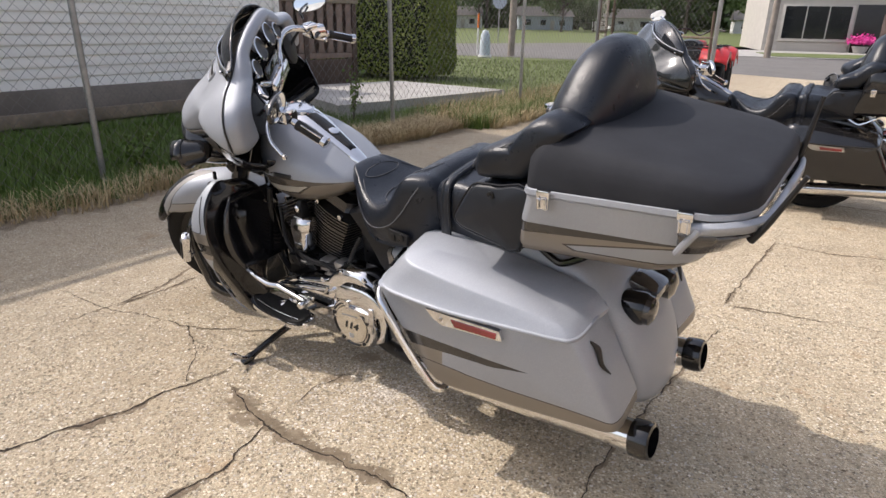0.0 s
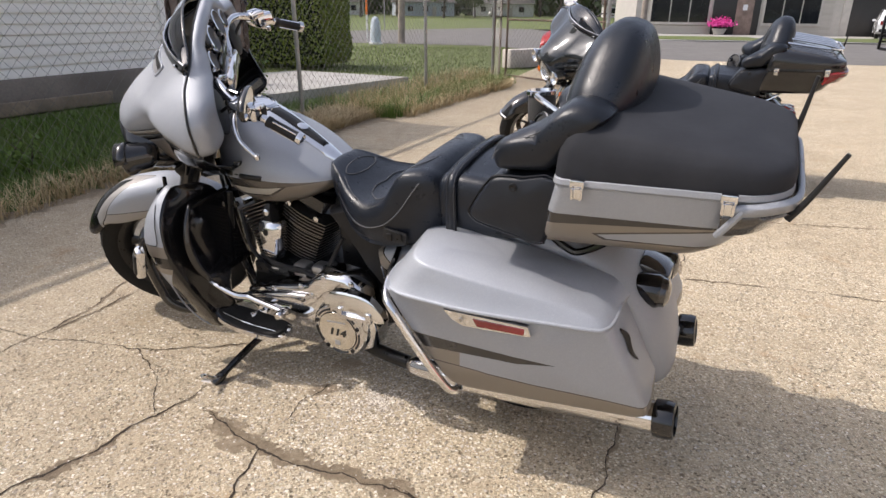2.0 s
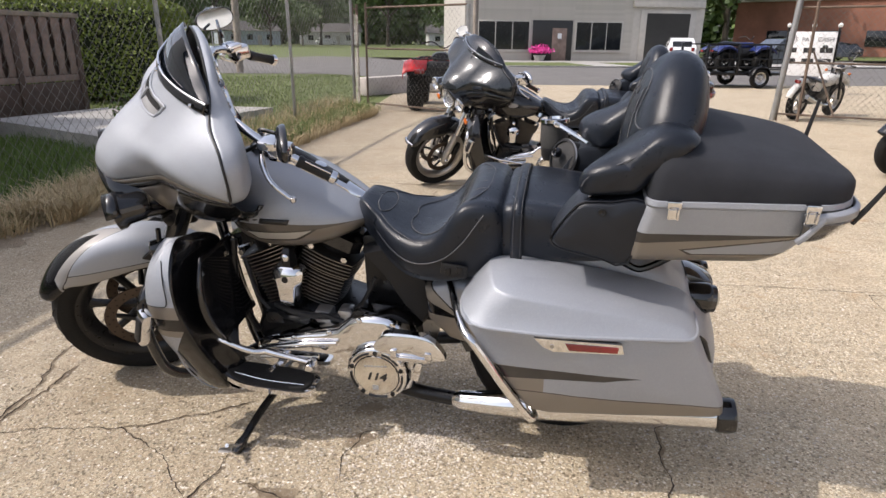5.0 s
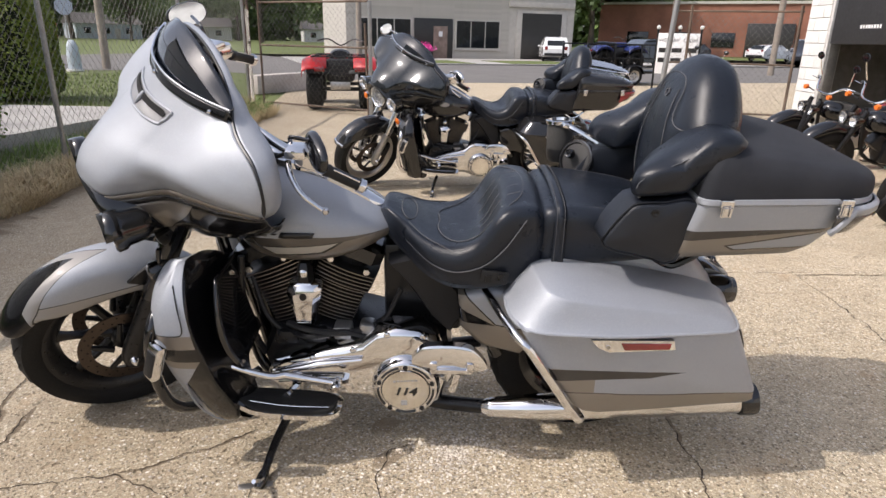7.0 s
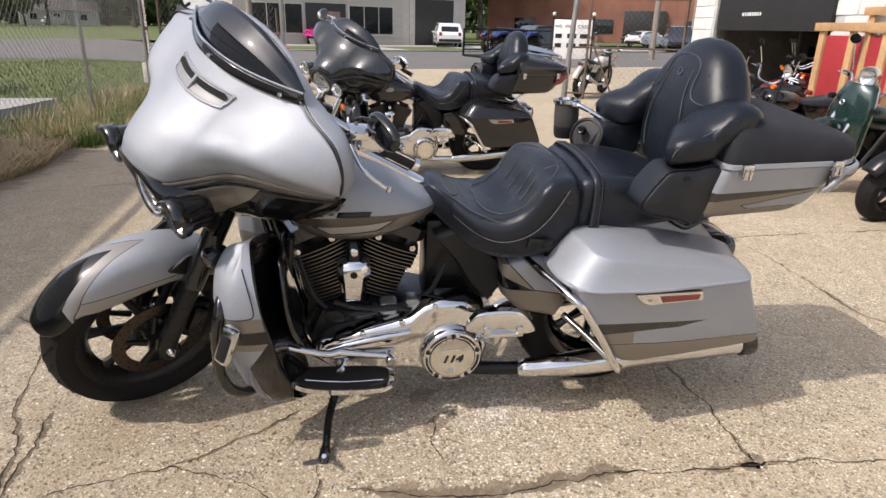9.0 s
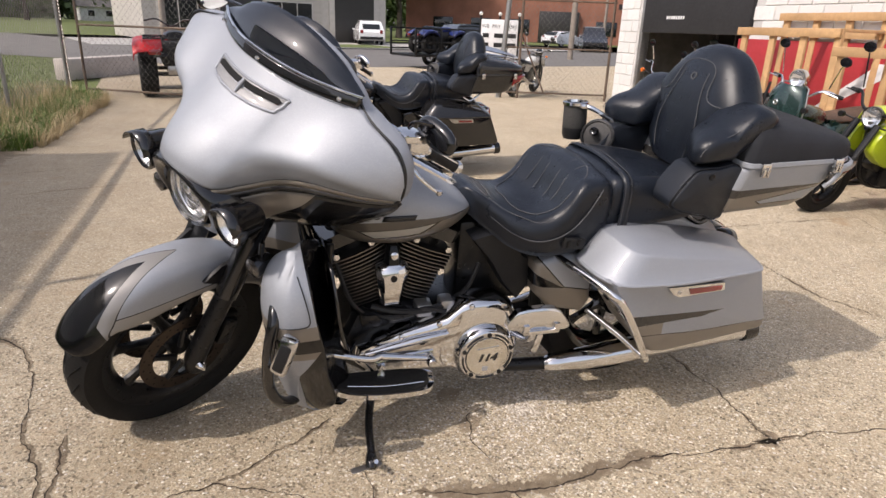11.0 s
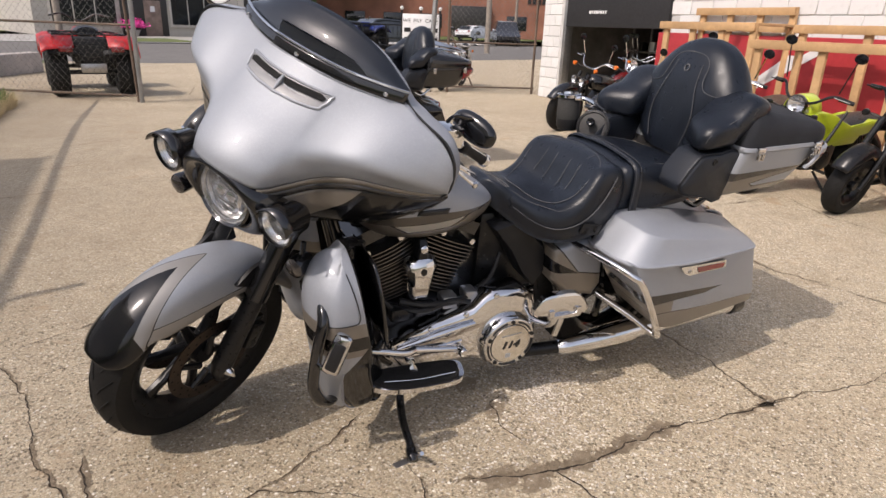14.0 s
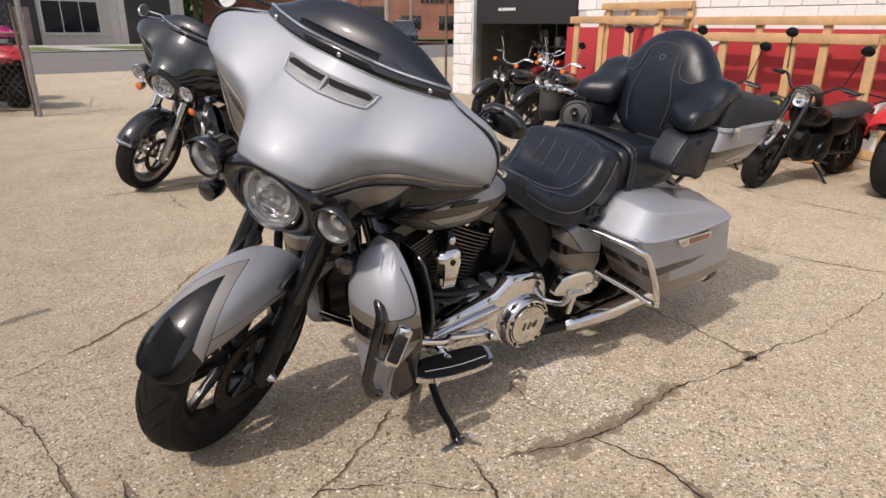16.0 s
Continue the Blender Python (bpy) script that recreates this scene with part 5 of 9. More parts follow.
        part("signal_lens", lathe([(0.030, 0.018), (0.02, 0.026), (0, 0.028)], q, d, 20), "smoke_lens" if own else "orange_lens", sig)
        part("signal_stem", tube([q + Vector((-0.01, 0, 0.02)), q + Vector((-0.02, -0.01 * s, 0.07))], 0.008, 8, 1), black, sig)

    # handlebar
    bar = part("handlebar", tube([(1.16, -0.10, 1.12), (1.17, -0.18, 1.160), (1.15, -0.26, 1.182), (1.10, -0.335, 1.155), (0.99, -0.402, 1.082), (0.905, -0.446, 1.030)], 0.0135, 12, 6), "chrome", bike, "chrome handlebar", SF)
    part("handlebar", tube([(1.16, 0.10, 1.12), (1.17, 0.18, 1.160), (1.15, 0.26, 1.182), (1.10, 0.335, 1.155), (0.99, 0.402, 1.082), (0.905, 0.446, 1.030)], 0.0135, 12, 6), "chrome", bike, "chrome handlebar", SF)
    for s in (1, -1):
        gd = (Vector((0.905, 0.446 * s, 1.030)) - Vector((0.99, 0.402 * s, 1.082))).normalized()
        g0 = Vector((1.005, 0.394 * s, 1.091))
        grip = part("grip", lathe([(0.0, 0), (0.019, 0.0), (0.0195, 0.012), (0.0175, 0.016), (0.0178, 0.105), (0.020, 0.109), (0.020, 0.124), (0.0, 0.128)], g0, gd, 20), "plastic", bar, "black rubber grip with chrome end")
        part("grip_end", lathe([(0.0205, 0.108), (0.0215, 0.112), (0.0215, 0.126), (0.014, 0.132), (0, 0.133)], g0, gd, 20), "chrome", grip)
        for k in range(3):
            a = 2 * math.pi * k / 3 + 0.5
            u = Vector((0, 0, 1)) - gd * gd.z
            u.normalize()
            w = gd.cross(u)
            o = (math.cos(a) * u + math.sin(a) * w) * 0.0178
            part("grip_strip", tube([g0 + gd * 0.02 + o, g0 + gd * 0.105 + o], 0.003, 6, 1), "chrome", grip)
        b = box((1.045, 0.370 * s, 1.120), (0.07, 0.062, 0.055), 0.014, pose(0, 0, 0, 12, 0, -32 * s))
        box((1.072, 0.358 * s, 1.150), (0.06, 0.075, 0.028), 0.010, pose(0, 0, 0, 8, 0, -32 * s), b)
        ctl = part("switch_housing", b, "chrome", bar)
        part("switch_pad", box((1.022, 0.372 * s, 1.118), (0.03, 0.035, 0.035), 0.006, pose(0, 0, 0, 12, 0, -32 * s)), "plastic", ctl)
        lever = part("lever", tube([(1.10, 0.360 * s, 1.125), (1.11, 0.40 * s, 1.105), (1.10, 0.445 * s, 1.070), (1.068, 0.482 * s, 1.038), (1.052, 0.495 * s, 1.027)], [0.009, 0.009, 0.007, 0.006, 0.006], 10, 5, flat=0.7), "chrome", bar, "chrome hand lever")
        part("lever_ball", lathe([(0, -0.011), (0.008, -0.008), (0.011, 0), (0.008, 0.008), (0, 0.011)], (1.052, 0.495 * s, 1.027), (0, 0, 1), 14), "chrome", lever)
        # mirror on its stem
        part("mirror_stem", tube([(1.09, 0.365 * s, 1.185), (1.095, 0.385 * s, 1.215), (1.06, 0.42, 1.215) if s > 0 else (1.09, -0.50, 1.20)], 0.006, 8, 6), black, bar)
        c = Vector((1.040, 0.430, 1.180)) if s > 0 else Vector((1.092, -0.555, 1.185))
        o = [(0.078, 0.0), (0.07, 0.026), (0.035, 0.041), (-0.02, 0.042), (-0.06, 0.030), (-0.078, 0.004), (-0.068, -0.022), (-0.03, -0.036), (0.03, -0.036), (0.066, -0.022)]
        o = cr(o, 3, True)
        fr = frame_of(c, (0.14, 0.97 * s, -0.05), (-0.15, 0, 1)) if s > 0 else frame_of(c, (-0.85, -0.25, 0.0), (0.12, -0.42, 0.9))
        rings = [[fr @ Vector((u * k, v * k, w)) for u, v in o] for k, w in ((0.25, 0.026 * s), (0.8, 0.020 * s), (1.0, 0.006 * s), (0.98, -0.004 * s), (0.93, -0.004 * s))]
        mir = part("mirror", surface(rings, True, True, False, ku=2), black, bar, "teardrop rear-view mirror")
        part("mirror_glass", surface([[fr @ Vector((u * 0.94, v * 0.94, -0.003 * s)) for u, v in o], [fr @ Vector((u * 0.5, v * 0.5, -0.0035 * s)) for u, v in o]], True, False, True), "mirror", mir)
        part("cable", tube([(1.10, 0.37 * s, 1.16), (1.16, 0.30 * s, 1.10), (1.22, 0.12 * s, 1.0), (1.24, 0.06 * s, 0.86)], 0.006, 8, 8), "plastic" if own else "steel", bar)
    part("riser_clamp", box((1.155, 0, 1.10), (0.05, 0.24, 0.06), 0.015), "chrome", bar)

    # tank with console
    rows = []
    for x, zt, w, zb in ((1.135, 0.955, 0.085, 0.775), (1.11, 0.982, 0.135, 0.735), (1.05, 0.992, 0.178, 0.705), (0.96, 0.977, 0.199, 0.692), (0.86, 0.938, 0.201, 0.698), (0.77, 0.888, 0.178, 0.718), (0.70, 0.845, 0.135, 0.745), (0.655, 0.815, 0.085, 0.768), (0.638, 0.800, 0.04, 0.780)):
        h = zt - zb
        prof = [(0, zt), (w * 0.45, zt - h * 0.035), (w * 0.74, zt - h * 0.14), (w * 0.93, zt - h * 0.32), (w, zt - h * 0.55), (w * 0.97, zt - h * 0.74), (w * 0.84, zt - h * 0.90), (w * 0.5, zb)]
        rows.append([(x, y, z) for y, z in prof] + [(x, -y, z) for y, z in prof[:0:-1]])
    tank = part("fuel_tank", surface(rows, True, True, True, ku=4, kv=3), P("tank"), bike, "silver and taupe fuel tank" if own else "black fuel tank")
    con = []
    for x, z, w in ((1.055, 0.998, 0.035), (1.03, 1.004, 0.062), (0.97, 0.990, 0.066), (0.90, 0.963, 0.054), (0.80, 0.908, 0.042), (0.72, 0.860, 0.034), (0.675, 0.832, 0.022)):
        con.append([(x, y * w, z + d) for y, d in ((-1, -0.012), (-0.96, 0.004), (-0.7, 0.012), (0, 0.016), (0.7, 0.012), (0.96, 0.004), (1, -0.012))])
    console = part("tank_console", surface(con, False, ku=4), "chrome", tank, "chrome tank console")
    part("console_insert", surface([[(x, -w * 0.5, z + 0.0155), (x, 0, z + 0.019), (x, w * 0.5, z + 0.0155)] for x, z, w in ((0.94, 0.979, 0.05), (0.88, 0.953, 0.05), (0.80, 0.908, 0.042), (0.735, 0.869, 0.03))], False, ku=3), "plastic", console, thick=0.002)
    part("speedometer", lathe([(0.052, 0), (0.055, 0.012), (0.048, 0.018), (0.046, 0.012), (0, 0.012)], (1.0, 0, 1.006), (-0.25, 0, 1), 28), "chrome", console)
    part("tank_lever_cap", lathe([(0.02, 0), (0.02, 0.01), (0, 0.014)], (0.83, 0, 0.935), (-0.45, 0, 1), 18), "chrome", console)
    for s in (1, -1):
        if own:
            g = bmesh.new()
            for x0, x1 in ((1.116, 1.012), (1.000, 0.985), (0.974, 0.874)):
                rows = []
                for x in np.linspace(x0, x1, 7):
                    yy = float(np.interp(x, (0.77, 0.86, 0.96, 1.05, 1.11, 1.135), (0.178, 0.201, 0.199, 0.178, 0.135, 0.085)))
                    zc = 0.809 + 0.004 * (1.12 - x) / 0.25
                    h = 0.0085 if x0 - x1 > 0.03 else 0.002
                    rows.append([(x, s * (yy + 0.0035), zc - h), (x - 0.004, s * (yy + 0.0042), zc), (x - 0.008, s * (yy + 0.0032), zc + h)])
                surface(rows, False, bm=g)
            part("badge_lettering", g, "ink", tank, "black bars of a tank badge", thick=0.004)
        else:
            part("badge", lathe([(0.045, 0), (0.04, 0.006), (0, 0.007)], (0.93, 0.196 * s, 0.83), (0, s, 0.1), 24, squash=0.45), "alu", tank, "oval metal tank badge")

    # seat
    def pad(stations, k=4):
        rings = []
        for x, zc, ze, w, zb in stations:
            prof = [(0, zc), (w * 0.35, zc + (ze - zc) * 0.25), (w * 0.68, zc + (ze - zc) * 0.8), (w * 0.86, ze), (w * 0.97, ze - 0.022), (w, (ze + zb) / 2), (w * 0.94, zb + 0.012), (w * 0.8, zb)]
            rings.append([(x, y, z) for y, z in prof] + [(x, -y, z) for y, z in prof[:0:-1]])
        return surface(rings, True, True, True, ku=k, kv=3)

    rider = [(0.690, 0.836, 0.832, 0.045, 0.79), (0.665, 0.858, 0.852, 0.085, 0.768), (0.61, 0.836, 0.828, 0.132, 0.725), (0.55, 0.802, 0.794, 0.178, 0.682), (0.49, 0.780, 0.778, 0.212, 0.660), (0.44, 0.776, 0.782, 0.228, 0.655), (0.395, 0.781, 0.806, 0.234, 0.658), (0.368, 0.797, 0.836, 0.236, 0.661), (0.348, 0.832, 0.866, 0.236, 0.665), (0.330, 0.875, 0.890, 0.235, 0.668), (0.305, 0.913, 0.908, 0.232, 0.675), (0.265, 0.929, 0.913, 0.227, 0.69), (0.222, 0.926, 0.908, 0.217, 0.715), (0.196, 0.905, 0.885, 0.20, 0.73)]

    def top_of(stations, x, y, up=0.0015):
        """A point on a pad's upper side."""
        st_ = sorted(stations)
        zc, ze, w = (float(np.interp(x, [q[0] for q in st_], [q[k] for q in st_])) for k in (1, 2, 3))
        r = abs(y) / w
        return (x, y, float(np.interp(r, (0, 0.35, 0.68, 0.86, 0.97), (zc, zc + (ze - zc) * 0.25, zc + (ze - zc) * 0.8, ze, ze - 0.022))) + up)

    seat = part("rider_seat", pad(rider), "leather", bike, "black leather rider seat with grey stitching")
    pill = [(0.206, 0.895, 0.88, 0.19, 0.74), (0.186, 0.918, 0.905, 0.205, 0.735), (0.12, 0.926, 0.912, 0.211, 0.738), (0.02, 0.915, 0.904, 0.211, 0.745), (-0.08, 0.898, 0.89, 0.205, 0.752), (-0.15, 0.885, 0.875, 0.19, 0.76), (-0.18, 0.87, 0.86, 0.17, 0.765)]
    back_seat = part("passenger_seat", pad(pill), "leather", bike, "black leather passenger seat")
    strap = [(0.152, y, z) for y, z in ((-0.218, 0.745), (-0.215, 0.86), (-0.188, 0.912), (-0.08, 0.929), (0, 0.933), (0.08, 0.929), (0.188, 0.912), (0.215, 0.86), (0.218, 0.745))]
    part("grab_strap", surface([[(x + 0.017, y, z) for x, y, z in strap], [(x, y * 1.01, z + 0.005) for x, y, z in strap], [(x - 0.017, y, z) for x, y, z in strap]], False, kv=3), "leather", seat, thick=0.004)
    for s in (1, -1):
        for dx in (0.011, -0.011):
            part("stitching", tube([(x + dx, y * 1.012, z + 0.0065) for x, y, z in strap if y * s >= 0], 0.0011, 5, 4), "stitch", seat)
        R = lambda *pts: [top_of(rider, x, y * s) for x, y in pts]
        part("stitching", tube(R((0.50, 0.0), (0.505, 0.06), (0.485, 0.115), (0.44, 0.155), (0.385, 0.180), (0.345, 0.188), (0.300, 0.176), (0.262, 0.12), (0.248, 0.06), (0.246, 0.0)), 0.0017, 5, 6), "stitch", seat)
        part("stitching", tube(R((0.622, 0.0), (0.618, 0.05), (0.60, 0.085), (0.58, 0.06), (0.572, 0.0)), 0.0017, 5, 6), "stitch", seat)
        part("stitching", tube(R((0.595, 0.105), (0.55, 0.145), (0.50, 0.178), (0.45, 0.205), (0.40, 0.214)), 0.0017, 5, 6), "stitch", seat)
        for y in (0.042, 0.105):
            part("stitching", tube(R((0.375, y), (0.355, y), (0.338, y * 0.98), (0.320, y * 0.96), (0.295, y * 0.94), (0.262, y * 0.9)), 0.0016, 5, 6), "stitch", seat)
        part("piping", tube([(0.60, 0.140 * s, 0.775), (0.54, 0.187 * s, 0.735), (0.48, 0.219 * s, 0.716), (0.42, 0.235 * s, 0.722), (0.36, 0.240 * s, 0.750), (0.31, 0.238 * s, 0.80), (0.275, 0.231 * s, 0.85), (0.25, 0.22 * s, 0.885)], 0.0022, 5, 6), "stitch", seat)
        part("stitching", tube([top_of(pill, x, y * s) for x, y in ((0.14, 0.17), (0.05, 0.172), (-0.05, 0.168), (-0.14, 0.15))], 0.0015, 5, 5), "stitch", back_seat)
        sw = part("heater_switch", box((0.335, 0.2375 * s, 0.708), (0.082, 0.012, 0.040), 0.005, pose(0, 0, 0, 0, -8, 0)), "plastic", seat)
        for dx in (-0.018, 0.018):
            part("switch_button", box((0.335 + dx, 0.2445 * s, 0.708 - dx * 0.14), (0.018, 0.007, 0.024), 0.002), "black_satin", sw)

    # passenger backrest with its wings
    rings = []
    for z, x0, x1, w in ((0.90, -0.130, -0.29, 0.15), (0.94, -0.124, -0.30, 0.19), (1.00, -0.124, -0.31, 0.212), (1.07, -0.130, -0.325, 0.226), (1.13, -0.140, -0.338, 0.232), (1.17, -0.150, -0.344, 0.216), (1.21, -0.163, -0.344, 0.187), (1.25, -0.180, -0.338, 0.154), (1.282, -0.200, -0.328, 0.118), (1.303, -0.222, -0.312, 0.078), (1.316, -0.246, -0.285, 0.036)):
        xm, hx = (x0 + x1) / 2, (x0 - x1) / 2
        ring = []
        for a in np.linspace(0, 2 * math.pi, 52, endpoint=False):
            y = w * abs(math.sin(a)) ** 0.8 * math.copysign(1, math.sin(a))
            crease = 0.010 * math.exp(-((abs(y) - 0.088) / 0.011) ** 2) * min(1.0, max(0.0, (1.24 - z) / 0.06)) if math.cos(a) > 0.2 else 0.0
            ring.append((xm + hx * abs(math.cos(a)) ** 0.75 * math.copysign(1, math.cos(a)) - crease, y, z))
        rings.append(ring)
    def front(y, z, up=0.001):
        """A point on the backrest's front face."""
        zs = [r[0][2] for r in rings]
        x0, x1 = np.interp(z, zs, [r[0][0] for r in rings]), np.interp(z, zs, [r[26][0] for r in rings])
        w = np.interp(z, zs, [max(p[1] for p in r) for r in rings])
        sn = min(1.0, (abs(y) / w) ** 1.25)
        return ((x0 + x1) / 2 + (x0 - x1) / 2 * math.sqrt(1 - sn * sn) ** 0.75 + up, y, z)

    back = part("backrest", surface(rings, True, True, True, ku=4), "leather", bike, "black leather passenger backrest with padded wings")
    for s in (1, -1):
        o = cr([(-0.010, 0.998), (-0.004, 1.024), (-0.016, 1.056), (-0.050, 1.080), (-0.095, 1.100), (-0.138, 1.122), (-0.176, 1.152), (-0.212, 1.172), (-0.258, 1.170), (-0.300, 1.145), (-0.262, 1.100), (-0.215, 1.050), (-0.168, 1.000), (-0.135, 0.988), (-0.070, 0.985), (-0.024, 0.986)], 2, True)[:, :2]
        rings_ = slab_rings(o, [0.150 * s, 0.165 * s, 0.245 * s, 0.280 * s, 0.302 * s, 0.314 * s, 0.320 * s], [0.030, 0.004, 0.0, 0.005, 0.016, 0.031, 0.052])
        rings_ = [[(x if x < -0.13 else -0.13 + (x + 0.13) * float(np.interp(abs(y), (0.15, 0.28), (0.45, 1.0))), y, z) for x, y, z in r] for r in rings_]
        part("backrest_wing", surface(rings_, True, True, True), "leather", back, sharp=60)
        part("stitching", tube([(x, 0.309 * s, z - 0.004) for x, z in ((-0.016, 1.024), (-0.026, 1.044), (-0.056, 1.066), (-0.099, 1.086), (-0.142, 1.108), (-0.178, 1.138), (-0.212, 1.157))], 0.0015, 5, 6), "stitch", back)
        part("stitching", tube([front(y * s, z) for y, z in ((0.222, 1.146), (0.17, 1.140), (0.122, 1.146), (0.100, 1.168), (0.093, 1.195), (0.090, 1.222), (0.078, 1.246), (0.052, 1.262), (0.025, 1.267), (0, 1.268))], 0.0019, 5, 4), "stitch", back)
        part("stitching", tube([front(y * s, z) for y, z in ((0.085, 0.94), (0.098, 0.99), (0.104, 1.04), (0.096, 1.09), (0.080, 1.14), (0.068, 1.19), (0.062, 1.232))], 0.0017, 5, 4), "stitch", back)
    if own:
        part("backrest_emblem", lathe([(0.015, 0), (0.015, 0.003), (0.010, 0.003), (0.010, 0.0)], front(0, 1.212, 0.0), (1, 0, 0.35), 6), "stitch", back, "small embroidered mark")

    # top trunk
    def plan(x0, x1, w0, w1, rf, rr, n=5):
        """Rounded outline seen from above, wider in front."""
        pts = []
        for cx, cy, r, a0 in ((x0 - rf, w0 - rf, rf, 0), (x1 + rr, w1 - rr, rr, 90), (x1 + rr, -(w1 - rr), rr, 180), (x0 - rf, -(w0 - rf), rf, 270)):
            pts += [(cx + r * math.cos(radians(a0 + 90 * k / n)), cy + r * math.sin(radians(a0 + 90 * k / n))) for k in range(n + 1)]
        return pts

    def stack(levels):
        return [[(x, y, z + tilt * (x + 0.4)) for x, y in plan(*o)] for z, tilt, o in levels]

    body = stack([(0.812, 0, (-0.15, -0.50, 0.28, 0.245, 0.03, 0.09)), (0.820, 0, (-0.142, -0.550, 0.305, 0.270, 0.03, 0.10)), (0.845, 0, (-0.148, -0.585, 0.320, 0.286, 0.03, 0.11)), (0.92, 0, (-0.165, -0.645, 0.332, 0.302, 0.03, 0.12)), (0.965, 0, (-0.178, -0.685, 0.336, 0.306, 0.03, 0.12)), (0.982, 0, (-0.182, -0.692, 0.338, 0.308, 0.03, 0.12)), (0.986, 0, (-0.183, -0.690, 0.334, 0.304, 0.03, 0.12))])
    trunk = part("top_trunk", surface(body, True, True, True), P("pak"), bike, "silver and taupe top trunk" if own else "black top trunk")
    part("trunk_rim", surface(stack([(0.984, 0, (-0.180, -0.694, 0.340, 0.310, 0.03, 0.12)), (0.990, 0, (-0.178, -0.697, 0.345, 0.315, 0.03, 0.12)), (1.002, 0, (-0.180, -0.695, 0.343, 0.313, 0.03, 0.12)), (1.006, 0, (-0.185, -0.690, 0.336, 0.306, 0.03, 0.12))]), True, True, True), P("silver"), trunk)
    lid = stack([(1.000, 0, (-0.182, -0.694, 0.339, 0.309, 0.03, 0.12)), (1.015, 0.01, (-0.182, -0.696, 0.340, 0.310, 0.035, 0.12)), (1.060, 0.06, (-0.186, -0.694, 0.336, 0.306, 0.04, 0.12)), (1.090, 0.12, (-0.195, -0.682, 0.322, 0.290, 0.05, 0.12)), (1.103, 0.15, (-0.208, -0.664, 0.302, 0.270, 0.05, 0.12)), (1.116, 0.165, (-0.24, -0.61, 0.24, 0.21, 0.06, 0.10)), (1.124, 0.17, (-0.30, -0.50, 0.12, 0.10, 0.04, 0.05))])
    cover = part("trunk_lid", surface(lid, True, False, True, ku=2), "cloth" if own else "black_paint", trunk, "trunk lid under a charcoal cloth cover" if own else "")
    for s in (1, -1):
        for x, y in ((-0.245, 0.342), (-0.570, 0.318)):
            b = box((x, (y + 0.006) * s, 0.998), (0.036, 0.016, 0.022), 0.005)
            box((x, (y + 0.008) * s, 0.975), (0.030, 0.010, 0.03), 0.004, None, b)
            la = part("latch", b, "chrome", trunk, "chrome trunk latch")
            part("latch_hook", tube([(x - 0.01, (y + 0.016) * s, 0.962), (x - 0.01, (y + 0.018) * s, 0.99), (x + 0.01, (y + 0.018) * s, 0.99), (x + 0.01, (y + 0.016) * s, 0.962)], 0.0028, 6, 1), "chrome", la)
        # wrap-round lamp at the trunk's rear corner
        path = [(-0.555, 0.318), (-0.60, 0.316), (-0.645, 0.30), (-0.685, 0.26), (-0.705, 0.19), (-0.708, 0.0)]
        path = cr(path, 5)
        up = [(x, y * s, 0.958 + 0.01 * min(1, (-0.555 - x) / 0.1)) for x, y in path]
        dn = [(x + 0.03 * min(1, (-0.555 - x) / 0.12), y * s * 0.985, 0.905 + 0.012 * min(1, (-0.555 - x) / 0.1)) for x, y in path]
        part("trunk_lamp", surface([up, [(x * 1.006, y * 1.01, z - 0.012) for x, y, z in up], dn], False), "smoke_lens" if own else "red_lens", trunk, "smoked wrap-round lamp", thick=0.008)
        part("lamp_trim", surface([[(x, y, z + 0.022) for x, y, z in up], [(x * 1.012, y * 1.02, z + 0.014) for x, y, z in up], [(x * 1.012, y * 1.02, z - 0.002) for x, y, z in up]], False), P("silver") if own else "red_lens", trunk, thick=0.006)
        part("lamp_trim", tube([(-0.600, 0.322 * s, 0.972), (-0.582, 0.324 * s, 0.945), (-0.566, 0.320 * s, 0.920), (-0.556, 0.312 * s, 0.903)], 0.009, 8, 4), P("silver") if own else "red_lens", trunk)
        # speaker pod
        o = [(0.054, 0.864), (0.044, 0.888), (0.020, 0.928), (-0.006, 0.962), (-0.030, 0.978), (-0.10, 0.982), (-0.196, 0.984), (-0.156, 0.808), (-0.09, 0.814), (-0.02, 0.827), (0.035, 0.842)]
        o = cr(o, 2, True)[:, :2]
        rings = slab_rings(o, [0.190 * s, 0.195 * s, 0.296 * s, 0.312 * s, 0.317 * s], [0.012, 0.0, 0.0, 0.006, 0.014])
        pod = part("speaker_pod", surface(rings, True, True, True), "leather_side", trunk, "black speaker pod")
        part("pod_piping", tube([(x, 0.308 * s, z) for x, z in o] + [(o[0][0], 0.308 * s, o[0][1])], 0.003, 5, 1), "black_satin", pod)
        part("pod_lock", lathe([(0.011, 0), (0.011, 0.004), (0.008, 0.005), (0.004, 0.002), (0, 0.002)], (-0.075, 0.3165 * s, 0.955), (0, s, 0), 16), "black_satin", pod)
        part("speaker_ring", lathe([(0.0, -0.06), (0.060, -0.06), (0.066, 0.0), (0.066, 0.012), (0.059, 0.014), (0.057, 0.006), (0, 0.008)], (0.030 if s < 0 else -0.060, 0.232 * s, 0.925), (1, -0.8 * s, 0.40), 28), "plastic", pod)
        part("ring_trim", lathe([(0.0665, 0.006), (0.069, 0.009), (0.0665, 0.013)], (0.030 if s < 0 else -0.060, 0.232 * s, 0.925), (1, -0.8 * s, 0.40), 28), "steel", pod)
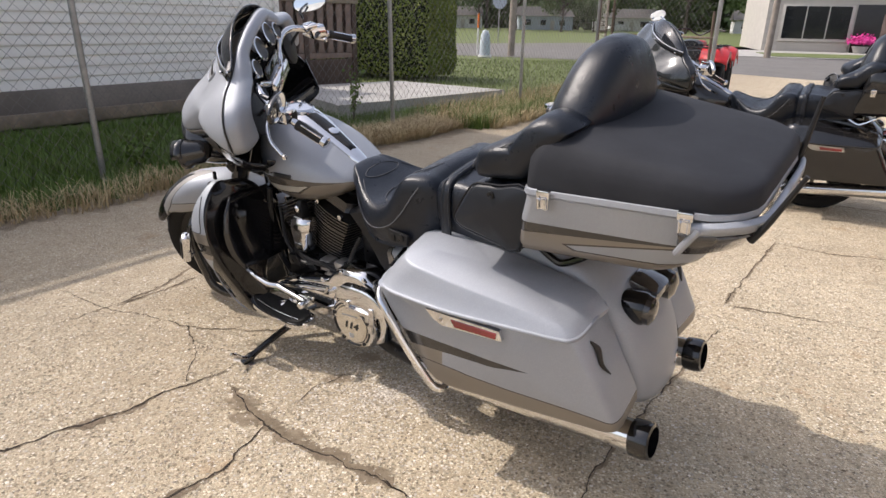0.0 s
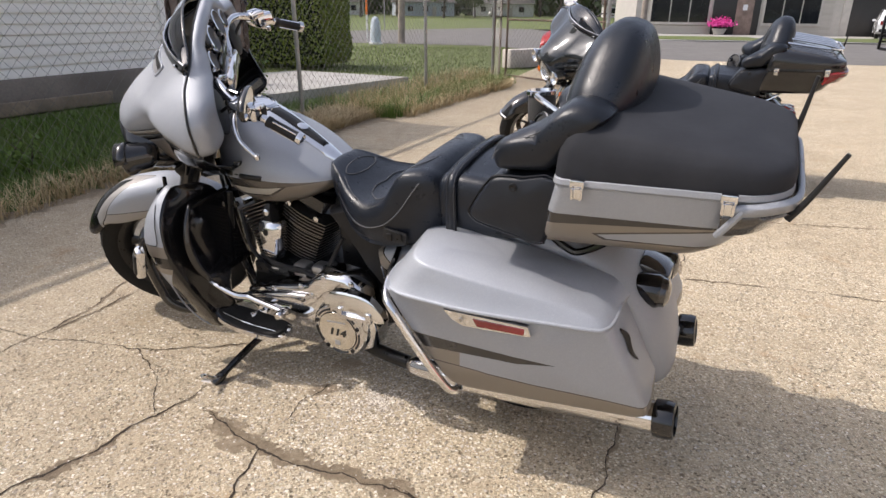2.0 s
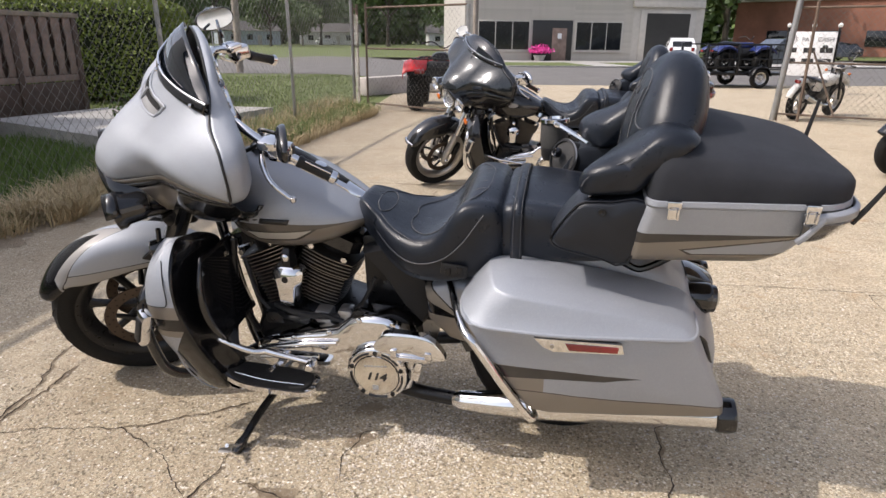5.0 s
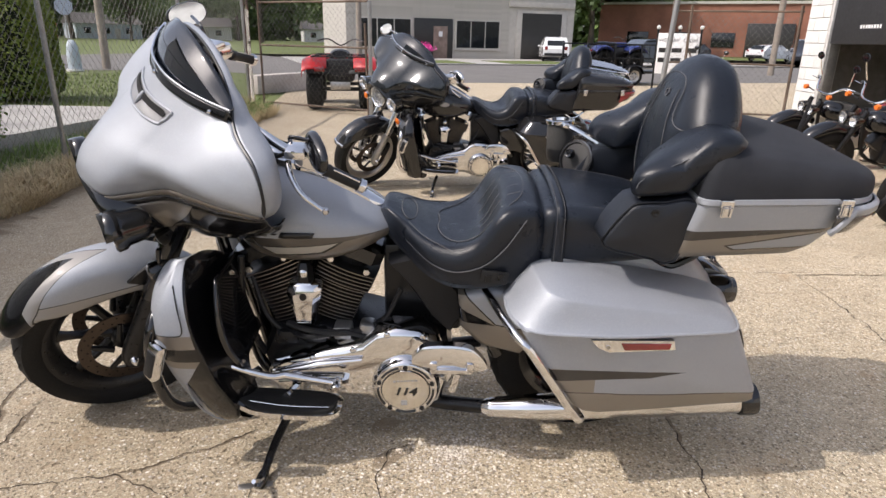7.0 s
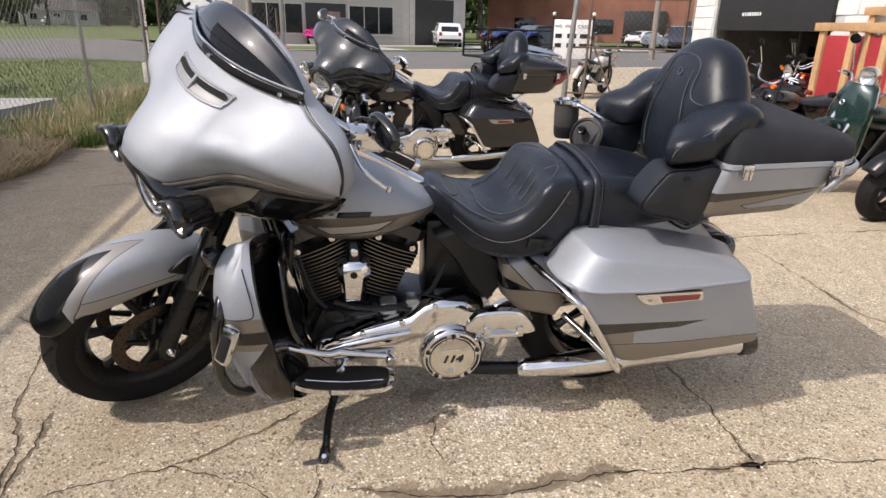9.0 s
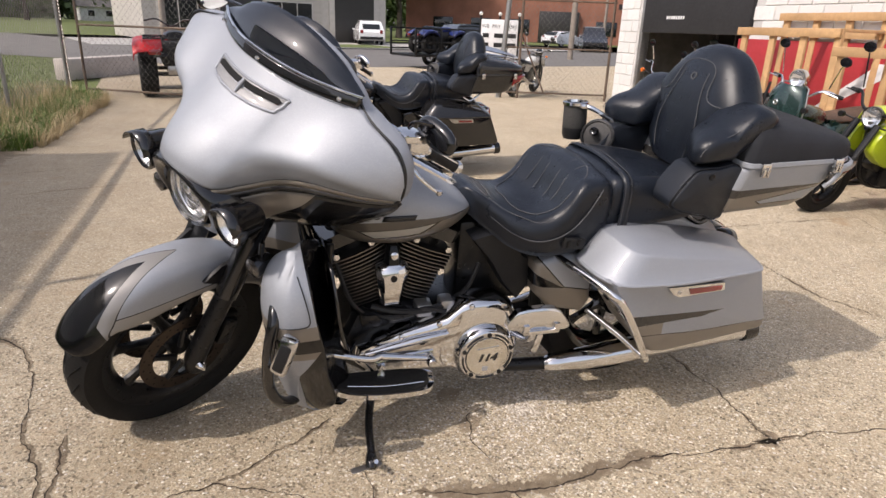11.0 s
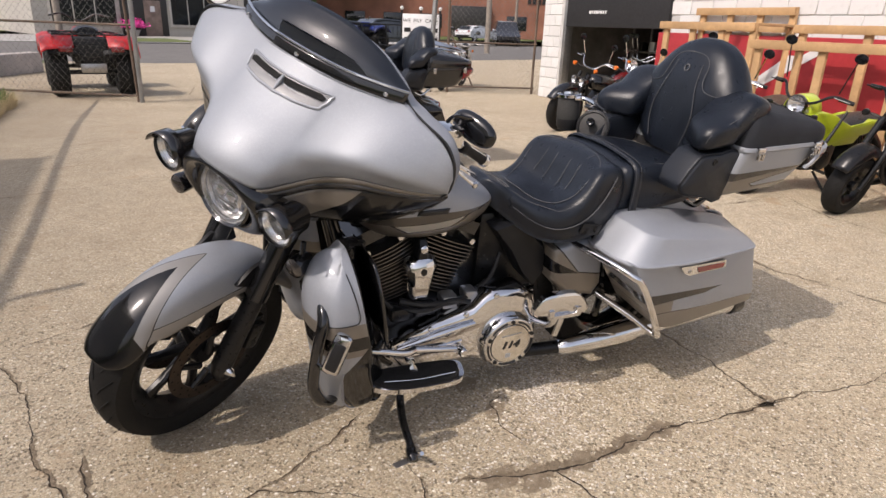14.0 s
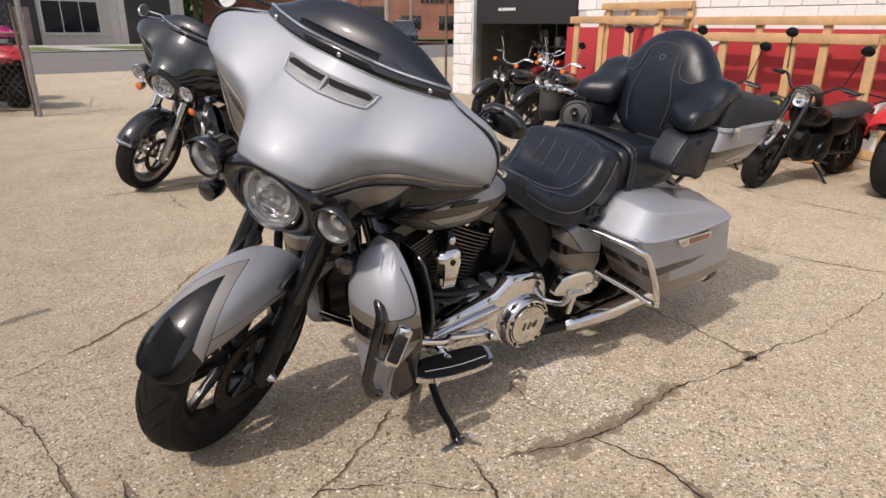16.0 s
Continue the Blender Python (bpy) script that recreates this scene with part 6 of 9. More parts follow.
        if s < 0:
            part("speaker_knob", lathe([(0.017, 0.010), (0.017, 0.024), (0.013, 0.030), (0.009, 0.027), (0, 0.027)], (0.046, 0.228 * s, 0.945), (1, -0.8 * s, 0.40), 18), "black_gloss", pod)
        part("speaker_mesh", lathe([(0.056, 0.009), (0.03, 0.013), (0, 0.014)], (0.030 if s < 0 else -0.060, 0.232 * s, 0.925), (1, -0.8 * s, 0.40), 24), "grille", pod)
    if not own:
        for k in range(5):
            y = -0.16 + 0.08 * k
            part("rack_bar", tube([(-0.24, y, 1.17), (-0.30, y, 1.185), (-0.60, y, 1.135), (-0.66, y, 1.09)], 0.008, 8, 6), "chrome", trunk, "chrome luggage rack bar")
        part("rack_bar", tube([(-0.26, -0.2, 1.165), (-0.62, -0.18, 1.12), (-0.66, 0, 1.12), (-0.62, 0.18, 1.12), (-0.26, 0.2, 1.165)], 0.008, 8, 6), "chrome", trunk)
    part("antenna", tube([(-0.69, -0.22, 0.96), (-0.705, -0.222, 1.04), (-0.722, -0.228, 1.15)], [0.009, 0.007, 0.005], 8, 4), "plastic", trunk)
    if own:
        part("antenna", tube([(-0.69, 0.255, 0.94), (-0.72, 0.258, 0.99), (-0.772, 0.262, 1.10)], [0.009, 0.007, 0.005], 8, 4), "plastic", trunk)
        cup = Vector((0.075, -0.365, 1.015))
        ring = part("cup_holder", lathe([(0.046, 0.0), (0.052, 0.004), (0.052, 0.016), (0.046, 0.018), (0.044, 0.008)], cup, (0.05, -0.1, 1), 32), "chrome", trunk, "chrome cup holder ring with black net bag")
        part("net_bag", lathe([(0.046, 0.0), (0.048, -0.04), (0.047, -0.10), (0.040, -0.125), (0, -0.128)], cup, (0.05, -0.1, 1), 28), "mesh_cloth", ring)
        part("bag_foot", lathe([(0.049, -0.085), (0.048, -0.115), (0.042, -0.13), (0, -0.131)], cup, (0.05, -0.1, 1), 28), "plastic", ring)
        part("holder_arm", tube([cup + Vector((0, 0.048, 0.008)), cup + Vector((-0.02, 0.09, 0.012)), (-0.04, -0.25, 0.98)], 0.010, 8, 5), "chrome", ring)
    for s in (1, -1):
        part("trunk_strut", tube([(-0.04, 0.15 * s, 0.835), (-0.17, 0.165 * s, 0.735), (-0.24, 0.165 * s, 0.735), (-0.38, 0.15 * s, 0.835)], 0.0105, 8, 6), "black_gloss" if own else "chrome", bike)
        part("trunk_bracket", tube([(-0.10, 0.14 * s, 0.72), (-0.03, 0.14 * s, 0.83)], 0.010, 8, 1), "chrome", bike)
    part("seat_base", box((-0.05, 0, 0.735), (0.36, 0.27, 0.07), 0.02), "black_gloss", bike)

    # side cases, mufflers, guards
    for s in (1, -1):
        o = [(0.275, 0.648), (0.235, 0.575), (0.165, 0.470), (0.105, 0.385), (0.075, 0.364), (0.03, 0.358), (-0.20, 0.358), (-0.445, 0.356), (-0.466, 0.364), (-0.462, 0.40), (-0.415, 0.50), (-0.362, 0.612), (-0.345, 0.632), (-0.20, 0.630), (0.05, 0.630), (0.20, 0.636)]
        drawn = lambda x: 0.072 * min(1.0, max(0.0, (0.02 - x) / 0.48)) ** 1.25
        rings = slab_rings(o, [0.175 * s, 0.18 * s, 0.375 * s, 0.406 * s, 0.420 * s, 0.424 * s], [0.03, 0.006, -0.003, 0.0, 0.008, 0.020])
        rings = [[(x, y - s * drawn(x) if abs(y) > 0.3 else y, z) for x, y, z in r] for r in rings]
        bag = part("side_case", surface(rings, True, True, True), P("bag"), bike, "silver side case with taupe and dark stripes" if own else "black side case")
        # lid: rings from the seam up to the crown
        def lid_ring(dz, k):
            pts = [(0.290, 0.20, 0.642), (0.297, 0.27, 0.642), (0.290, 0.34, 0.642), (0.266, 0.396, 0.641), (0.224, 0.424, 0.640), (0.15, 0.430, 0.638), (0.0, 0.427, 0.634), (-0.18, 0.404, 0.631), (-0.305, 0.384, 0.628), (-0.338, 0.370, 0.628), (-0.352, 0.335, 0.631), (-0.354, 0.26, 0.638), (-0.345, 0.185, 0.645), (-0.1, 0.178, 0.65), (0.15, 0.178, 0.65)]
            return [(-0.03 + (x + 0.03) * k[0], (0.29 + (y - 0.29) * k[1]) * s, z + dz) for x, y, z in pts]
        rings = [lid_ring(-0.012, (0.985, 0.97)), lid_ring(-0.008, (1.008, 1.015)), lid_ring(0.004, (1.010, 1.022)), lid_ring(0.010, (0.993, 0.975))]
        crest = [(0.222, 0.20, 0.744), (0.220, 0.28, 0.742), (0.208, 0.342, 0.737), (0.190, 0.374, 0.732), (0.151, 0.393, 0.726), (0.10, 0.395, 0.719), (-0.03, 0.391, 0.701), (-0.18, 0.377, 0.679), (-0.285, 0.364, 0.661), (-0.308, 0.356, 0.657), (-0.320, 0.332, 0.659), (-0.324, 0.26, 0.670), (-0.32, 0.19, 0.682), (-0.1, 0.182, 0.712), (0.12, 0.182, 0.742)]
        crown = [(0.150, 0.21, 0.762), (0.148, 0.255, 0.762), (0.144, 0.285, 0.760), (0.135, 0.300, 0.758), (0.12, 0.308, 0.756), (0.08, 0.312, 0.754), (-0.03, 0.313, 0.746), (-0.16, 0.312, 0.726), (-0.235, 0.308, 0.706), (-0.255, 0.300, 0.700), (-0.262, 0.285, 0.700), (-0.264, 0.25, 0.703), (-0.26, 0.2, 0.706), (-0.1, 0.192, 0.738), (0.1, 0.192, 0.760)]
        mid = lambda a, b, k, up: [tuple(p * (1 - k) + q * k + (up if i == 2 else 0) for i, (p, q) in enumerate(zip(u, v))) for u, v in zip(a, b)]
        cs = [(x, y * s, z) for x, y, z in crest]
        cw = [(x, y * s, 0.40 * c[2] + 0.60 * z) for (x, y, z), c in zip(crown, cs)]
        rings += [mid(rings[-1], cs, 0.45, 0.004), mid(rings[-1], cs, 0.90, 0.001), mid(rings[-1], cs, 0.975, 0.0005), mid(cs, cw, 0.03, 0.0005), mid(cs, cw, 0.10, 0.001), mid(cs, cw, 0.5, 0.003), cw]
        lid = part("case_lid", surface(rings, True, False, True, kv=3), P("silver"), bag, "silver case lid", sharp=40)
        part("lid_rim", tube(lid_ring(0.0, (1.012, 1.026))[:13], 0.0058, 8, 4), P("silver"), lid)
        if own:
            part("case_ornament", tube([(-0.372, 0.318 * s, 0.604), (-0.386, 0.306 * s, 0.578), (-0.402, 0.312 * s, 0.540), (-0.420, 0.292 * s, 0.505)], [0.003, 0.010, 0.007, 0.002], 8, 4), "ink", bag, "small dark ornament on the rear face")
        # reflector bar and latch
        fr = frame_of((-0.045, (0.4225 - drawn(-0.045)) * s, 0.606), (1, 0.075 * s, 0.02), (0, 0, 1))
        bar = part("latch_bar", surface([[fr @ Vector((u, v, -w * s)) for u, v in ((-0.110, 0.012), (0.125, 0.016), (0.10, -0.010), (0.07, -0.024), (-0.105, -0.018), (-0.118, -0.016))] for w in (-0.004, 0.010)], True, True, True), "chrome" if own else "alu", bag, "polished latch bar with red reflector")
        part("reflector", surface([[fr @ Vector((u, v, -w * s)) for u, v in ((-0.102, 0.003), (0.040, 0.005), (0.028, -0.016), (-0.100, -0.014))] for w in (0.0098, 0.0125)], True, True, True), "red_lens", bar, "red reflector")
        part("latch_lock", lathe([(0.006, 0), (0.006, 0.003), (0.003, 0.003), (0, 0.001)], fr @ Vector((0.075, -0.006, -0.010 * s)), (0, s, 0), 12), "steel", bar)
        # muffler
        mu = part("muffler", tube([(0.345, 0.196 * s, 0.186), (0.32, 0.200 * s, 0.190), (0.27, 0.206 * s, 0.196), (0.10, 0.222 * s, 0.218), (-0.44, 0.234 * s, 0.274), (-0.495, 0.2352 * s, 0.2797)], [0.024, 0.034, 0.037, 0.046, 0.048, 0.048], 22, 4), "chrome", bike, "chrome muffler with black end cap")
        part("exhaust_pipe", tube([(0.66, 0.13 * s, 0.20), (0.50, 0.165 * s, 0.182), (0.31, 0.20 * s, 0.190)], 0.025, 14, 4), "black_satin" if own else "chrome", mu)
        d = Vector((-0.54, 0.01 * s, 0.057)).normalized()
        e = Vector((-0.43, 0.234 * s, 0.271))
        part("muffler_tip", lathe([(0.049, 0.046), (0.054, 0.050), (0.056, 0.085), (0.052, 0.102), (0.043, 0.105), (0.040, 0.07), (0.0, 0.05)], e, d, 28), "black_gloss", mu, "black muffler end cap")
        # case guard
        g = tube([(0.372, 0.14 * s, 0.634), (0.352, 0.20 * s, 0.632), (0.302, 0.35 * s, 0.622), (0.272, 0.415 * s, 0.608), (0.238, 0.437 * s, 0.580), (0.160, 0.438 * s, 0.460), (0.090, 0.422 * s, 0.346), (0.068, 0.402 * s, 0.324), (0.072, 0.375 * s, 0.320), (0.115, 0.30 * s, 0.352), (0.19, 0.17 * s, 0.392)], 0.0125, 12, 6)
        part("case_guard", g, "chrome", bike, "chrome side case guard tube")
        # side cover
        o = [(0.44, 0.615), (0.36, 0.645), (0.27, 0.640), (0.21, 0.54), (0.20, 0.45), (0.23, 0.40), (0.36, 0.43), (0.43, 0.50)]
        part("side_cover", surface(slab_rings(o, [0.10 * s, 0.18 * s, 0.198 * s, 0.203 * s], [0.0, 0.0, 0.012, 0.03]), True, True, True), P("side"), bike)
        # passenger board, folded up
        o = [(0.575, 0.455), (0.555, 0.500), (0.52, 0.520), (0.42, 0.518), (0.375, 0.490), (0.348, 0.440), (0.40, 0.432), (0.50, 0.438)]
        o = cr(o, 3, True)[:, :2]
        pb = part("passenger_board", surface(slab_rings(o, [0.30 * s, 0.303 * s, 0.328 * s, 0.334 * s], [0.008, 0.0, 0.0, 0.010]), True, True, True), "chrome", bike, "folded chrome passenger footboard")
        b = box((0.455, 0.335 * s, 0.437), (0.13, 0.016, 0.016), 0.005)
        for x in (0.40, 0.51):
            box((x, 0.332 * s, 0.45), (0.022, 0.022, 0.034), 0.005, None, b)
        part("board_hinge", b, "chrome", pb)
        part("board_arm", tube([(0.46, 0.30 * s, 0.42), (0.47, 0.28 * s, 0.37), (0.50, 0.20 * s, 0.35)], 0.013, 10, 5), "chrome", pb)
        part("shift_link", box((0.445, 0.30 * s, 0.365), (0.024, 0.012, 0.075), 0.006, pose(0, 0, 0, 0, -14, 0)), "chrome", pb)

    # rear fender with lamps
    st = [(72, 0.30, 0.95), (95, 0.30, 1.0), (120, 0.31, 1.0), (145, 0.32, 1.0), (160, 0.33, 1.0), (172, 0.335, 0.98), (182, 0.34, 0.93)]
    rf = part("rear_fender", arc_fender((-0.03, 0, 0.34), st, 0.172, 0.462), P("silver"), bike, thick=0.004)
    part("fender_reflector", lathe([(0.022, 0), (0.024, 0.006), (0.018, 0.007), (0.016, 0.004), (0, 0.004)], (-0.484, -0.062, 0.372), (-1, -0.1, -0.05), 20), "chrome" if own else "red_lens", rf)
    for s in (1, -1):
        b = lathe([(0.0, -0.07), (0.03, -0.065), (0.046, -0.03), (0.05, 0.02), (0.046, 0.03)], (-0.405, 0.085 * s, 0.600), (-1, 0, -0.05), 24)
        lamp = part("rear_lamp", b, "black_gloss" if own else "chrome", rf, "rear signal lamp with smoked lens" if own else "rear lamp")
        part("lamp_lens", lathe([(0.045, 0.028), (0.042, 0.045), (0.025, 0.055), (0, 0.057)], (-0.405, 0.085 * s, 0.600), (-1, 0, -0.05), 24), "smoke_lens" if own else "red_lens", lamp)
    part("tail_lamp", box((-0.40, 0, 0.625), (0.10, 0.12, 0.06), 0.02, pose(0, 0, 0, 0, -18, 0)), "smoke_lens" if own else "red_lens", rf)

    # engine
    crank = Vector((0.915, 0, 0.36))
    case = surface(slab_rings([(1.06, 0.25), (1.09, 0.34), (1.05, 0.44), (0.93, 0.47), (0.78, 0.45), (0.66, 0.42), (0.56, 0.46), (0.47, 0.42), (0.45, 0.28), (0.55, 0.20), (0.90, 0.19)], [-0.13, -0.11, 0.11, 0.13], [0.02, 0, 0, 0.02]), True, True, True)
    engine = part("engine_case", case, "black_satin", bike, "black V-twin engine")
    for lean, nm in ((22.5, "front"), (-22.5, "rear")):
        ax = Vector((math.sin(radians(lean)), 0, math.cos(radians(lean))))
        side = Vector((ax.z, 0, -ax.x))
        base = crank + ax * 0.115
        cyl = part("cylinder", lathe([(0.066, -0.01), (0.066, 0.22), (0.06, 0.30)], base, ax, 24), "black_satin", engine)
        for k in range(15):
            h = 0.012 + 0.0135 * k
            wx, wy = (0.092, 0.108) if k < 10 else (0.104, 0.115)
            q = base + ax * h
            ring = [(wx * math.cos(a) * (1 / max(abs(math.cos(a)), abs(math.sin(a))) ** 0.62), wy * math.sin(a) * (1 / max(abs(math.cos(a)), abs(math.sin(a))) ** 0.62)) for a in np.linspace(0, 2 * math.pi, 24, endpoint=False)]
            b = surface([[q + side * u * kk + Vector((0, v * kk, 0)) + ax * w for u, v in ring] for w, kk in ((-0.0028, 0.985), (-0.0016, 1.0), (0.0016, 1.0), (0.0028, 0.985))], True, True, True)
            fin = part("cooling_fin", b, "fin", cyl)
            fin.data.materials.append(M["fin_edge"])
            for f in fin.data.polygons:
                f.material_index = 1 if abs(f.normal.dot(ax)) < 0.3 else 0
        q = base + ax * 0.245
        b = surface([[q + side * (0.095 * u) + Vector((0, 0.105 * v, 0)) + ax * w for u, v in ((-1, -0.7), (-0.7, -1), (0.7, -1), (1, -0.7), (1, 0.7), (0.7, 1), (-0.7, 1), (-1, 0.7))] for w in (0.0, 0.035, 0.045)], True, True, True)
        part("rocker_cover", b, "black_gloss" if own else "chrome", engine)
        for s in (1, -1):
            for d in (-0.06, 0.06):
                part("head_bolt", lathe([(0.011, 0), (0.011, 0.012), (0, 0.014)], q + side * d + Vector((0, 0.112 * s, 0)) - ax * 0.02, (0, s, 0), 6), "chrome", engine)
    # horn cover between the cylinders
    def horn_rings(rows):
        return [[(x0 + w * u, (y if abs(u) < 0.9 else y - 0.02) if v else 0.12, z) for u, v in ((-1, 0), (-1, 1), (-0.6, 1), (0, 1), (0.6, 1), (1, 1), (1, 0))] for z, x0, w, y in rows]

    horn = part("horn_cover", surface(horn_rings(((0.628, 0.922, 0.030, 0.160), (0.622, 0.922, 0.048, 0.164), (0.606, 0.923, 0.054, 0.172), (0.585, 0.924, 0.053, 0.177), (0.562, 0.925, 0.047, 0.178), (0.52, 0.927, 0.041, 0.176), (0.490, 0.928, 0.037, 0.172), (0.478, 0.928, 0.030, 0.160))), True, True, True, ku=2), "chrome", engine, "chrome horn cover between the cylinders")
    part("horn_bracket", surface(horn_rings(((0.690, 0.922, 0.014, 0.140), (0.675, 0.922, 0.022, 0.152), (0.625, 0.922, 0.026, 0.158))), True, True, True), "black_satin", horn)
    part("bracket_bolt", lathe([(0.014, 0), (0.014, 0.008), (0.009, 0.012), (0, 0.012)], (0.922, 0.154, 0.662), (0, 1, 0.1), 12), "chrome", horn)
    part("horn_mark", lathe([(0.012, 0), (0.011, 0.003), (0, 0.0035)], (0.924, 0.175, 0.588), (0, 1, 0.05), 16), "black_satin", horn)
    # primary cover
    o = [(1.055, 0.300), (1.04, 0.345), (0.98, 0.372), (0.86, 0.405), (0.74, 0.435), (0.69, 0.480), (0.64, 0.492), (0.56, 0.488), (0.51, 0.455), (0.488, 0.40), (0.470, 0.30), (0.49, 0.22), (0.56, 0.180), (0.64, 0.185), (0.72, 0.220), (0.88, 0.238), (1.00, 0.250)]
    b = surface(slab_rings(o, [0.12, 0.125, 0.198, 0.212, 0.216], [0.0, -0.006, -0.002, 0.010, 0.030]), True, True, True)
    prim = part("primary_cover", b, "chrome", engine, "polished chrome primary cover")
    for x, z in ((1.03, 0.33), (0.90, 0.385), (0.77, 0.42), (0.66, 0.478), (0.545, 0.475), (0.95, 0.25)):
        part("cover_bolt", lathe([(0.010, 0), (0.010, 0.006), (0.006, 0.008), (0, 0.006)], (x, 0.21, z), (0, 1, 0), 12), "chrome", prim)
    part("primary_ridge", tube([(1.02, 0.222, 0.335), (0.86, 0.225, 0.372), (0.74, 0.226, 0.39)], [0.010, 0.014, 0.008], 10, 5), "chrome", prim)
    dc = (0.600, 0.205, 0.294)
    derby = part("derby_cover", lathe([(0.110, 0.0), (0.112, 0.012), (0.104, 0.038), (0.099, 0.044), (0.092, 0.046), (0.080, 0.0455)], dc, (0, 1, 0.0), 56), "chrome", prim, "round chrome derby cover marked 114")
    part("derby_face", lathe([(0.078, 0.0455), (0.076, 0.049), (0.0, 0.050)], dc, (0, 1, 0), 48), "white_metal", derby)
    part("derby_ring", lathe([(0.0795, 0.0445), (0.0795, 0.0462), (0.0775, 0.0464), (0.077, 0.045)], dc, (0, 1, 0), 48), "ink", derby)
    for k in range(5):
        a = 2 * math.pi * (k + 0.25) / 5
        q = Vector(dc) + Vector((0.089 * math.cos(a), 0.046, 0.089 * math.sin(a)))
        part("derby_bolt", lathe([(0.008, 0), (0.008, 0.003), (0.004, 0.004), (0, 0.002)], q, (0, 1, 0), 10), "black_satin", derby)
        arc = [Vector(dc) + Vector((0.089 * math.cos(a + t), 0.0468, 0.089 * math.sin(a + t))) for t in np.linspace(0.25, 1.0, 6)]
        part("derby_slot", tube(arc, 0.004, 6, 1), "ink", derby)
    if own:
        lettering("derby_number", "114", 0.038, "ink", derby, frame_of((0.602, 0.2556, 0.290), (-1, 0, 0), (0, 0, 1)) @ Matrix.Diagonal((1.25, 1, 1, 1)), 0.25, bold=0.0014)
        g = bmesh.new()
        for k in range(7):
            box((0.635 - 0.0115 * k, 0.2555, 0.330 + 0.001 * k), (0.008, 0.001, 0.005), 0, None, g)
        part("derby_script", g, "silver_ink", derby)
        part("derby_script", box((0.605, 0.2555, 0.246), (0.020, 0.001, 0.018), 0.0), "silver_ink", derby)
    # plumbing and small engine parts
    for pts, r, mt in (([(0.99, 0.14, 0.47), (0.90, 0.165, 0.455), (0.78, 0.16, 0.452), (0.70, 0.14, 0.47)], 0.012, "plastic"), ([(1.12, 0.12, 0.70), (1.13, 0.135, 0.55), (1.10, 0.14, 0.42), (1.08, 0.12, 0.34)], 0.012, "black_satin"),
                       ([(1.10, 0.10, 0.62), (1.06, 0.13, 0.50), (1.01, 0.14, 0.44)], 0.008, "plastic"), ([(0.86, 0.15, 0.44), (0.80, 0.17, 0.46), (0.72, 0.16, 0.44), (0.66, 0.13, 0.50)], 0.009, "plastic"),
                       ([(0.62, 0.13, 0.60), (0.66, 0.15, 0.52), (0.70, 0.13, 0.47)], 0.008, "plastic"), ([(1.02, 0.12, 0.45), (0.93, 0.175, 0.44), (0.85, 0.170, 0.445)], 0.010, "black_satin")):
        part("hose", tube(pts, r, 8, 6), mt, engine)
    for x, z, w, h in ((0.99, 0.425, 0.07, 0.05), (0.90, 0.43, 0.08, 0.045), (0.81, 0.445, 0.06, 0.05), (0.73, 0.46, 0.05, 0.04)):
        part("engine_block_detail", box((x, 0.135, z), (w, 0.06, h), 0.012), "black_satin" if x > 0.85 else "alu", engine)
    part("air_cleaner", lathe([(0.0, 0), (0.10, 0.0), (0.105, 0.03), (0.09, 0.07), (0, 0.075)], (0.90, -0.14, 0.62), (0, -1, 0), 28), "chrome", engine)
    for pts in ([(1.16, 0, 0.62), (1.10, 0, 0.30)], [(1.10, 0, 0.30), (0.5, 0, 0.22)], [(1.22, 0.0, 0.95), (0.62, 0, 0.72)], [(0.62, 0.08, 0.74), (0.42, 0.10, 0.58), (0.30, 0.12, 0.35)], [(0.62, -0.08, 0.74), (0.42, -0.10, 0.58), (0.30, -0.12, 0.35)]):
        part("frame_tube", tube(pts, 0.022, 10, 5), "black_gloss", bike)
    for s in (1, -1):
        part("down_tube", tube([(1.21, 0.05 * s, 0.80), (1.15, 0.09 * s, 0.55), (1.10, 0.11 * s, 0.30), (1.0, 0.12 * s, 0.21)], 0.018, 10, 5), "black_gloss", bike)
        o = [(0.66, 0.70), (0.58, 0.725), (0.50, 0.67), (0.43, 0.60), (0.42, 0.50), (0.46, 0.44), (0.52, 0.50), (0.59, 0.61)]
        if s > 0:
            part("battery_box", box((0.55, 0, 0.57), (0.26, 0.15, 0.32), 0.02), "black_satin", bike)
        part("mid_panel", surface(slab_rings(o, [0.07 * s, 0.125 * s, 0.14 * s], [0, 0, 0.014]), True, True, True), "plastic", bike, "black plastic mid-frame panel")
        # leg shield
        rings = []
        for z, xf, yi, yo, xb, yb in ((0.186, 1.215, 0.245, 0.278, 1.160, 0.245), (0.200, 1.245, 0.236, 0.296, 1.140, 0.240), (0.24, 1.272, 0.232, 0.315, 1.132, 0.236), (0.30, 1.292, 0.234, 0.335, 1.140, 0.236), (0.37, 1.310, 0.228, 0.360, 1.158, 0.225), (0.44, 1.322, 0.214, 0.386, 1.166, 0.19), (0.52, 1.333, 0.198, 0.403, 1.180, 0.145), (0.60, 1.339, 0.194, 0.404, 1.196, 0.135), (0.67, 1.330, 0.198, 0.384, 1.204, 0.135), (0.72, 1.308, 0.208, 0.352, 1.212, 0.15), (0.752, 1.280, 0.230, 0.318, 1.220, 0.19), (0.766, 1.255, 0.262, 0.296, 1.228, 0.25)):
            xi = xb - 0.055
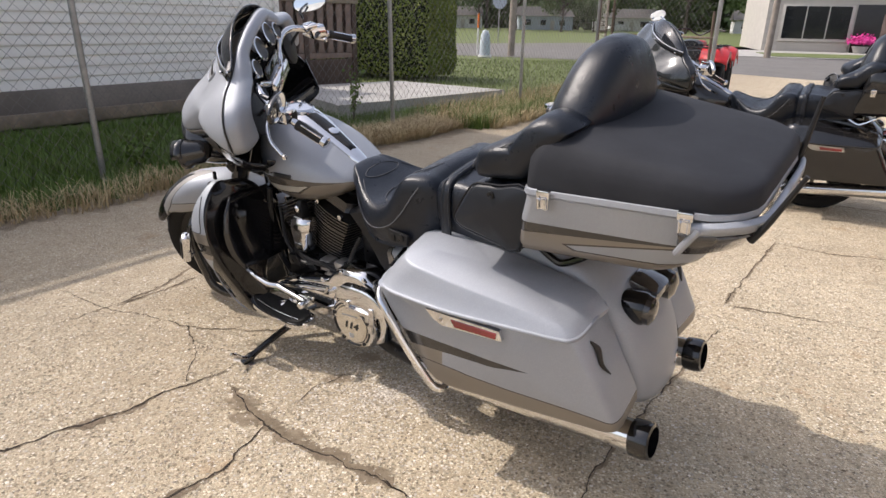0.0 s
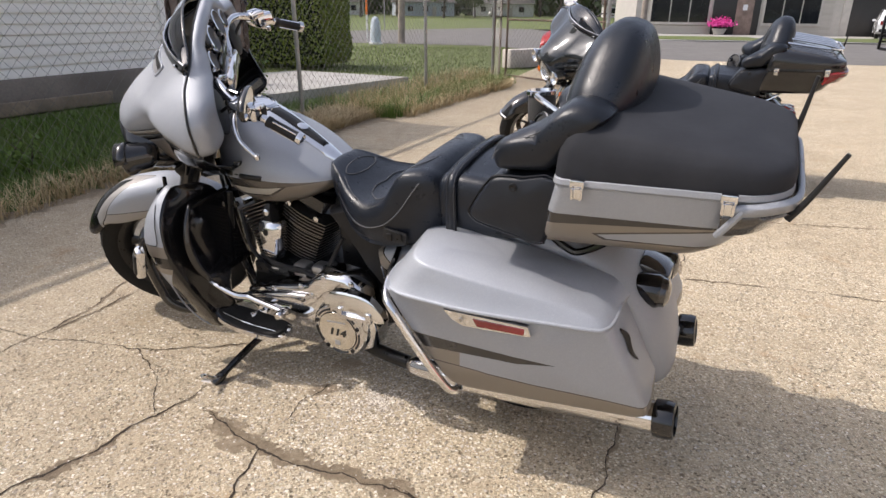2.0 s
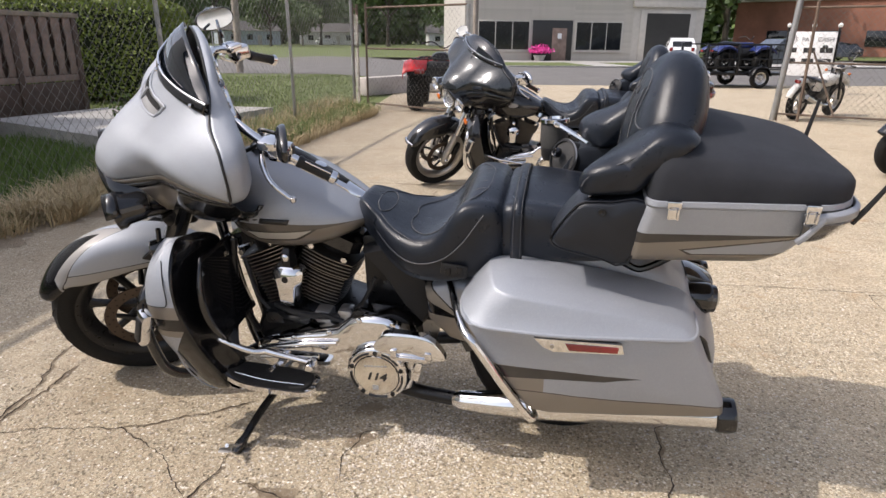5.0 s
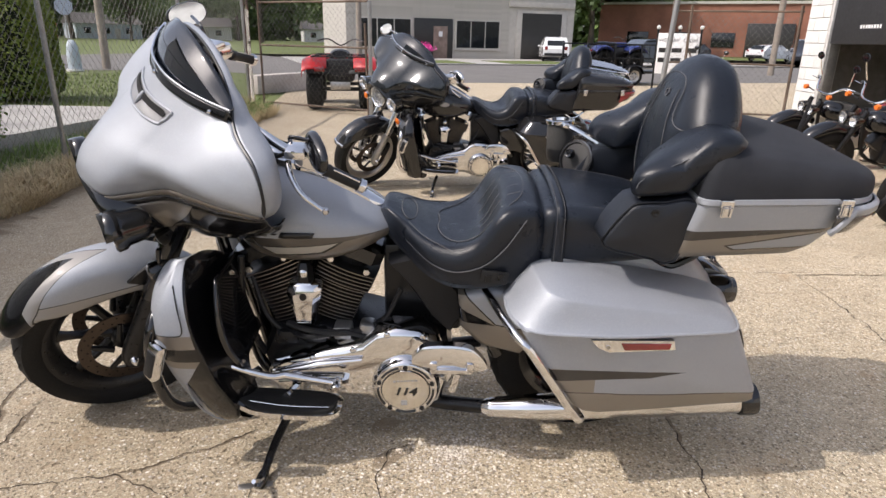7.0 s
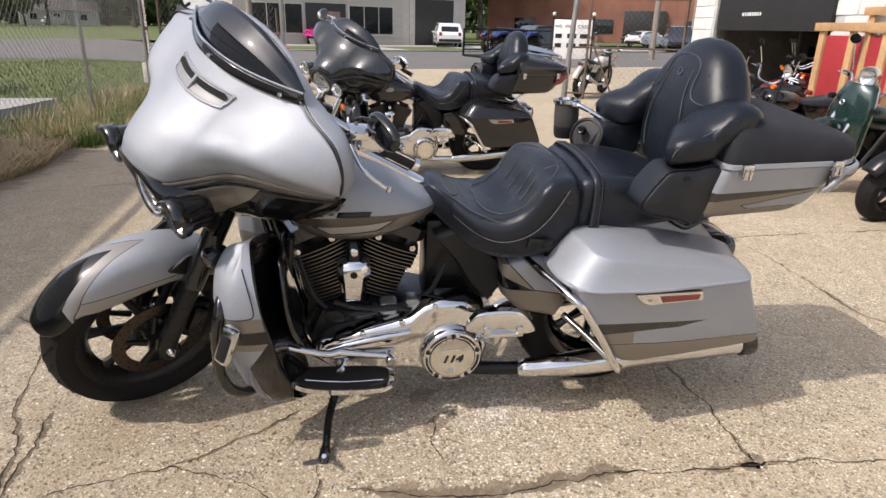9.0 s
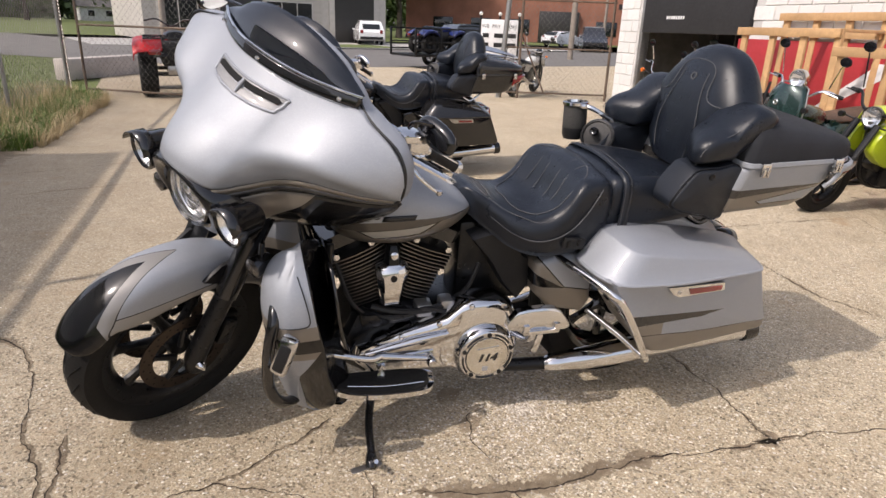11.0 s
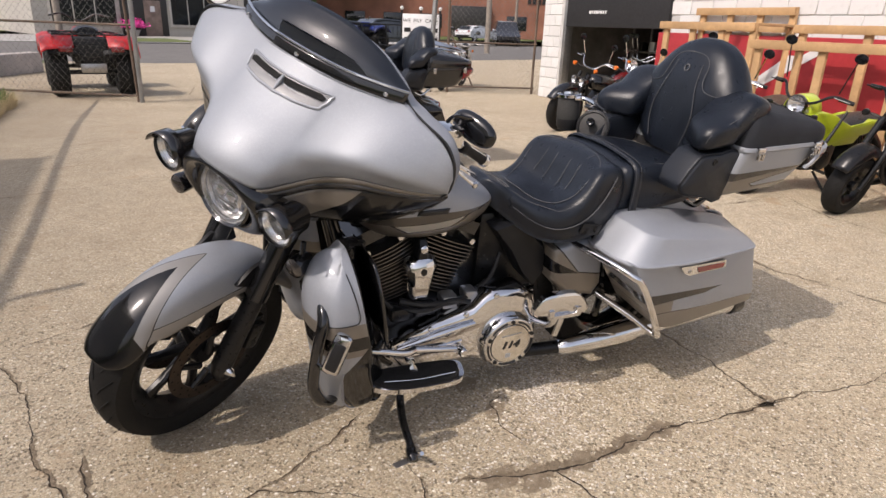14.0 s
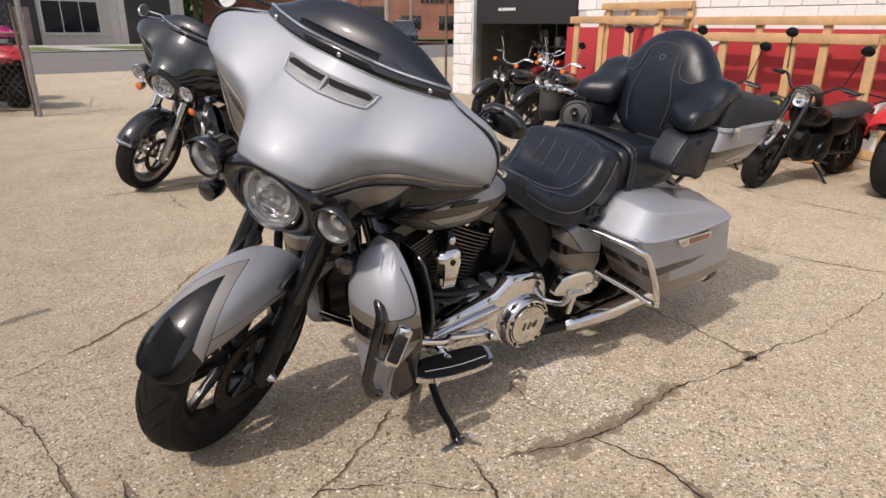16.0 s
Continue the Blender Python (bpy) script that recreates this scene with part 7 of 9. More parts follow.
            pr = [(xi, yb), (xi + min(0.10, 0.35 * (xf - xi)), min(yb, yi) - 0.004), (xf - 0.05, yi - 0.006), (xf - 0.012, yi + 0.018), (xf, yi + 0.38 * (yo - yi)), (xf - 0.016, yi + 0.72 * (yo - yi)), (xf - 0.045, yo - 0.012), ((xf + xb) / 2 - 0.008, yo + 0.002), (xb + 0.012, yo), (xb - 0.004, yo - 0.006), (xb - 0.010, yo - 0.03), (xi + 0.02, (yo + yb) / 2), (xi + 0.002, yb + 0.03)]
            rings.append([(x, y * s, z) for x, y in pr])
        shield2 = part("leg_shield", surface(rings, True, True, True, ku=4, kv=3), P("lower"), bike, "silver and black leg shield" if own else "black leg shield")
        inner = [[(xb_ - 0.045 + 0.03 * abs(y - 0.27), y * s, z) for y in (0.10, 0.16, 0.22, 0.28, y1)] for z, xb_, y1 in ((0.43, 1.135, 0.33), (0.50, 1.155, 0.36), (0.58, 1.168, 0.365), (0.66, 1.176, 0.34), (0.715, 1.185, 0.30))]
        part("shield_back", surface(inner, False, ku=3, kv=3), "black_gloss", shield2, "glossy black inner panel", thick=0.010)
        part("shield_edge", tube([(1.245, 0.371 * s, 0.40), (1.248, 0.345 * s, 0.32), (1.232, 0.322 * s, 0.255), (1.20, 0.300 * s, 0.205), (1.165, 0.275 * s, 0.186), (1.13, 0.25 * s, 0.20)], 0.0032, 6, 6), P("silver"), shield2)
        part("shield_screw", lathe([(0.007, 0), (0.007, 0.004), (0, 0.006)], (1.165, 0.318 * s, 0.262), (-0.2, s, 0), 10), "chrome", shield2)
        if own:
            part("panel_line", tube([(1.238, 0.354 * s, 0.722), (1.222, 0.389 * s, 0.668), (1.211, 0.406 * s, 0.615), (1.214, 0.4085 * s, 0.596), (1.226, 0.4085 * s, 0.589), (1.262, 0.4065 * s, 0.587), (1.300, 0.393 * s, 0.586)], 0.0018, 6, 6), "ink", shield2)
        # engine guard with highway peg
        guard = part("engine_guard", tube([(1.20, 0.20 * s, 0.615), (1.265, 0.295 * s, 0.636), (1.297, 0.345 * s, 0.632), (1.308, 0.384 * s, 0.595), (1.322, 0.388 * s, 0.53), (1.329, 0.378 * s, 0.461), (1.331, 0.359 * s, 0.365), (1.306, 0.350 * s, 0.300), (1.26, 0.30 * s, 0.255), (1.18, 0.18 * s, 0.24), (1.12, 0.09 * s, 0.24)], 0.0175, 12, 6), "black_gloss" if own else "chrome", bike, "engine guard bar")
        fr = frame_of((1.284, 0.442 * s, 0.530), (-0.36, 0.04, 1), (0.55, 0.83 * s, 0.05))
        pad_ = part("highway_peg", box((0, 0, 0), (0.125, 0.034, 0.050), 0.012, None), "chrome", bike, "chrome highway peg with rubber pad", fr)
        part("peg_rubber", box((-0.004, 0.011, 0.0), (0.09, 0.022, 0.034), 0.007), "plastic", pad_)
        part("peg_mount", tube([(1.330, 0.372 * s, 0.474), (1.322, 0.405 * s, 0.470), (1.306, 0.436 * s, 0.472)], [0.007, 0.007, 0.009], 8, 3), "chrome", guard)
        # rider board
        o = [(1.130, 0.245), (1.152, 0.268), (1.144, 0.296), (1.09, 0.326), (1.0, 0.338), (0.86, 0.334), (0.812, 0.316), (0.800, 0.282), (0.808, 0.250), (0.9, 0.240)]
        o = cr(o, 3, True)[:, :2]
        zf = lambda x, y: 0.268 + 0.06 * (x - 0.95) - 0.22 * (y - 0.27)
        board = part("rider_board", surface([[(x, y * s, zf(x, y) + dz) for x, y in o] for dz in (-0.016, 0.002)], True, True, True), "chrome", bike, "chrome rider footboard with black rubber")
        c0 = np.array((0.97, 0.288))
        part("board_rubber", surface([[(*(c0 + (q - c0) * k * np.array((1, s)) * np.array((1, 1)) if s > 0 else (c0 + (q - c0) * k) * np.array((1, -1))), zf(*(c0 + (q - c0) * k)) + dz) for q in o] for k, dz in ((0.90, 0.0), (0.88, 0.010), (0.84, 0.012))], True, False, True), "rubber", board)
        part("board_inlay", tube([(1.09, 0.302 * s, zf(1.09, 0.302) + 0.011), (0.97, 0.312 * s, zf(0.97, 0.312) + 0.011), (0.84, 0.306 * s, zf(0.84, 0.306) + 0.011)], 0.0025, 6, 4), "chrome", board)
        part("board_bracket", tube([(0.98, 0.28 * s, 0.275), (0.96, 0.20 * s, 0.265), (0.95, 0.12 * s, 0.26)], 0.016, 8, 4), "chrome", board)
        # shifter and pedal
    part("shift_lever", tube([(1.165, 0.29, 0.412), (1.10, 0.295, 0.395), (1.02, 0.29, 0.368), (0.98, 0.27, 0.36)], [0.009, 0.010, 0.012, 0.014], 10, 5), "chrome", bike, "chrome heel-toe shift lever")
    part("shift_peg", lathe([(0.014, 0), (0.016, 0.006), (0.016, 0.045), (0.012, 0.05), (0, 0.05)], (1.17, 0.29, 0.412), (0, 1, 0), 16), "chrome", bike)
    part("shift_lever", tube([(0.98, 0.27, 0.36), (0.90, 0.27, 0.345), (0.82, 0.275, 0.335)], [0.014, 0.011, 0.010], 10, 5), "chrome", bike)
    part("shift_peg", lathe([(0.014, 0), (0.016, 0.006), (0.016, 0.04), (0.012, 0.045), (0, 0.045)], (0.815, 0.265, 0.335), (0, 1, 0), 16), "chrome", bike)
    part("shift_rod", tube([(1.0, 0.27, 0.34), (0.80, 0.25, 0.345)], 0.008, 8, 1), "chrome", bike)
    # side stand
    leg = part("side_stand", tube([(0.985, 0.17, 0.165), (1.02, 0.30, 0.122), (1.030, 0.40, 0.098), (1.034, 0.425, 0.090), (1.038, 0.450, 0.082), (1.040, 0.465, 0.076)], [0.015, 0.014, 0.013, 0.018, 0.019, 0.014], 12, 5), "black_gloss", bike, "black side stand with steel foot")
    part("stand_tab", tube([(1.030, 0.440, 0.094), (1.031, 0.468, 0.112), (1.033, 0.492, 0.136), (1.034, 0.508, 0.150)], [0.008, 0.007, 0.008, 0.007], 8, 4), "chrome", leg)
    part("stand_foot", box((1.052, 0.455, 0.068), (0.105, 0.034, 0.012), 0.004, pose(0, 0, 0, -7, -2, 12)), "steel", leg)
    return bike


BIKE = pose(0.3171, 1.9638, -0.0148, 0, 0, 143.83) @ pose(0, 0, 0, -7.235, 0, 0)
touring_motorcycle("touring_motorcycle", "silver and taupe touring motorcycle on its stand, black leather seats", BIKE, 34.28, True)
BIKE2 = pose(2.90, 4.80, -0.014, 0, 0, 147.0) @ pose(0, 0, 0, -7.5, 0, 0)
touring_motorcycle("touring_motorcycle", "black touring motorcycle with chrome trim and spoked wheel", BIKE2, 38.0, False)

# ---- white brick garage ----
def piece_material(name, a, b, rough=0.8, bump=0.3, worn=(0.5, 0.48, 0.45)):
    n = Nodes(name)
    info = n.nt.nodes.new("ShaderNodeObjectInfo")
    tone = n.mix(info.outputs["Random"], a, b)
    tone = n.mix(n.ramp(n.noise(7.0, 6, 0.7), 0.52, 0.75, 0, 0.6), tone, worn)
    n.set(Base_Color=tone, Roughness=rough)
    n.bump(n.noise(60.0, 4), bump, 0.004)
    return n.mat


M["white_brick"] = piece_material("white_painted_block", (0.62, 0.61, 0.59), (0.70, 0.69, 0.67))
M["mortar"] = simple("white_mortar", (0.55, 0.54, 0.52), 0.9, 0, 40, 0.2, 0.3)
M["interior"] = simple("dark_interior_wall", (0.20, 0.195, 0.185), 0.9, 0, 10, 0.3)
M["red_banner"] = simple("red_banner", (0.38, 0.028, 0.034), 0.55, 0, 20, 0.15, 0.1, 1.5)
M["white_banner"] = simple("white_banner", (0.72, 0.72, 0.72), 0.55, 0, 20, 0.1, 0.05)
M["pine"] = simple("raw_pine_timber", (0.50, 0.31, 0.15), 0.8, 0, 22, 0.25, 0.2, 2.5)
M["door_white"] = simple("white_door_metal", (0.62, 0.62, 0.62), 0.5, 0, 20, 0.15)
M["dark_sign"] = simple("dark_awning", (0.018, 0.018, 0.020), 0.7, 0, 20, 0.2)
# facade frame: x runs along the front from the far corner towards the near end, y points to the lot, z up
FAR = Vector((10.35, 6.15, 0))
FACE = frame_of(FAR, (-0.571, -0.821, 0), (-0.821, 0.571, 0))
FACE = FACE @ Matrix.Diagonal((1, 1, 1, 1))
if (FACE.to_3x3() @ Vector((0, 0, 1))).z < 0:
    FACE = frame_of(FAR, (-0.571, -0.821, 0), (0.821, -0.571, 0))
SY = 1 if (FACE.to_3x3() @ Vector((0, 1, 0))).dot(Vector((-0.821, 0.571, 0))) > 0 else -1


def fy(v):
    return v * SY


garage = tagged(new("wall_east", mesh_of("wall", box((0.36, fy(-0.13), 2.0), (0.66, 0.22, 4.0), 0.0), "mortar")), "white painted block wall of a garage", "wall", kind="structure")
garage.matrix_basis = FACE
w2 = tagged(new("wall_east_long", mesh_of("wall", box((12.2, fy(-0.13), 2.0), (17.6, 0.22, 4.0), 0.0), "mortar")), "long white painted block wall of a garage", "wall", kind="structure")
w2.matrix_basis = FACE
lintel = tagged(new("wall_lintel", mesh_of("wall", box((2.05, fy(-0.13), 3.45), (2.72, 0.22, 1.1), 0.0), "mortar")), "white lintel over the open garage door", "wall", kind="structure")
lintel.matrix_basis = FACE
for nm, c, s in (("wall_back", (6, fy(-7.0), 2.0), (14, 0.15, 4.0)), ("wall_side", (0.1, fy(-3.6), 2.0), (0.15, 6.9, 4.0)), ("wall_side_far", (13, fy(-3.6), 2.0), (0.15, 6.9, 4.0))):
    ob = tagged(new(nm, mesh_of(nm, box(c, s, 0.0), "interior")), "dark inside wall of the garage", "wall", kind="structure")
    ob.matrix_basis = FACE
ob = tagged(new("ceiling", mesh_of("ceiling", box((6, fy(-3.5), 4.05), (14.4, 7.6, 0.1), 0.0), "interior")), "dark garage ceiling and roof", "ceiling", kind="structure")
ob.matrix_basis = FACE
blk = mesh_of("block", box((0, 0, 0), (0.385, 0.030, 0.187), 0.006, None, None, 1), "white_brick")
half = mesh_of("block", box((0, 0, 0), (0.19, 0.030, 0.187), 0.006, None, None, 1), "white_brick")
for r in range(13):
    z = 0.1 + 0.197 * r
    for i in range(2):
        ob = new("block", blk if (r + i) % 2 else half)
        x = (0.145 if i == 0 else 0.44) if r % 2 == 0 else (0.2425 if i == 0 else 0.538)
        ob.parent, ob.matrix_basis = garage, Matrix.Translation((x if ((r + i) % 2) else x - 0.0, fy(-0.018), z))
for r in range(13):
    z = 0.1 + 0.197 * r
    for i in range(19):
        ob = new("block", blk)
        ob.parent, ob.matrix_basis = w2, Matrix.Translation((3.62 + 0.395 * i + (0.197 if r % 2 else 0), fy(-0.018), z))
tr = tagged(new("door_frame", mesh_of("door_frame", box((0.73, fy(-0.10), 1.45), (0.09, 0.16, 2.9), 0.01), "galv")), "grey metal garage door track", "door frame", kind="structure")
tr.matrix_basis = FACE
awn = solo("awning", box((2.15, fy(0.0), 2.2), (2.6, 0.10, 1.66), 0.02), "dark_sign", "black sign board hanging over the garage door", "sign", FACE)
bm = bmesh.new()
for k, wd in enumerate((0.07, 0.05, 0.06, 0.08, 0.05, 0.07, 0.06, 0.05)):
    box((1.55 + 0.06 * k, fy(0.055), 1.62), (wd * 0.6, 0.006, 0.05), 0, None, bm)
part("sign_bars", bm, "white_banner", awn)
# shelves and clutter inside
for i, (x, z) in enumerate(((1.2, 0.55), (2.2, 0.55), (1.7, 1.15), (2.8, 1.15))):
    sh = thing("storage_rack", "dark metal storage rack with hanging gear", "shelf", FACE @ Matrix.Translation((x, fy(-1.7 - 0.7 * (i % 2)), 0)))
    for dx in (-0.4, 0.4):
        part("upright", box((dx, 0, 1.0), (0.04, 0.04, 2.0), 0.004), "galv", sh)
    for zz in (0.4, 0.95, 1.5, 1.98):
        part("shelf", box((0, 0, zz), (0.85, 0.4, 0.03), 0.004), "interior", sh)
    rr = random.Random(i)
    for k in range(9):
        part("boxed_item", box((rr.uniform(-0.35, 0.35), rr.uniform(-0.1, 0.1), rr.choice((0.5, 1.05, 1.6))), (rr.uniform(0.06, 0.16), 0.12, rr.uniform(0.08, 0.22)), 0.01), rr.choice(("white_banner", "plastic", "steel", "red_banner", "black_satin")), sh)
# long red and white banner on the wall
ban = thing("banner", "red banner with white diagonal bars on the wall", "banner", FACE)
part("cloth", box((7.4, fy(0.05), 0.80), (8.2, 0.02, 1.05), 0.004), "red_banner", ban)
for x0, k in ((4.75, 0.0), (5.05, 0.2), (7.9, 0.0), (8.2, 0.2)):
    part("bar", plate([(x0, 0.45 + k), (x0 + 0.16, 0.45 + k), (x0 + 1.05, 1.1 + k * 0.4), (x0 + 0.85, 1.1 + k * 0.4)], 0.006, Matrix(((1, 0, 0, 0), (0, 0, fy(1), fy(0.062)), (0, 1, 0, 0), (0, 0, 0, 1)))), "white_banner", ban)


def crate(x, y, w, hb, hf, d):
    """An open timber shipping frame, hb high at the wall and hf high in front."""
    c = thing("timber_crate", "open raw pine shipping crate frame by the wall", "crate", FACE @ Matrix.Translation((x, fy(y), 0)), "shipping crates")
    for yy, h in ((0, hb), (d, hf)):
        for i in range(4):
            part("post", box((0.05 + i * w / 3, fy(yy), h / 2), (0.09, 0.04, h), 0.004), "pine", c)
        for zz in (0.06, h - 0.05):
            part("rail", box((w / 2 + 0.02, fy(yy + 0.038), zz), (w + 0.14, 0.035, 0.095), 0.004), "pine", c)
    part("rail", box((w / 2, fy(0.038), hf - 0.06), (w + 0.1, 0.035, 0.09), 0.004), "pine", c)
    for i in range(3):
        part("cross_rail", box((0.05 + i * w / 2, fy(d / 2), hf - 0.02), (0.09, d, 0.035), 0.004), "pine", c)


crate(4.08, 0.05, 1.42, 1.67, 1.47, 0.66)
crate(5.93, 0.40, 2.3, 1.46, 1.28, 0.70)
crate(8.6, 0.40, 2.3, 1.46, 1.28, 0.70)


# ---- small motorcycles ----
def small_bike(name, label, m, o):
    """A small motorcycle. o: colours and sizes."""
    b = thing(name, label, "motorcycle", m)
    wb, R, w = o.get("wb", 1.2), o.get("R", 0.26), o.get("w", 0.12)
    S = Matrix.Translation((wb, 0, 0)) @ Matrix.Rotation(radians(o.get("steer", 15)), 4, Vector((-0.42, 0, 0.9))) @ Matrix.Translation((-wb, 0, 0))
    col, dark = o["paint"], o.get("dark", "black_satin")
    for nm, c, mm in (("front_wheel", (wb, 0, R), S), ("rear_wheel", (0, 0, R), None)):
        wheel(b, nm, c, R, R * 0.62, w, mm, o.get("rim", "black_satin"), 5)
    for s in (1, -1):
        leg = part("fork_leg", tube([(wb, 0.085 * s, R), (wb - 0.22, 0.085 * s, R + 0.5)], [0.022, 0.026], 10, 1), o.get("fork", "black_satin"), b, m=S)
        part("rear_shock", tube([(0.02, 0.11 * s, R + 0.03), (0.18, 0.11 * s, R + 0.36)], [0.024, 0.018], 10, 1), o.get("fork", "black_satin"), b)
        sig = part("turn_signal", lathe([(0.0, -0.03), (0.02, -0.02), (0.028, 0.0), (0.024, 0.025), (0, 0.03)], (wb - 0.2, 0.21 * s, R + o.get("sz", 0.50)), (1, 0, 0), 12), o.get("signal", "orange_lens"), b, "orange turn signal", S)
        part("signal_stem", tube([(wb - 0.21, 0.08 * s, R + o.get("sz", 0.50) - 0.01), (wb - 0.21, 0.2 * s, R + o.get("sz", 0.50))], 0.007, 6, 1), "black_satin", sig)
        part("mirror_stem", tube([(wb - 0.36, 0.24 * s, R + 0.70), (wb - 0.33, 0.29 * s, R + o.get("mz", 0.90) - 0.04)], 0.006, 6, 1), o.get("trim", "black_satin"), b, m=S)
        part("mirror", lathe([(0, -0.018), (0.038, -0.014), (0.054, 0.0), (0.050, 0.008), (0, 0.010)], (wb - 0.33, 0.305 * s, R + o.get("mz", 0.90)), (1, 0, 0), 18, squash=0.75), "black_gloss", b, "round rear-view mirror", S)
        part("grip", tube([(wb - 0.36, 0.26 * s, R + 0.66), (wb - 0.42, 0.36 * s, R + 0.65)], 0.017, 10, 1), "plastic", b, m=S)
        part("lever", tube([(wb - 0.31, 0.24 * s, R + 0.67), (wb - 0.34, 0.36 * s, R + 0.66)], 0.006, 6, 1), o.get("trim", "black_satin"), b, m=S)
    part("handlebar", tube([(wb - 0.42, 0.36, R + 0.65), (wb - 0.34, 0.22, R + 0.67), (wb - 0.26, 0.10, R + 0.58), (wb - 0.26, -0.10, R + 0.58), (wb - 0.34, -0.22, R + 0.67), (wb - 0.42, -0.36, R + 0.65)], 0.012, 8, 4), o.get("trim", "black_satin"), b, m=S)
    st = [(30, R + 0.055, 0.8), (55, R + 0.02, 1.0), (90, R + 0.01, 1.0), (130, R + 0.02, 0.95)]
    part("front_fender", arc_fender((wb, 0, R), st, w * 0.6, R + o.get("fend", 0.09)), o.get("fender", col), b, m=S, thick=0.003)
    n_l = o.get("lamps", 1)
    for k in range(n_l):
        y = 0 if n_l == 1 else (0.075 if k else -0.075)
        r = 0.085 if n_l == 1 else 0.06
        c, d = (wb - o.get("lx", 0.12), y, R + o.get("lz", 0.48)), (1, 0, -0.05)
        l = part("headlamp", lathe([(0, -0.10), (r * 0.6, -0.09), (r * 0.95, -0.04), (r, 0.0), (r * 0.98, 0.012), (r * 0.9, 0.010)], c, d, 24), o.get("lamp", "black_gloss"), b, m=S)
        part("reflector_bowl", lathe([(r * 0.9, 0.004), (r * 0.5, -0.03), (0, -0.04)], c, d, 20), "chrome", l)
        part("lamp_lens", lathe([(r * 0.9, 0.008), (r * 0.5, 0.018), (0, 0.02)], c, d, 20), "lens", l, thick=0.002)
    if o.get("cowl"):
        part("lamp_cowl", surface([[(x, y, R + z) for y, z in ((-0.13 * k, 0.36), (-0.14 * k, 0.48), (-0.10 * k, 0.58), (0, 0.62), (0.10 * k, 0.58), (0.14 * k, 0.48), (0.13 * k, 0.36))] for x, k in ((wb - 0.44, 0.9), (wb - 0.36, 1.0), (wb - 0.27, 0.85))], False, ku=3, kv=3), col, b, m=S, thick=0.006)
    if o.get("shroud"):
        for s in (1, -1):
            o_ = cr([(wb - 0.22, R + 0.30), (wb - 0.26, R + 0.44), (wb - 0.40, R + 0.50), (wb - 0.62, R + 0.47), (wb - 0.86, R + 0.37), (wb - 1.10, R + 0.42), (wb - 1.22, R + 0.40), (wb - 1.08, R + 0.30), (wb - 0.80, R + 0.24), (wb - 0.52, R + 0.16), (wb - 0.36, R + 0.18)], 2, True)[:, :2]
            part("side_shroud", surface(slab_rings(o_, [0.07 * s, 0.135 * s, 0.152 * s, 0.158 * s], [0.0, 0.0, 0.010, 0.035]), True, True, True), o["shroud"], b, "lime green side shroud")
    tz = R + 0.33
    rows = []
    for x, w_, h in ((wb - 0.30, 0.05, 0.05), (wb - 0.36, 0.11, 0.10), (wb - 0.5, 0.14, 0.12), (wb - 0.66, 0.11, 0.10), (wb - 0.74, 0.05, 0.05)):
        rows.append([(x, w_ * math.cos(a), tz + 0.03 + h * math.sin(a) + 0.1 * (x - wb + 0.5)) for a in np.linspace(0, 2 * math.pi, 14, endpoint=False)])
    part("fuel_tank", surface(rows, True, True, True, ku=3), col, b)
    rows = []
    for x, w_, z, h in ((wb - 0.68, 0.09, tz + 0.03, 0.03), (wb - 0.78, 0.13, tz + 0.02, 0.045), (wb - 1.0, 0.15, tz + 0.04, 0.05), (wb - 1.2, 0.14, tz + 0.07, 0.05), (wb - 1.3, 0.10, tz + 0.08, 0.035)):
        rows.append([(x, w_ * math.cos(a), z + h * math.sin(a)) for a in np.linspace(0, 2 * math.pi, 12, endpoint=False)])
    part("seat", surface(rows, True, True, True, ku=3), o.get("seat", "leather"), b)
    part("engine", box((wb * 0.47, 0, R + 0.10), (0.36, 0.24, 0.26), 0.05), o.get("engine", "black_satin"), b)
    part("engine_cover", lathe([(0.09, 0), (0.085, 0.02), (0.05, 0.03), (0, 0.03)], (wb * 0.45, 0.12, R + 0.06), (0, 1, 0), 20), o.get("cover", "alu"), b)
    part("cylinder", box((wb * 0.62, 0, R + 0.17), (0.13, 0.15, 0.16), 0.02, pose(0, 0, 0, 0, 55, 0)), "fin", b)
    for pts in ([(wb - 0.27, 0, R + 0.5), (wb - 0.36, 0, R + 0.05), (wb * 0.45, 0, R - 0.06), (0.25, 0, R + 0.02), (0.10, 0, R + 0.38)], [(wb - 0.25, 0, R + 0.45), (wb * 0.5, 0, R + 0.35), (0.0, 0, R + 0.42)]):
        part("frame_tube", tube(pts, 0.02, 8, 4), dark, b)
    for s in (1, -1):
        part("swing_arm", tube([(0, 0.09 * s, R), (0.42, 0.09 * s, R + 0.02)], 0.018, 8, 1), dark, b)
        part("side_panel", surface(slab_rings([(0.55, R + 0.36), (0.25, R + 0.38), (0.10, R + 0.34), (0.2, R + 0.2), (0.45, R + 0.18)], [0.06 * s, 0.115 * s, 0.125 * s], [0, 0, 0.02]), True, True, True), o.get("panel", col), b)
        part("foot_peg", tube([(wb * 0.5, 0.12 * s, R - 0.02), (wb * 0.5, 0.24 * s, R - 0.02)], 0.013, 8, 1), "plastic", b)
    part("exhaust", tube([(wb * 0.65, -0.08, R + 0.12), (wb * 0.66, -0.13, R - 0.06), (wb * 0.4, -0.15, R - 0.04), (-0.1, -0.17, R + 0.12)], [0.018, 0.02, 0.035, 0.045], 10, 5), o.get("pipe", "chrome"), b)
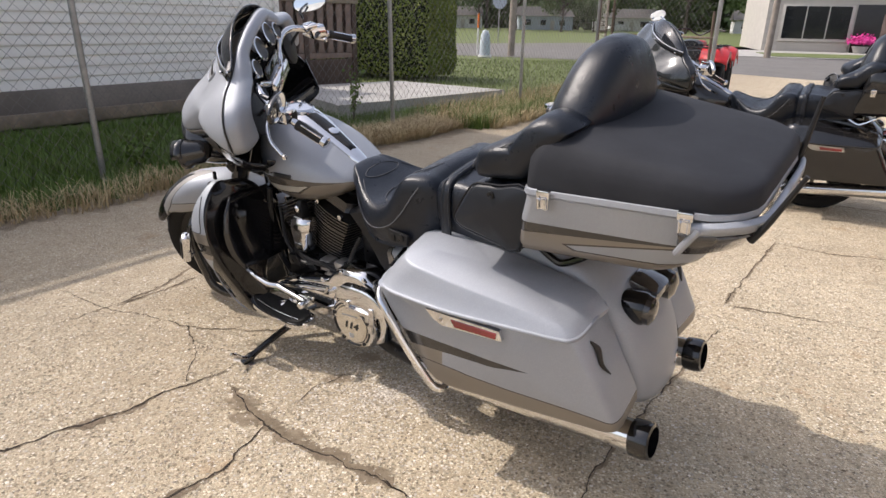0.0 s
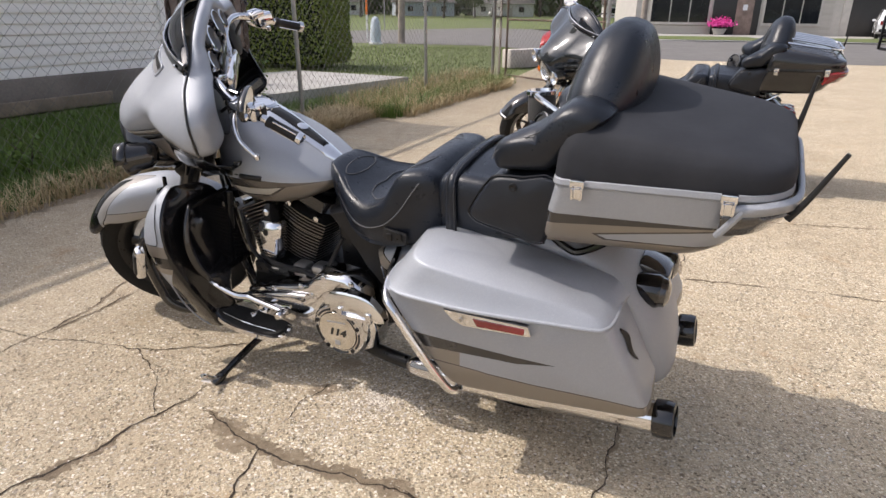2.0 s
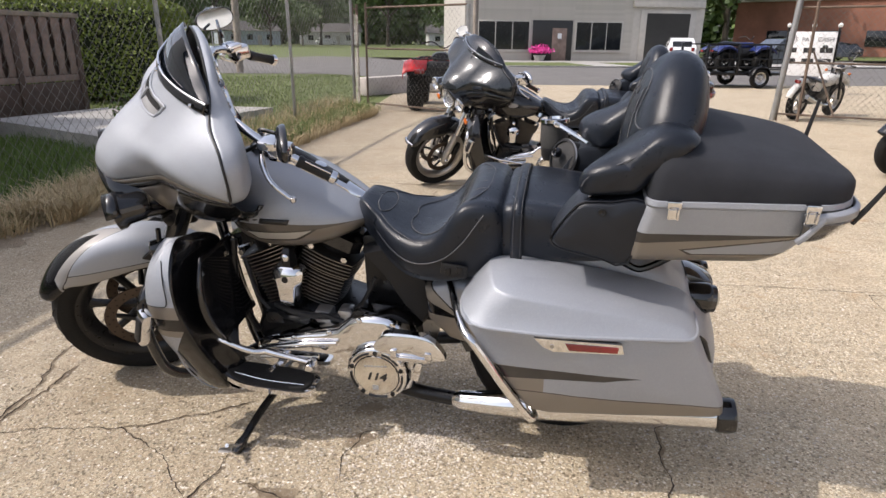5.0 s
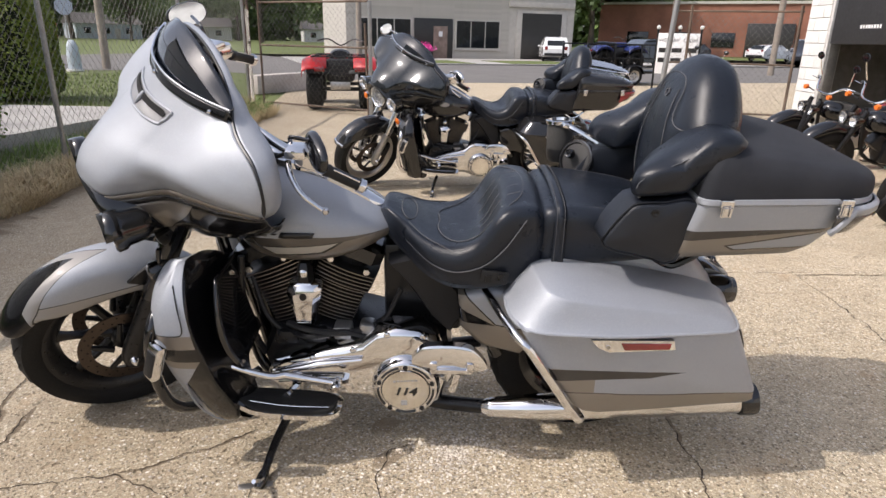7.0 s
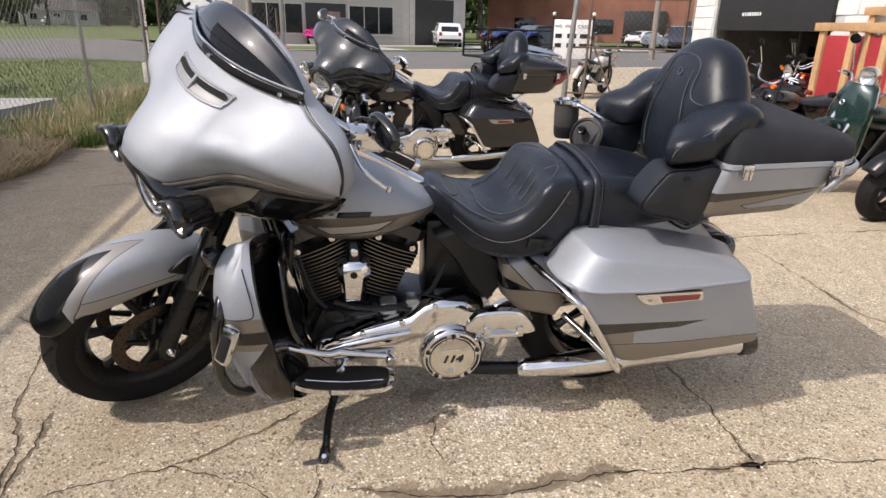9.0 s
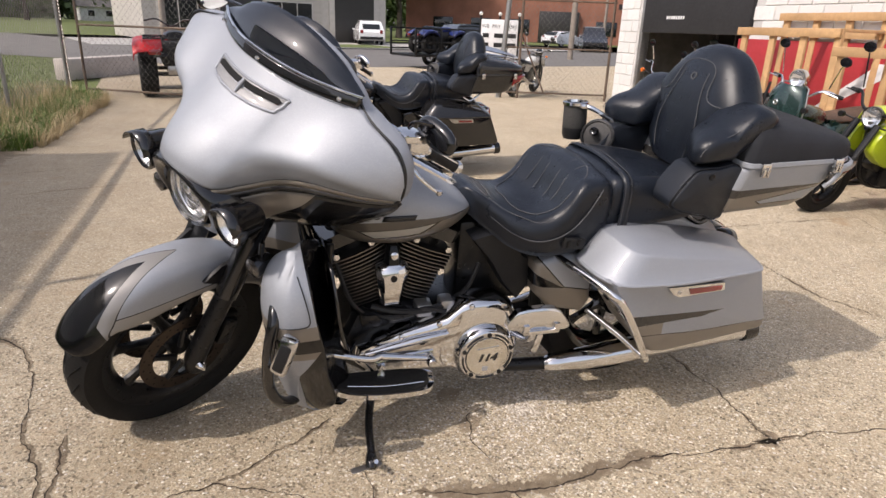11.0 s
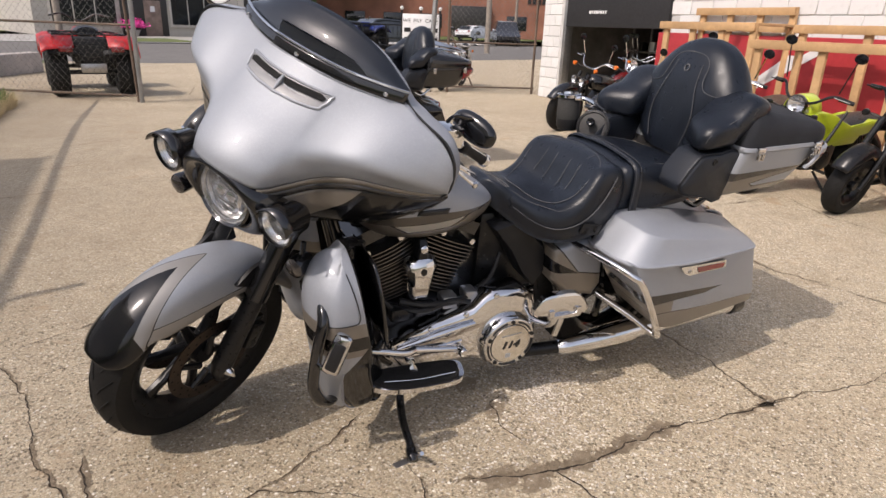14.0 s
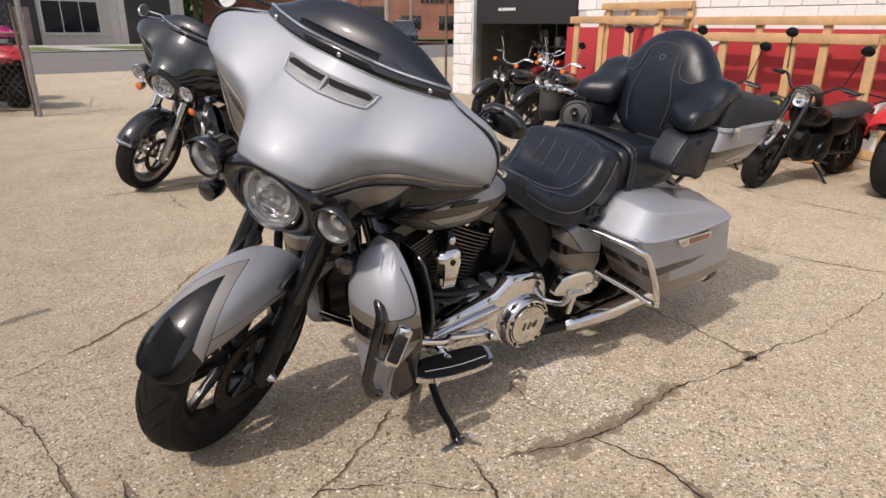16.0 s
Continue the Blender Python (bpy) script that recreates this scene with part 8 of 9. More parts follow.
    part("rear_fender", arc_fender((0, 0, R), [(60, R + 0.02, 0.9), (100, R + 0.02, 1), (150, R + 0.03, 1), (168, R + 0.05, 0.8)], w * 0.6, R + 0.09), o.get("fender", dark), b, thick=0.003)
    part("tail_lamp", box((-0.22, 0, R + 0.36), (0.06, 0.10, 0.06), 0.015), "red_lens", b)
    part("kick_stand", tube([(wb * 0.45, 0.08, R - 0.06), (wb * 0.42, 0.24, 0.03)], 0.012, 8, 1), dark, b)
    if o.get("lugs"):
        part("luggage_rack", tube([(-0.05, 0.12, R + 0.46), (-0.3, 0.12, R + 0.48), (-0.3, -0.12, R + 0.48), (-0.05, -0.12, R + 0.46)], 0.009, 6, 1), dark, b)
    return b


M["lime"] = simple("lime_plastic", (0.42, 0.52, 0.02), 0.35, 0, 30, 0.12, coat=0.5)
M["teal"] = simple("dark_green_paint", (0.009, 0.032, 0.028), 0.25, 0.3, 30, 0.15, coat=0.8)
M["tan"] = leather("brown_seat_vinyl", (0.075, 0.045, 0.032), 0.5)
M["red_plastic"] = simple("red_plastic", (0.50, 0.012, 0.014), 0.4, 0, 40, 0.15, coat=0.3)
M["blue_plastic"] = simple("blue_plastic", (0.010, 0.022, 0.13), 0.4, 0, 40, 0.15, coat=0.3)
M["white_plastic"] = simple("white_plastic", (0.68, 0.67, 0.64), 0.45, 0, 40, 0.12, 0.05)
M["maroon"] = simple("maroon_paint", (0.13, 0.010, 0.012), 0.25, 0.2, 30, 0.2, coat=0.7)


def stand(x, y, heading, lean=-8):
    return pose(x, y, 0.0, 0, 0, heading) @ pose(0, 0, 0, lean, 0, 0)


small_bike("mini_motorcycle", "matt black mini motorcycle with fat tyres and round lamp", stand(4.476, 0.153, 139), dict(paint="black_satin", R=0.25, w=0.13, wb=1.2, lz=0.53, lx=0.245, mz=0.99, steer=12, cowl=True, signal="black_satin", pipe="black_satin", cover="black_satin", lugs=True))
small_bike("mini_motorcycle", "lime green mini motorcycle with round lamp and black seat", stand(4.80, 0.875, 141), dict(paint="lime", shroud="lime", R=0.25, w=0.13, wb=1.2, lz=0.54, lx=0.245, mz=1.00, steer=10, cowl=True, signal="black_satin", pipe="black_satin", fender="black_satin", cover="black_satin"))
scooter = small_bike("motor_scooter", "dark green motor scooter with brown seat and round lamp", stand(5.44, 1.57, 143), dict(paint="teal", R=0.30, w=0.10, wb=1.25, lz=0.72, lx=0.25, mz=0.95, signal="black_satin", lamp="chrome", trim="chrome", fork="chrome", seat="tan", rim="steel", steer=12))
apron = [[(1.02 + 0.02 * k + 0.10 * (1 - (y / 0.24) ** 2), y * wd, z) for y in np.linspace(-0.24, 0.24, 11)] for z, wd, k in ((0.30, 0.70, -1.0), (0.42, 0.92, -0.6), (0.60, 1.0, 0.0), (0.78, 0.95, -0.8), (0.90, 0.78, -2.0), (0.96, 0.55, -3.2))]
shield = part("front_shield", surface(apron, False, ku=4), "teal", scooter, "dark green rounded front shield", thick=0.012)
part("shield_trim", tube([r[0] for r in apron] + [r[-1] for r in apron[::-1]], 0.008, 6, 3), "steel", shield)
part("shield_badge", lathe([(0.020, 0), (0.026, 0.004), (0.020, 0.008), (0.014, 0.004)], (1.122, 0, 0.80), (1, 0, 0.2), 18), "chrome", shield)
part("foot_deck", box((0.78, 0, 0.30), (0.46, 0.34, 0.07), 0.02), "teal", scooter)
rows = [[(x, w_ * math.cos(a), 0.50 + h * math.sin(a)) for a in np.linspace(0, 2 * math.pi, 14, endpoint=False)] for x, w_, h in ((0.58, 0.10, 0.12), (0.48, 0.17, 0.17), (0.20, 0.20, 0.19), (-0.08, 0.17, 0.16), (-0.26, 0.06, 0.07))]
part("rear_body", surface(rows, True, True, True, ku=3), "teal", scooter)
small_bike("twin_lamp_motorcycle", "black motorcycle with twin round headlamps and orange signals", stand(7.1, 3.35, 140), dict(paint="black_gloss", R=0.29, w=0.13, wb=1.25, lz=0.40, sz=0.58, lamps=2, steer=10, trim="chrome"))
small_bike("twin_lamp_motorcycle", "black motorcycle with twin headlamps and chrome handlebar", stand(6.35, 2.6, 140), dict(paint="black_gloss", R=0.29, w=0.13, wb=1.25, lz=0.40, sz=0.58, lamps=2, steer=10, trim="chrome"))
small_bike("cruiser_motorcycle", "maroon cruiser motorcycle with chrome bars in the garage door", stand(9.75, 3.2, 142), dict(paint="maroon", R=0.31, w=0.12, wb=1.35, lz=0.5, lamp="chrome", trim="chrome", fork="chrome", steer=8))
small_bike("cruiser_motorcycle", "black cruiser motorcycle with orange signals in the garage door", stand(10.5, 3.5, 146), dict(paint="black_gloss", R=0.31, w=0.12, wb=1.35, lz=0.5, lamp="chrome", trim="chrome", fork="chrome", steer=8))
small_bike("dirt_motorcycle", "white off-road motorcycle with red tail lamp by the gate", stand(9.75, 8.1, 10, 8), dict(paint="white_plastic", R=0.33, w=0.10, wb=1.35, lz=0.55, fender="white_plastic", rim="steel", fend=0.16, steer=0, trim="steel"))


def quad(m, label, paint, rack=True):
    q = thing("quad_bike", label, "quad bike", m)
    for x in (0.62, -0.62):
        for s in (1, -1):
            wheel(q, "wheel", (x, 0.40 * s, 0.31), 0.31, 0.16, 0.24, None, "black_satin", 5)
            bow = [(x + 0.44 * math.cos(a), 0.40 * s, 0.36 + 0.42 * math.sin(a)) for a in np.linspace(0.65, 2.5, 8)]
            part("fender", surface([[(px_, py + 0.17 * s, pz - 0.10) for px_, py, pz in bow], [(px_, py + 0.165 * s, pz - 0.03) for px_, py, pz in bow], [(px_, py + 0.10 * s, pz + 0.005) for px_, py, pz in bow], [(px_, py - 0.20 * s, pz + 0.03) for px_, py, pz in bow]], False, kv=2), paint, q, thick=0.012)
            part("fender_liner", surface([[(px_, py + 0.10 * s, pz - 0.04) for px_, py, pz in bow], [(px_ * 0.97, py - 0.26 * s, pz - 0.06) for px_, py, pz in bow], [(px_ * 0.9, py - 0.26 * s, pz - 0.30) for px_, py, pz in bow]], False), "plastic", q, thick=0.01)
            part("tail_lamp" if x < 0 else "headlamp", box((x + (0.40 if x > 0 else -0.40), 0.30 * s, 0.62), (0.05, 0.16, 0.07), 0.015), "red_lens" if x < 0 else "lens", q)
        if rack:
            for k in range(5):
                part("rack_bar", tube([(x - 0.28 + 0.14 * k, -0.42, 0.80), (x - 0.28 + 0.14 * k, 0.42, 0.80)], 0.010, 6, 1), "black_satin", q)
            for s in (1, -1):
                part("rack_bar", tube([(x - 0.3, 0.42 * s, 0.80), (x + 0.32, 0.42 * s, 0.80)], 0.012, 6, 1), "black_satin", q)
        part("axle", tube([(x, -0.4, 0.31), (x, 0.4, 0.31)], 0.03, 8, 1), "black_satin", q)
    part("body", surface([[(x, w * math.cos(a), z + h * math.sin(a)) for a in np.linspace(0, 2 * math.pi, 14, endpoint=False)] for x, w, z, h in ((-0.9, 0.20, 0.60, 0.08), (-0.6, 0.26, 0.60, 0.14), (0.0, 0.20, 0.52, 0.22), (0.5, 0.24, 0.60, 0.15), (0.92, 0.18, 0.58, 0.10))], True, True, True, ku=3), "plastic", q)
    part("tank_cowl", box((0.25, 0, 0.80), (0.42, 0.24, 0.16), 0.05), paint, q)
    part("seat", surface([[(x, w * math.cos(a), z + h * math.sin(a)) for a in np.linspace(0, 2 * math.pi, 12, endpoint=False)] for x, w, z, h in ((0.05, 0.10, 0.83, 0.05), (-0.15, 0.15, 0.82, 0.07), (-0.45, 0.16, 0.84, 0.07), (-0.62, 0.12, 0.84, 0.05))], True, True, True, ku=3), "leather", q)
    part("handlebar", tube([(0.22, 0.38, 1.02), (0.33, 0.2, 1.05), (0.38, 0, 0.95), (0.33, -0.2, 1.05), (0.22, -0.38, 1.02)], 0.012, 8, 4), "black_satin", q)
    for x in (0.72, -0.72):
        part("body_panel", box((x, 0, 0.60), (0.30, 0.44, 0.34), 0.06), "plastic", q)
    part("hitch_plate", box((-0.93, 0, 0.38), (0.03, 0.30, 0.12), 0.01), "steel", q)
    return q


quad(pose(4.68, 12.37, 0, 0, 0, 62) @ Matrix.Scale(1.22, 4), "red quad bike with black racks behind the gate", "red_plastic")
kart = quad(pose(3.83, -0.84, 0, 0, 0, 141), "red quad bike with knobbly black tyres beside the crates", "red_plastic", False)


# ---- utility trailer with a buggy ----
trl = thing("utility_trailer", "black open steel utility trailer with tall mesh sides", "trailer", pose(16.2, 15.0, 0, 0, 0, -18))
part("deck", box((0, 0, 0.42), (3.0, 1.6, 0.08), 0.01), "black_satin", trl)
for x in (-1.5, -0.5, 0.5, 1.5):
    for s in (1, -1):
        part("post", box((x, 0.8 * s, 0.85), (0.06, 0.06, 0.9), 0.005), "black_satin", trl)
for s in (1, -1):
    for z in (0.62, 0.85, 1.28):
        part("rail", box((0, 0.8 * s, z), (3.05, 0.045, 0.045), 0.005), "black_satin", trl)
    wheel(trl, "wheel", (0.2, 0.93 * s, 0.30), 0.30, 0.18, 0.16, None, "steel", 5)
    part("mudguard", arc_fender((0.2, 0.93 * s, 0.30), [(10, 0.34, 1), (60, 0.33, 1), (120, 0.33, 1), (170, 0.34, 1)], 0.11, 0.37), "black_satin", trl, thick=0.004)
for x in np.linspace(-1.4, 1.4, 15):
    part("side_bar", box((float(x), -0.8, 0.95), (0.012, 0.012, 0.64), 0.0), "black_satin", trl)
part("drawbar", tube([(1.5, 0.5, 0.40), (2.6, 0.0, 0.42), (1.5, -0.5, 0.40)], 0.04, 8, 1), "black_satin", trl)
quad(pose(16.1, 15.0, 0.46, 0, 0, -18), "blue and black quad bike standing on the trailer", "blue_plastic")
brd = thing("notice_board", "white notice board with black lettering and lamp finials", "sign", pose(15.6, 12.2, 0, 0, 0, -58))
part("panel", box((0, 0, 1.05), (1.15, 0.05, 1.15), 0.01), "white_banner", brd)
for s in (-0.6, 0.0, 0.6):
    part("post", tube([(s, 0.04, 0), (s, 0.04, 1.75)], 0.03, 8, 1), "black_satin", brd)
    part("finial", lathe([(0, 0), (0.05, 0.03), (0.06, 0.08), (0.03, 0.12), (0, 0.13)], (s, 0.04, 1.72), (0, 0, 1), 12), "white_plastic", brd)
for word, x, z in (("PAY", -0.10, 1.42), ("CASH", 0.33, 1.42), ("WE", -0.44, 1.42)):
    lettering("sign_word", word, 0.155, "ink", brd, Matrix.Translation((x, -0.028, z)) @ pose(0, 0, 0, 90, 0, 0))
for j in range(2):
    for k, wd in enumerate((0.20, 0.28, 0.30)):
        part("sign_bar", box((-0.42 + 0.40 * k, -0.028, 1.15 - 0.28 * j), (wd, 0.006, 0.13), 0), "ink", brd)


# ---- the shop across the street ----
U2 = Vector((0.957, -0.290, 0))
SHOP = frame_of((21.2, 40.6, -0.02), U2, (0.290, 0.957, 0))
M["beige_siding"] = lap_material("beige_siding", (0.40, 0.37, 0.32), (0.46, 0.425, 0.375))
M["trim_beige"] = simple("beige_trim", (0.46, 0.43, 0.385), 0.6, 0, 20, 0.1)
M["window_dark"] = simple("dark_window_glass", (0.012, 0.014, 0.016), 0.06, 0, 3, 0.3)
# near-black colour standing in for the shade inside openings
M["opening_shade"] = simple("shaded_opening", (0.02, 0.018, 0.016), 0.4)
shop = thing("shop", "single-storey beige lap-sided shop with dark windows", "building", SHOP)
part("wall", box((7.2, 5.0, 2.6), (17.6, 10.0, 5.2), 0.0), "trim_beige", shop)
lapm = {}
def run_boards(x0, x1, z0, z1):
    key = round(x1 - x0, 2)
    if key not in lapm:
        lapm[key] = mesh_of("board", surface([[(x, -0.004, 0.0), (x, -0.035, 0.0), (x, -0.012, 0.178), (x, -0.004, 0.178)] for x in (0, x1 - x0)], True, True, True), "beige_siding")
    z = z0
    while z < z1 - 0.05:
        ob = new("siding_board", lapm[key])
        ob.parent, ob.matrix_basis = shop, Matrix.Translation((x0, -0.002, z))
        z += 0.175
run_boards(-1.6, -0.75, 0.05, 5.0)
run_boards(-0.75, 3.15, 0.05, 0.62)
run_boards(-0.75, 3.15, 2.75, 5.0)
run_boards(3.15, 6.25, 2.75, 5.0)
run_boards(6.25, 9.9, 0.05, 0.72)
run_boards(6.25, 9.9, 2.75, 5.0)
run_boards(9.9, 10.6, 0.05, 5.0)
for x0, x1, panes in ((-0.75, 3.1, 3), (6.3, 9.9, 3)):
    wdw = part("window", box(((x0 + x1) / 2, -0.03, 1.70), (x1 - x0, 0.10, 2.06), 0.01), "trim_beige", shop, "large dark shop window")
    for k in range(panes):
        w_ = (x1 - x0 - 0.2) / panes
        part("pane", box((x0 + 0.1 + w_ * (k + 0.5), -0.075, 1.70), (w_ - 0.07, 0.03, 1.85), 0.0), "window_dark", wdw)
    part("sill", box(((x0 + x1) / 2, -0.10, 0.66), (x1 - x0 + 0.1, 0.12, 0.08), 0.01), "trim_beige", wdw)
# doorway and garage opening are solid slabs, their inner shade painted on
dr = part("door_recess", box((4.7, -0.03, 1.37), (2.9, 0.08, 2.74), 0.01), "opening_shade", shop)
part("door", box((5.2, -0.08, 1.12), (1.05, 0.05, 2.2), 0.01), "wood_pink", dr)
part("door_notice", box((5.2, -0.11, 1.7), (0.28, 0.01, 0.35), 0.0), "white_banner", dr)
part("garage_door", box((13.25, -0.04, 1.75), (4.2, 0.10, 3.5), 0.01), "trim_beige", shop)
part("garage_opening", box((13.25, -0.09, 1.65), (3.3, 0.03, 3.3), 0.0), "opening_shade", shop)
part("canopy", box((13.2, -0.1, 3.9), (5.4, 0.3, 0.4), 0.03), "trim_beige", shop)
part("roof_edge", box((7.2, 4.9, 5.25), (17.9, 10.5, 0.2), 0.02), "galv", shop)
pot = thing("flower_pot", "pink flowers in a low round planter by the shop door", "flower pot", SHOP @ Matrix.Translation((3.6, -0.8, 0.0)))
part("planter", lathe([(0.28, 0), (0.42, 0.35), (0.45, 0.42), (0.38, 0.42), (0, 0.36)], (0, 0, 0), (0, 0, 1), 20), "pale_concrete", pot)
M["pink"] = leaf_material("pink_petals", (0.62, 0.03, 0.25), (0.80, 0.10, 0.42), (0.7, 0.05, 0.3))
rp = random.Random(4)
v, f = leaves([Vector((rp.gauss(0, 0.27), rp.gauss(0, 0.27), 0.62 + abs(rp.gauss(0, 0.16)))) for _ in range(1500)], 0.12, rp)
ob = new("blossom", raw("blossom", v, f, "pink"))
ob.parent = pot
ob = sheet("pavement_far", [(q.x, q.y) for q in (SHOP @ Vector(p) for p in ((-6, -10.2, 0), (28, -10.2, 0), (28, 0.1, 0), (-6, 0.1, 0)))], 0.012, "pale_concrete", "pale concrete walk before the shop", "pavement", 0.06)
for x0, x1 in ((-2.5, 4.2), (6.6, 11.8)):
    sheet("verge", [(q.x, q.y) for q in (SHOP @ Vector(p) for p in ((x0, -9.6, 0), (x1, -9.6, 0), (x1, -4.5, 0), (x0, -4.5, 0)))], 0.03, "lawn", "green grass verge before the shop", "grass", 0.02)


def car(m, label, paint, L=4.5, H=1.55, suv=True):
    """A parked car: body, glass, wheels, lamps."""
    c = thing("car", label, "car", m)
    k = L / 4.5
    prof = [(2.2, 0.45), (2.24, 0.7), (2.0, 0.88), (1.2, 0.98), (0.55, H - 0.08), (-0.2, H), (-1.5, H - 0.06 if suv else H - 0.18), (-2.05, 1.0 if suv else 0.98), (-2.22, 0.85), (-2.22, 0.42), (-1.8, 0.28), (1.9, 0.28)]
    rings = []
    for y, sc in ((-0.88, 0.0), (-0.90, 0.02), (-0.80, 0.0), (0.80, 0.0), (0.90, 0.02), (0.88, 0.0)):
        rings.append([(x * k, y * (0.80 if z > 1.05 else 1.0), z) for x, z in prof])
    part("body", surface([rings[1], rings[4]], True, True, True), paint, c)
    for s in (1, -1):
        part("side_glass", plate([(1.0 * k, 1.0), (0.5 * k, H - 0.14), (-0.2 * k, H - 0.08), (-1.3 * k, H - 0.14), (-1.7 * k, 1.02)], 0.02, Matrix(((1, 0, 0, 0), (0, 0, s, 0.728 * s), (0, 1, 0, 0), (0, 0, 0, 1)))), "window_dark", c)
        for x in (1.38, -1.38):
            wheel(c, "wheel", (x * k, 0.80 * s, 0.33), 0.33, 0.22, 0.2, None, "steel", 5)
        part("headlamp", box((2.14 * k, 0.62 * s, 0.74), (0.12, 0.35, 0.13), 0.03), "lens", c)
        part("tail_lamp", box((-2.18 * k, 0.68 * s, 0.88), (0.08, 0.22, 0.26), 0.02), "red_lens", c)
        part("door_mirror", box((0.9 * k, 0.98 * s, 1.02), (0.12, 0.18, 0.12), 0.03), paint, c)
    part("windscreen", box((0.86 * k, 0, 1.22), (0.03, 1.25, 0.55), 0.0, pose(0, 0, 0, 0, -52, 0)), "window_dark", c)
    part("rear_glass", box((-1.88 * k, 0, 1.22), (0.03, 1.2, 0.42), 0.0, pose(0, 0, 0, 0, 38 if suv else 50, 0)), "window_dark", c)
    part("grille", box((2.22 * k, 0, 0.58), (0.05, 1.1, 0.22), 0.02), "plastic", c)
    part("bumper", box((-2.2 * k, 0, 0.48), (0.10, 1.6, 0.18), 0.04), "plastic", c)
    return c


M["car_white"] = simple("white_car_paint", (0.72, 0.72, 0.72), 0.25, 0, 10, 0.04, coat=0.8)
M["car_dark"] = simple("dark_car_paint", (0.02, 0.022, 0.028), 0.2, 0.1, 10, 0.1, coat=0.9)
M["car_grey"] = simple("grey_car_paint", (0.10, 0.11, 0.12), 0.25, 0.4, 10, 0.1, coat=0.8)
q = SHOP @ Vector((13.1, -2.4, 0))
car(pose(q.x, q.y, 0, 0, 0, 50), "white sport utility car parked at the shop garage", "car_white", 4.4, 1.66)
car(pose(41, 158, 0, 0, 0, 5), "white car parked before a far house", "car_white", 5.2, 1.7)
car(pose(-2, 150, 0, 0, 0, 200), "white pickup parked far across the grass", "car_white", 5.2, 1.8)
car(pose(56.5, 30.8, 0, 0, 0, -5), "white saloon car parked before a brick building", "car_white", 4.6, 1.45, False)
car(pose(46.0, 22.8, 0, 0, 0, 210), "dark people carrier parked by the brick building", "car_dark", 5.0, 1.85)
car(pose(52.0, 36.5, 0, 0, 0, 160), "dark blue car parked beside the lot", "car_dark", 4.6, 1.5, False)
car(pose(30.5, 24.5, 0, 0, 0, 165), "dark car waiting behind the trailer", "car_dark", 4.7, 1.6)

# brick building far to the right
M["brick_far"] = simple("red_brick", (0.27, 0.115, 0.075), 0.85, 0, 6.0, 0.25, 0.2, 0.5)
bb = thing("brick_building", "low red brick building with a dark entrance", "building", pose(76, 38, 0, 0, 0, -62))
part("wall", box((0, 5, 3.0), (46, 10, 6.0), 0.0), "brick_far", bb)
part("roof_edge", box((0, 5, 6.1), (46.4, 10.4, 0.3), 0.03), "trim_beige", bb)
for x in (-18, -13, -8, 3, 8, 13, 18):
    part("window", box((x, -0.05, 1.9), (2.6, 0.12, 1.7), 0.02), "window_dark", bb)
part("entrance", box((-3, -0.3, 1.9), (5, 0.9, 3.8), 0.05), "opening_shade", bb)
bm = bmesh.new()
for k in range(16):
    box((4.5 + 0.62 * k, -0.08, 4.6), (0.44, 0.06, 0.6), 0, None, bm)
part("sign_bars", bm, "ink", bb)

# far houses
def far_house(m, label, wall, L=13.0, W=9.0, H=3.0):
    h = thing("house", label, "house", m, "houses across the grass")
    part("wall", box((0, 0, H / 2), (L, W, H), 0.0), wall, h)
    part("roof", plate([(-W / 2 - 0.5, H), (W / 2 + 0.5, H), (0, H + 2.2)], L + 0.8, frame_of((-L / 2 - 0.4, 0, 0), (0, 1, 0), (0, 0, 1))), "shingle", h)
    for x in (-L * 0.33, -L * 0.05, L * 0.3):
        part("window", box((x, -W / 2 - 0.02, H * 0.55), (1.3, 0.1, 1.2), 0.02), "window_dark", h)
    part("door", box((L * 0.12, -W / 2 - 0.02, 1.05), (1.0, 0.1, 2.1), 0.02), "trim_beige", h)


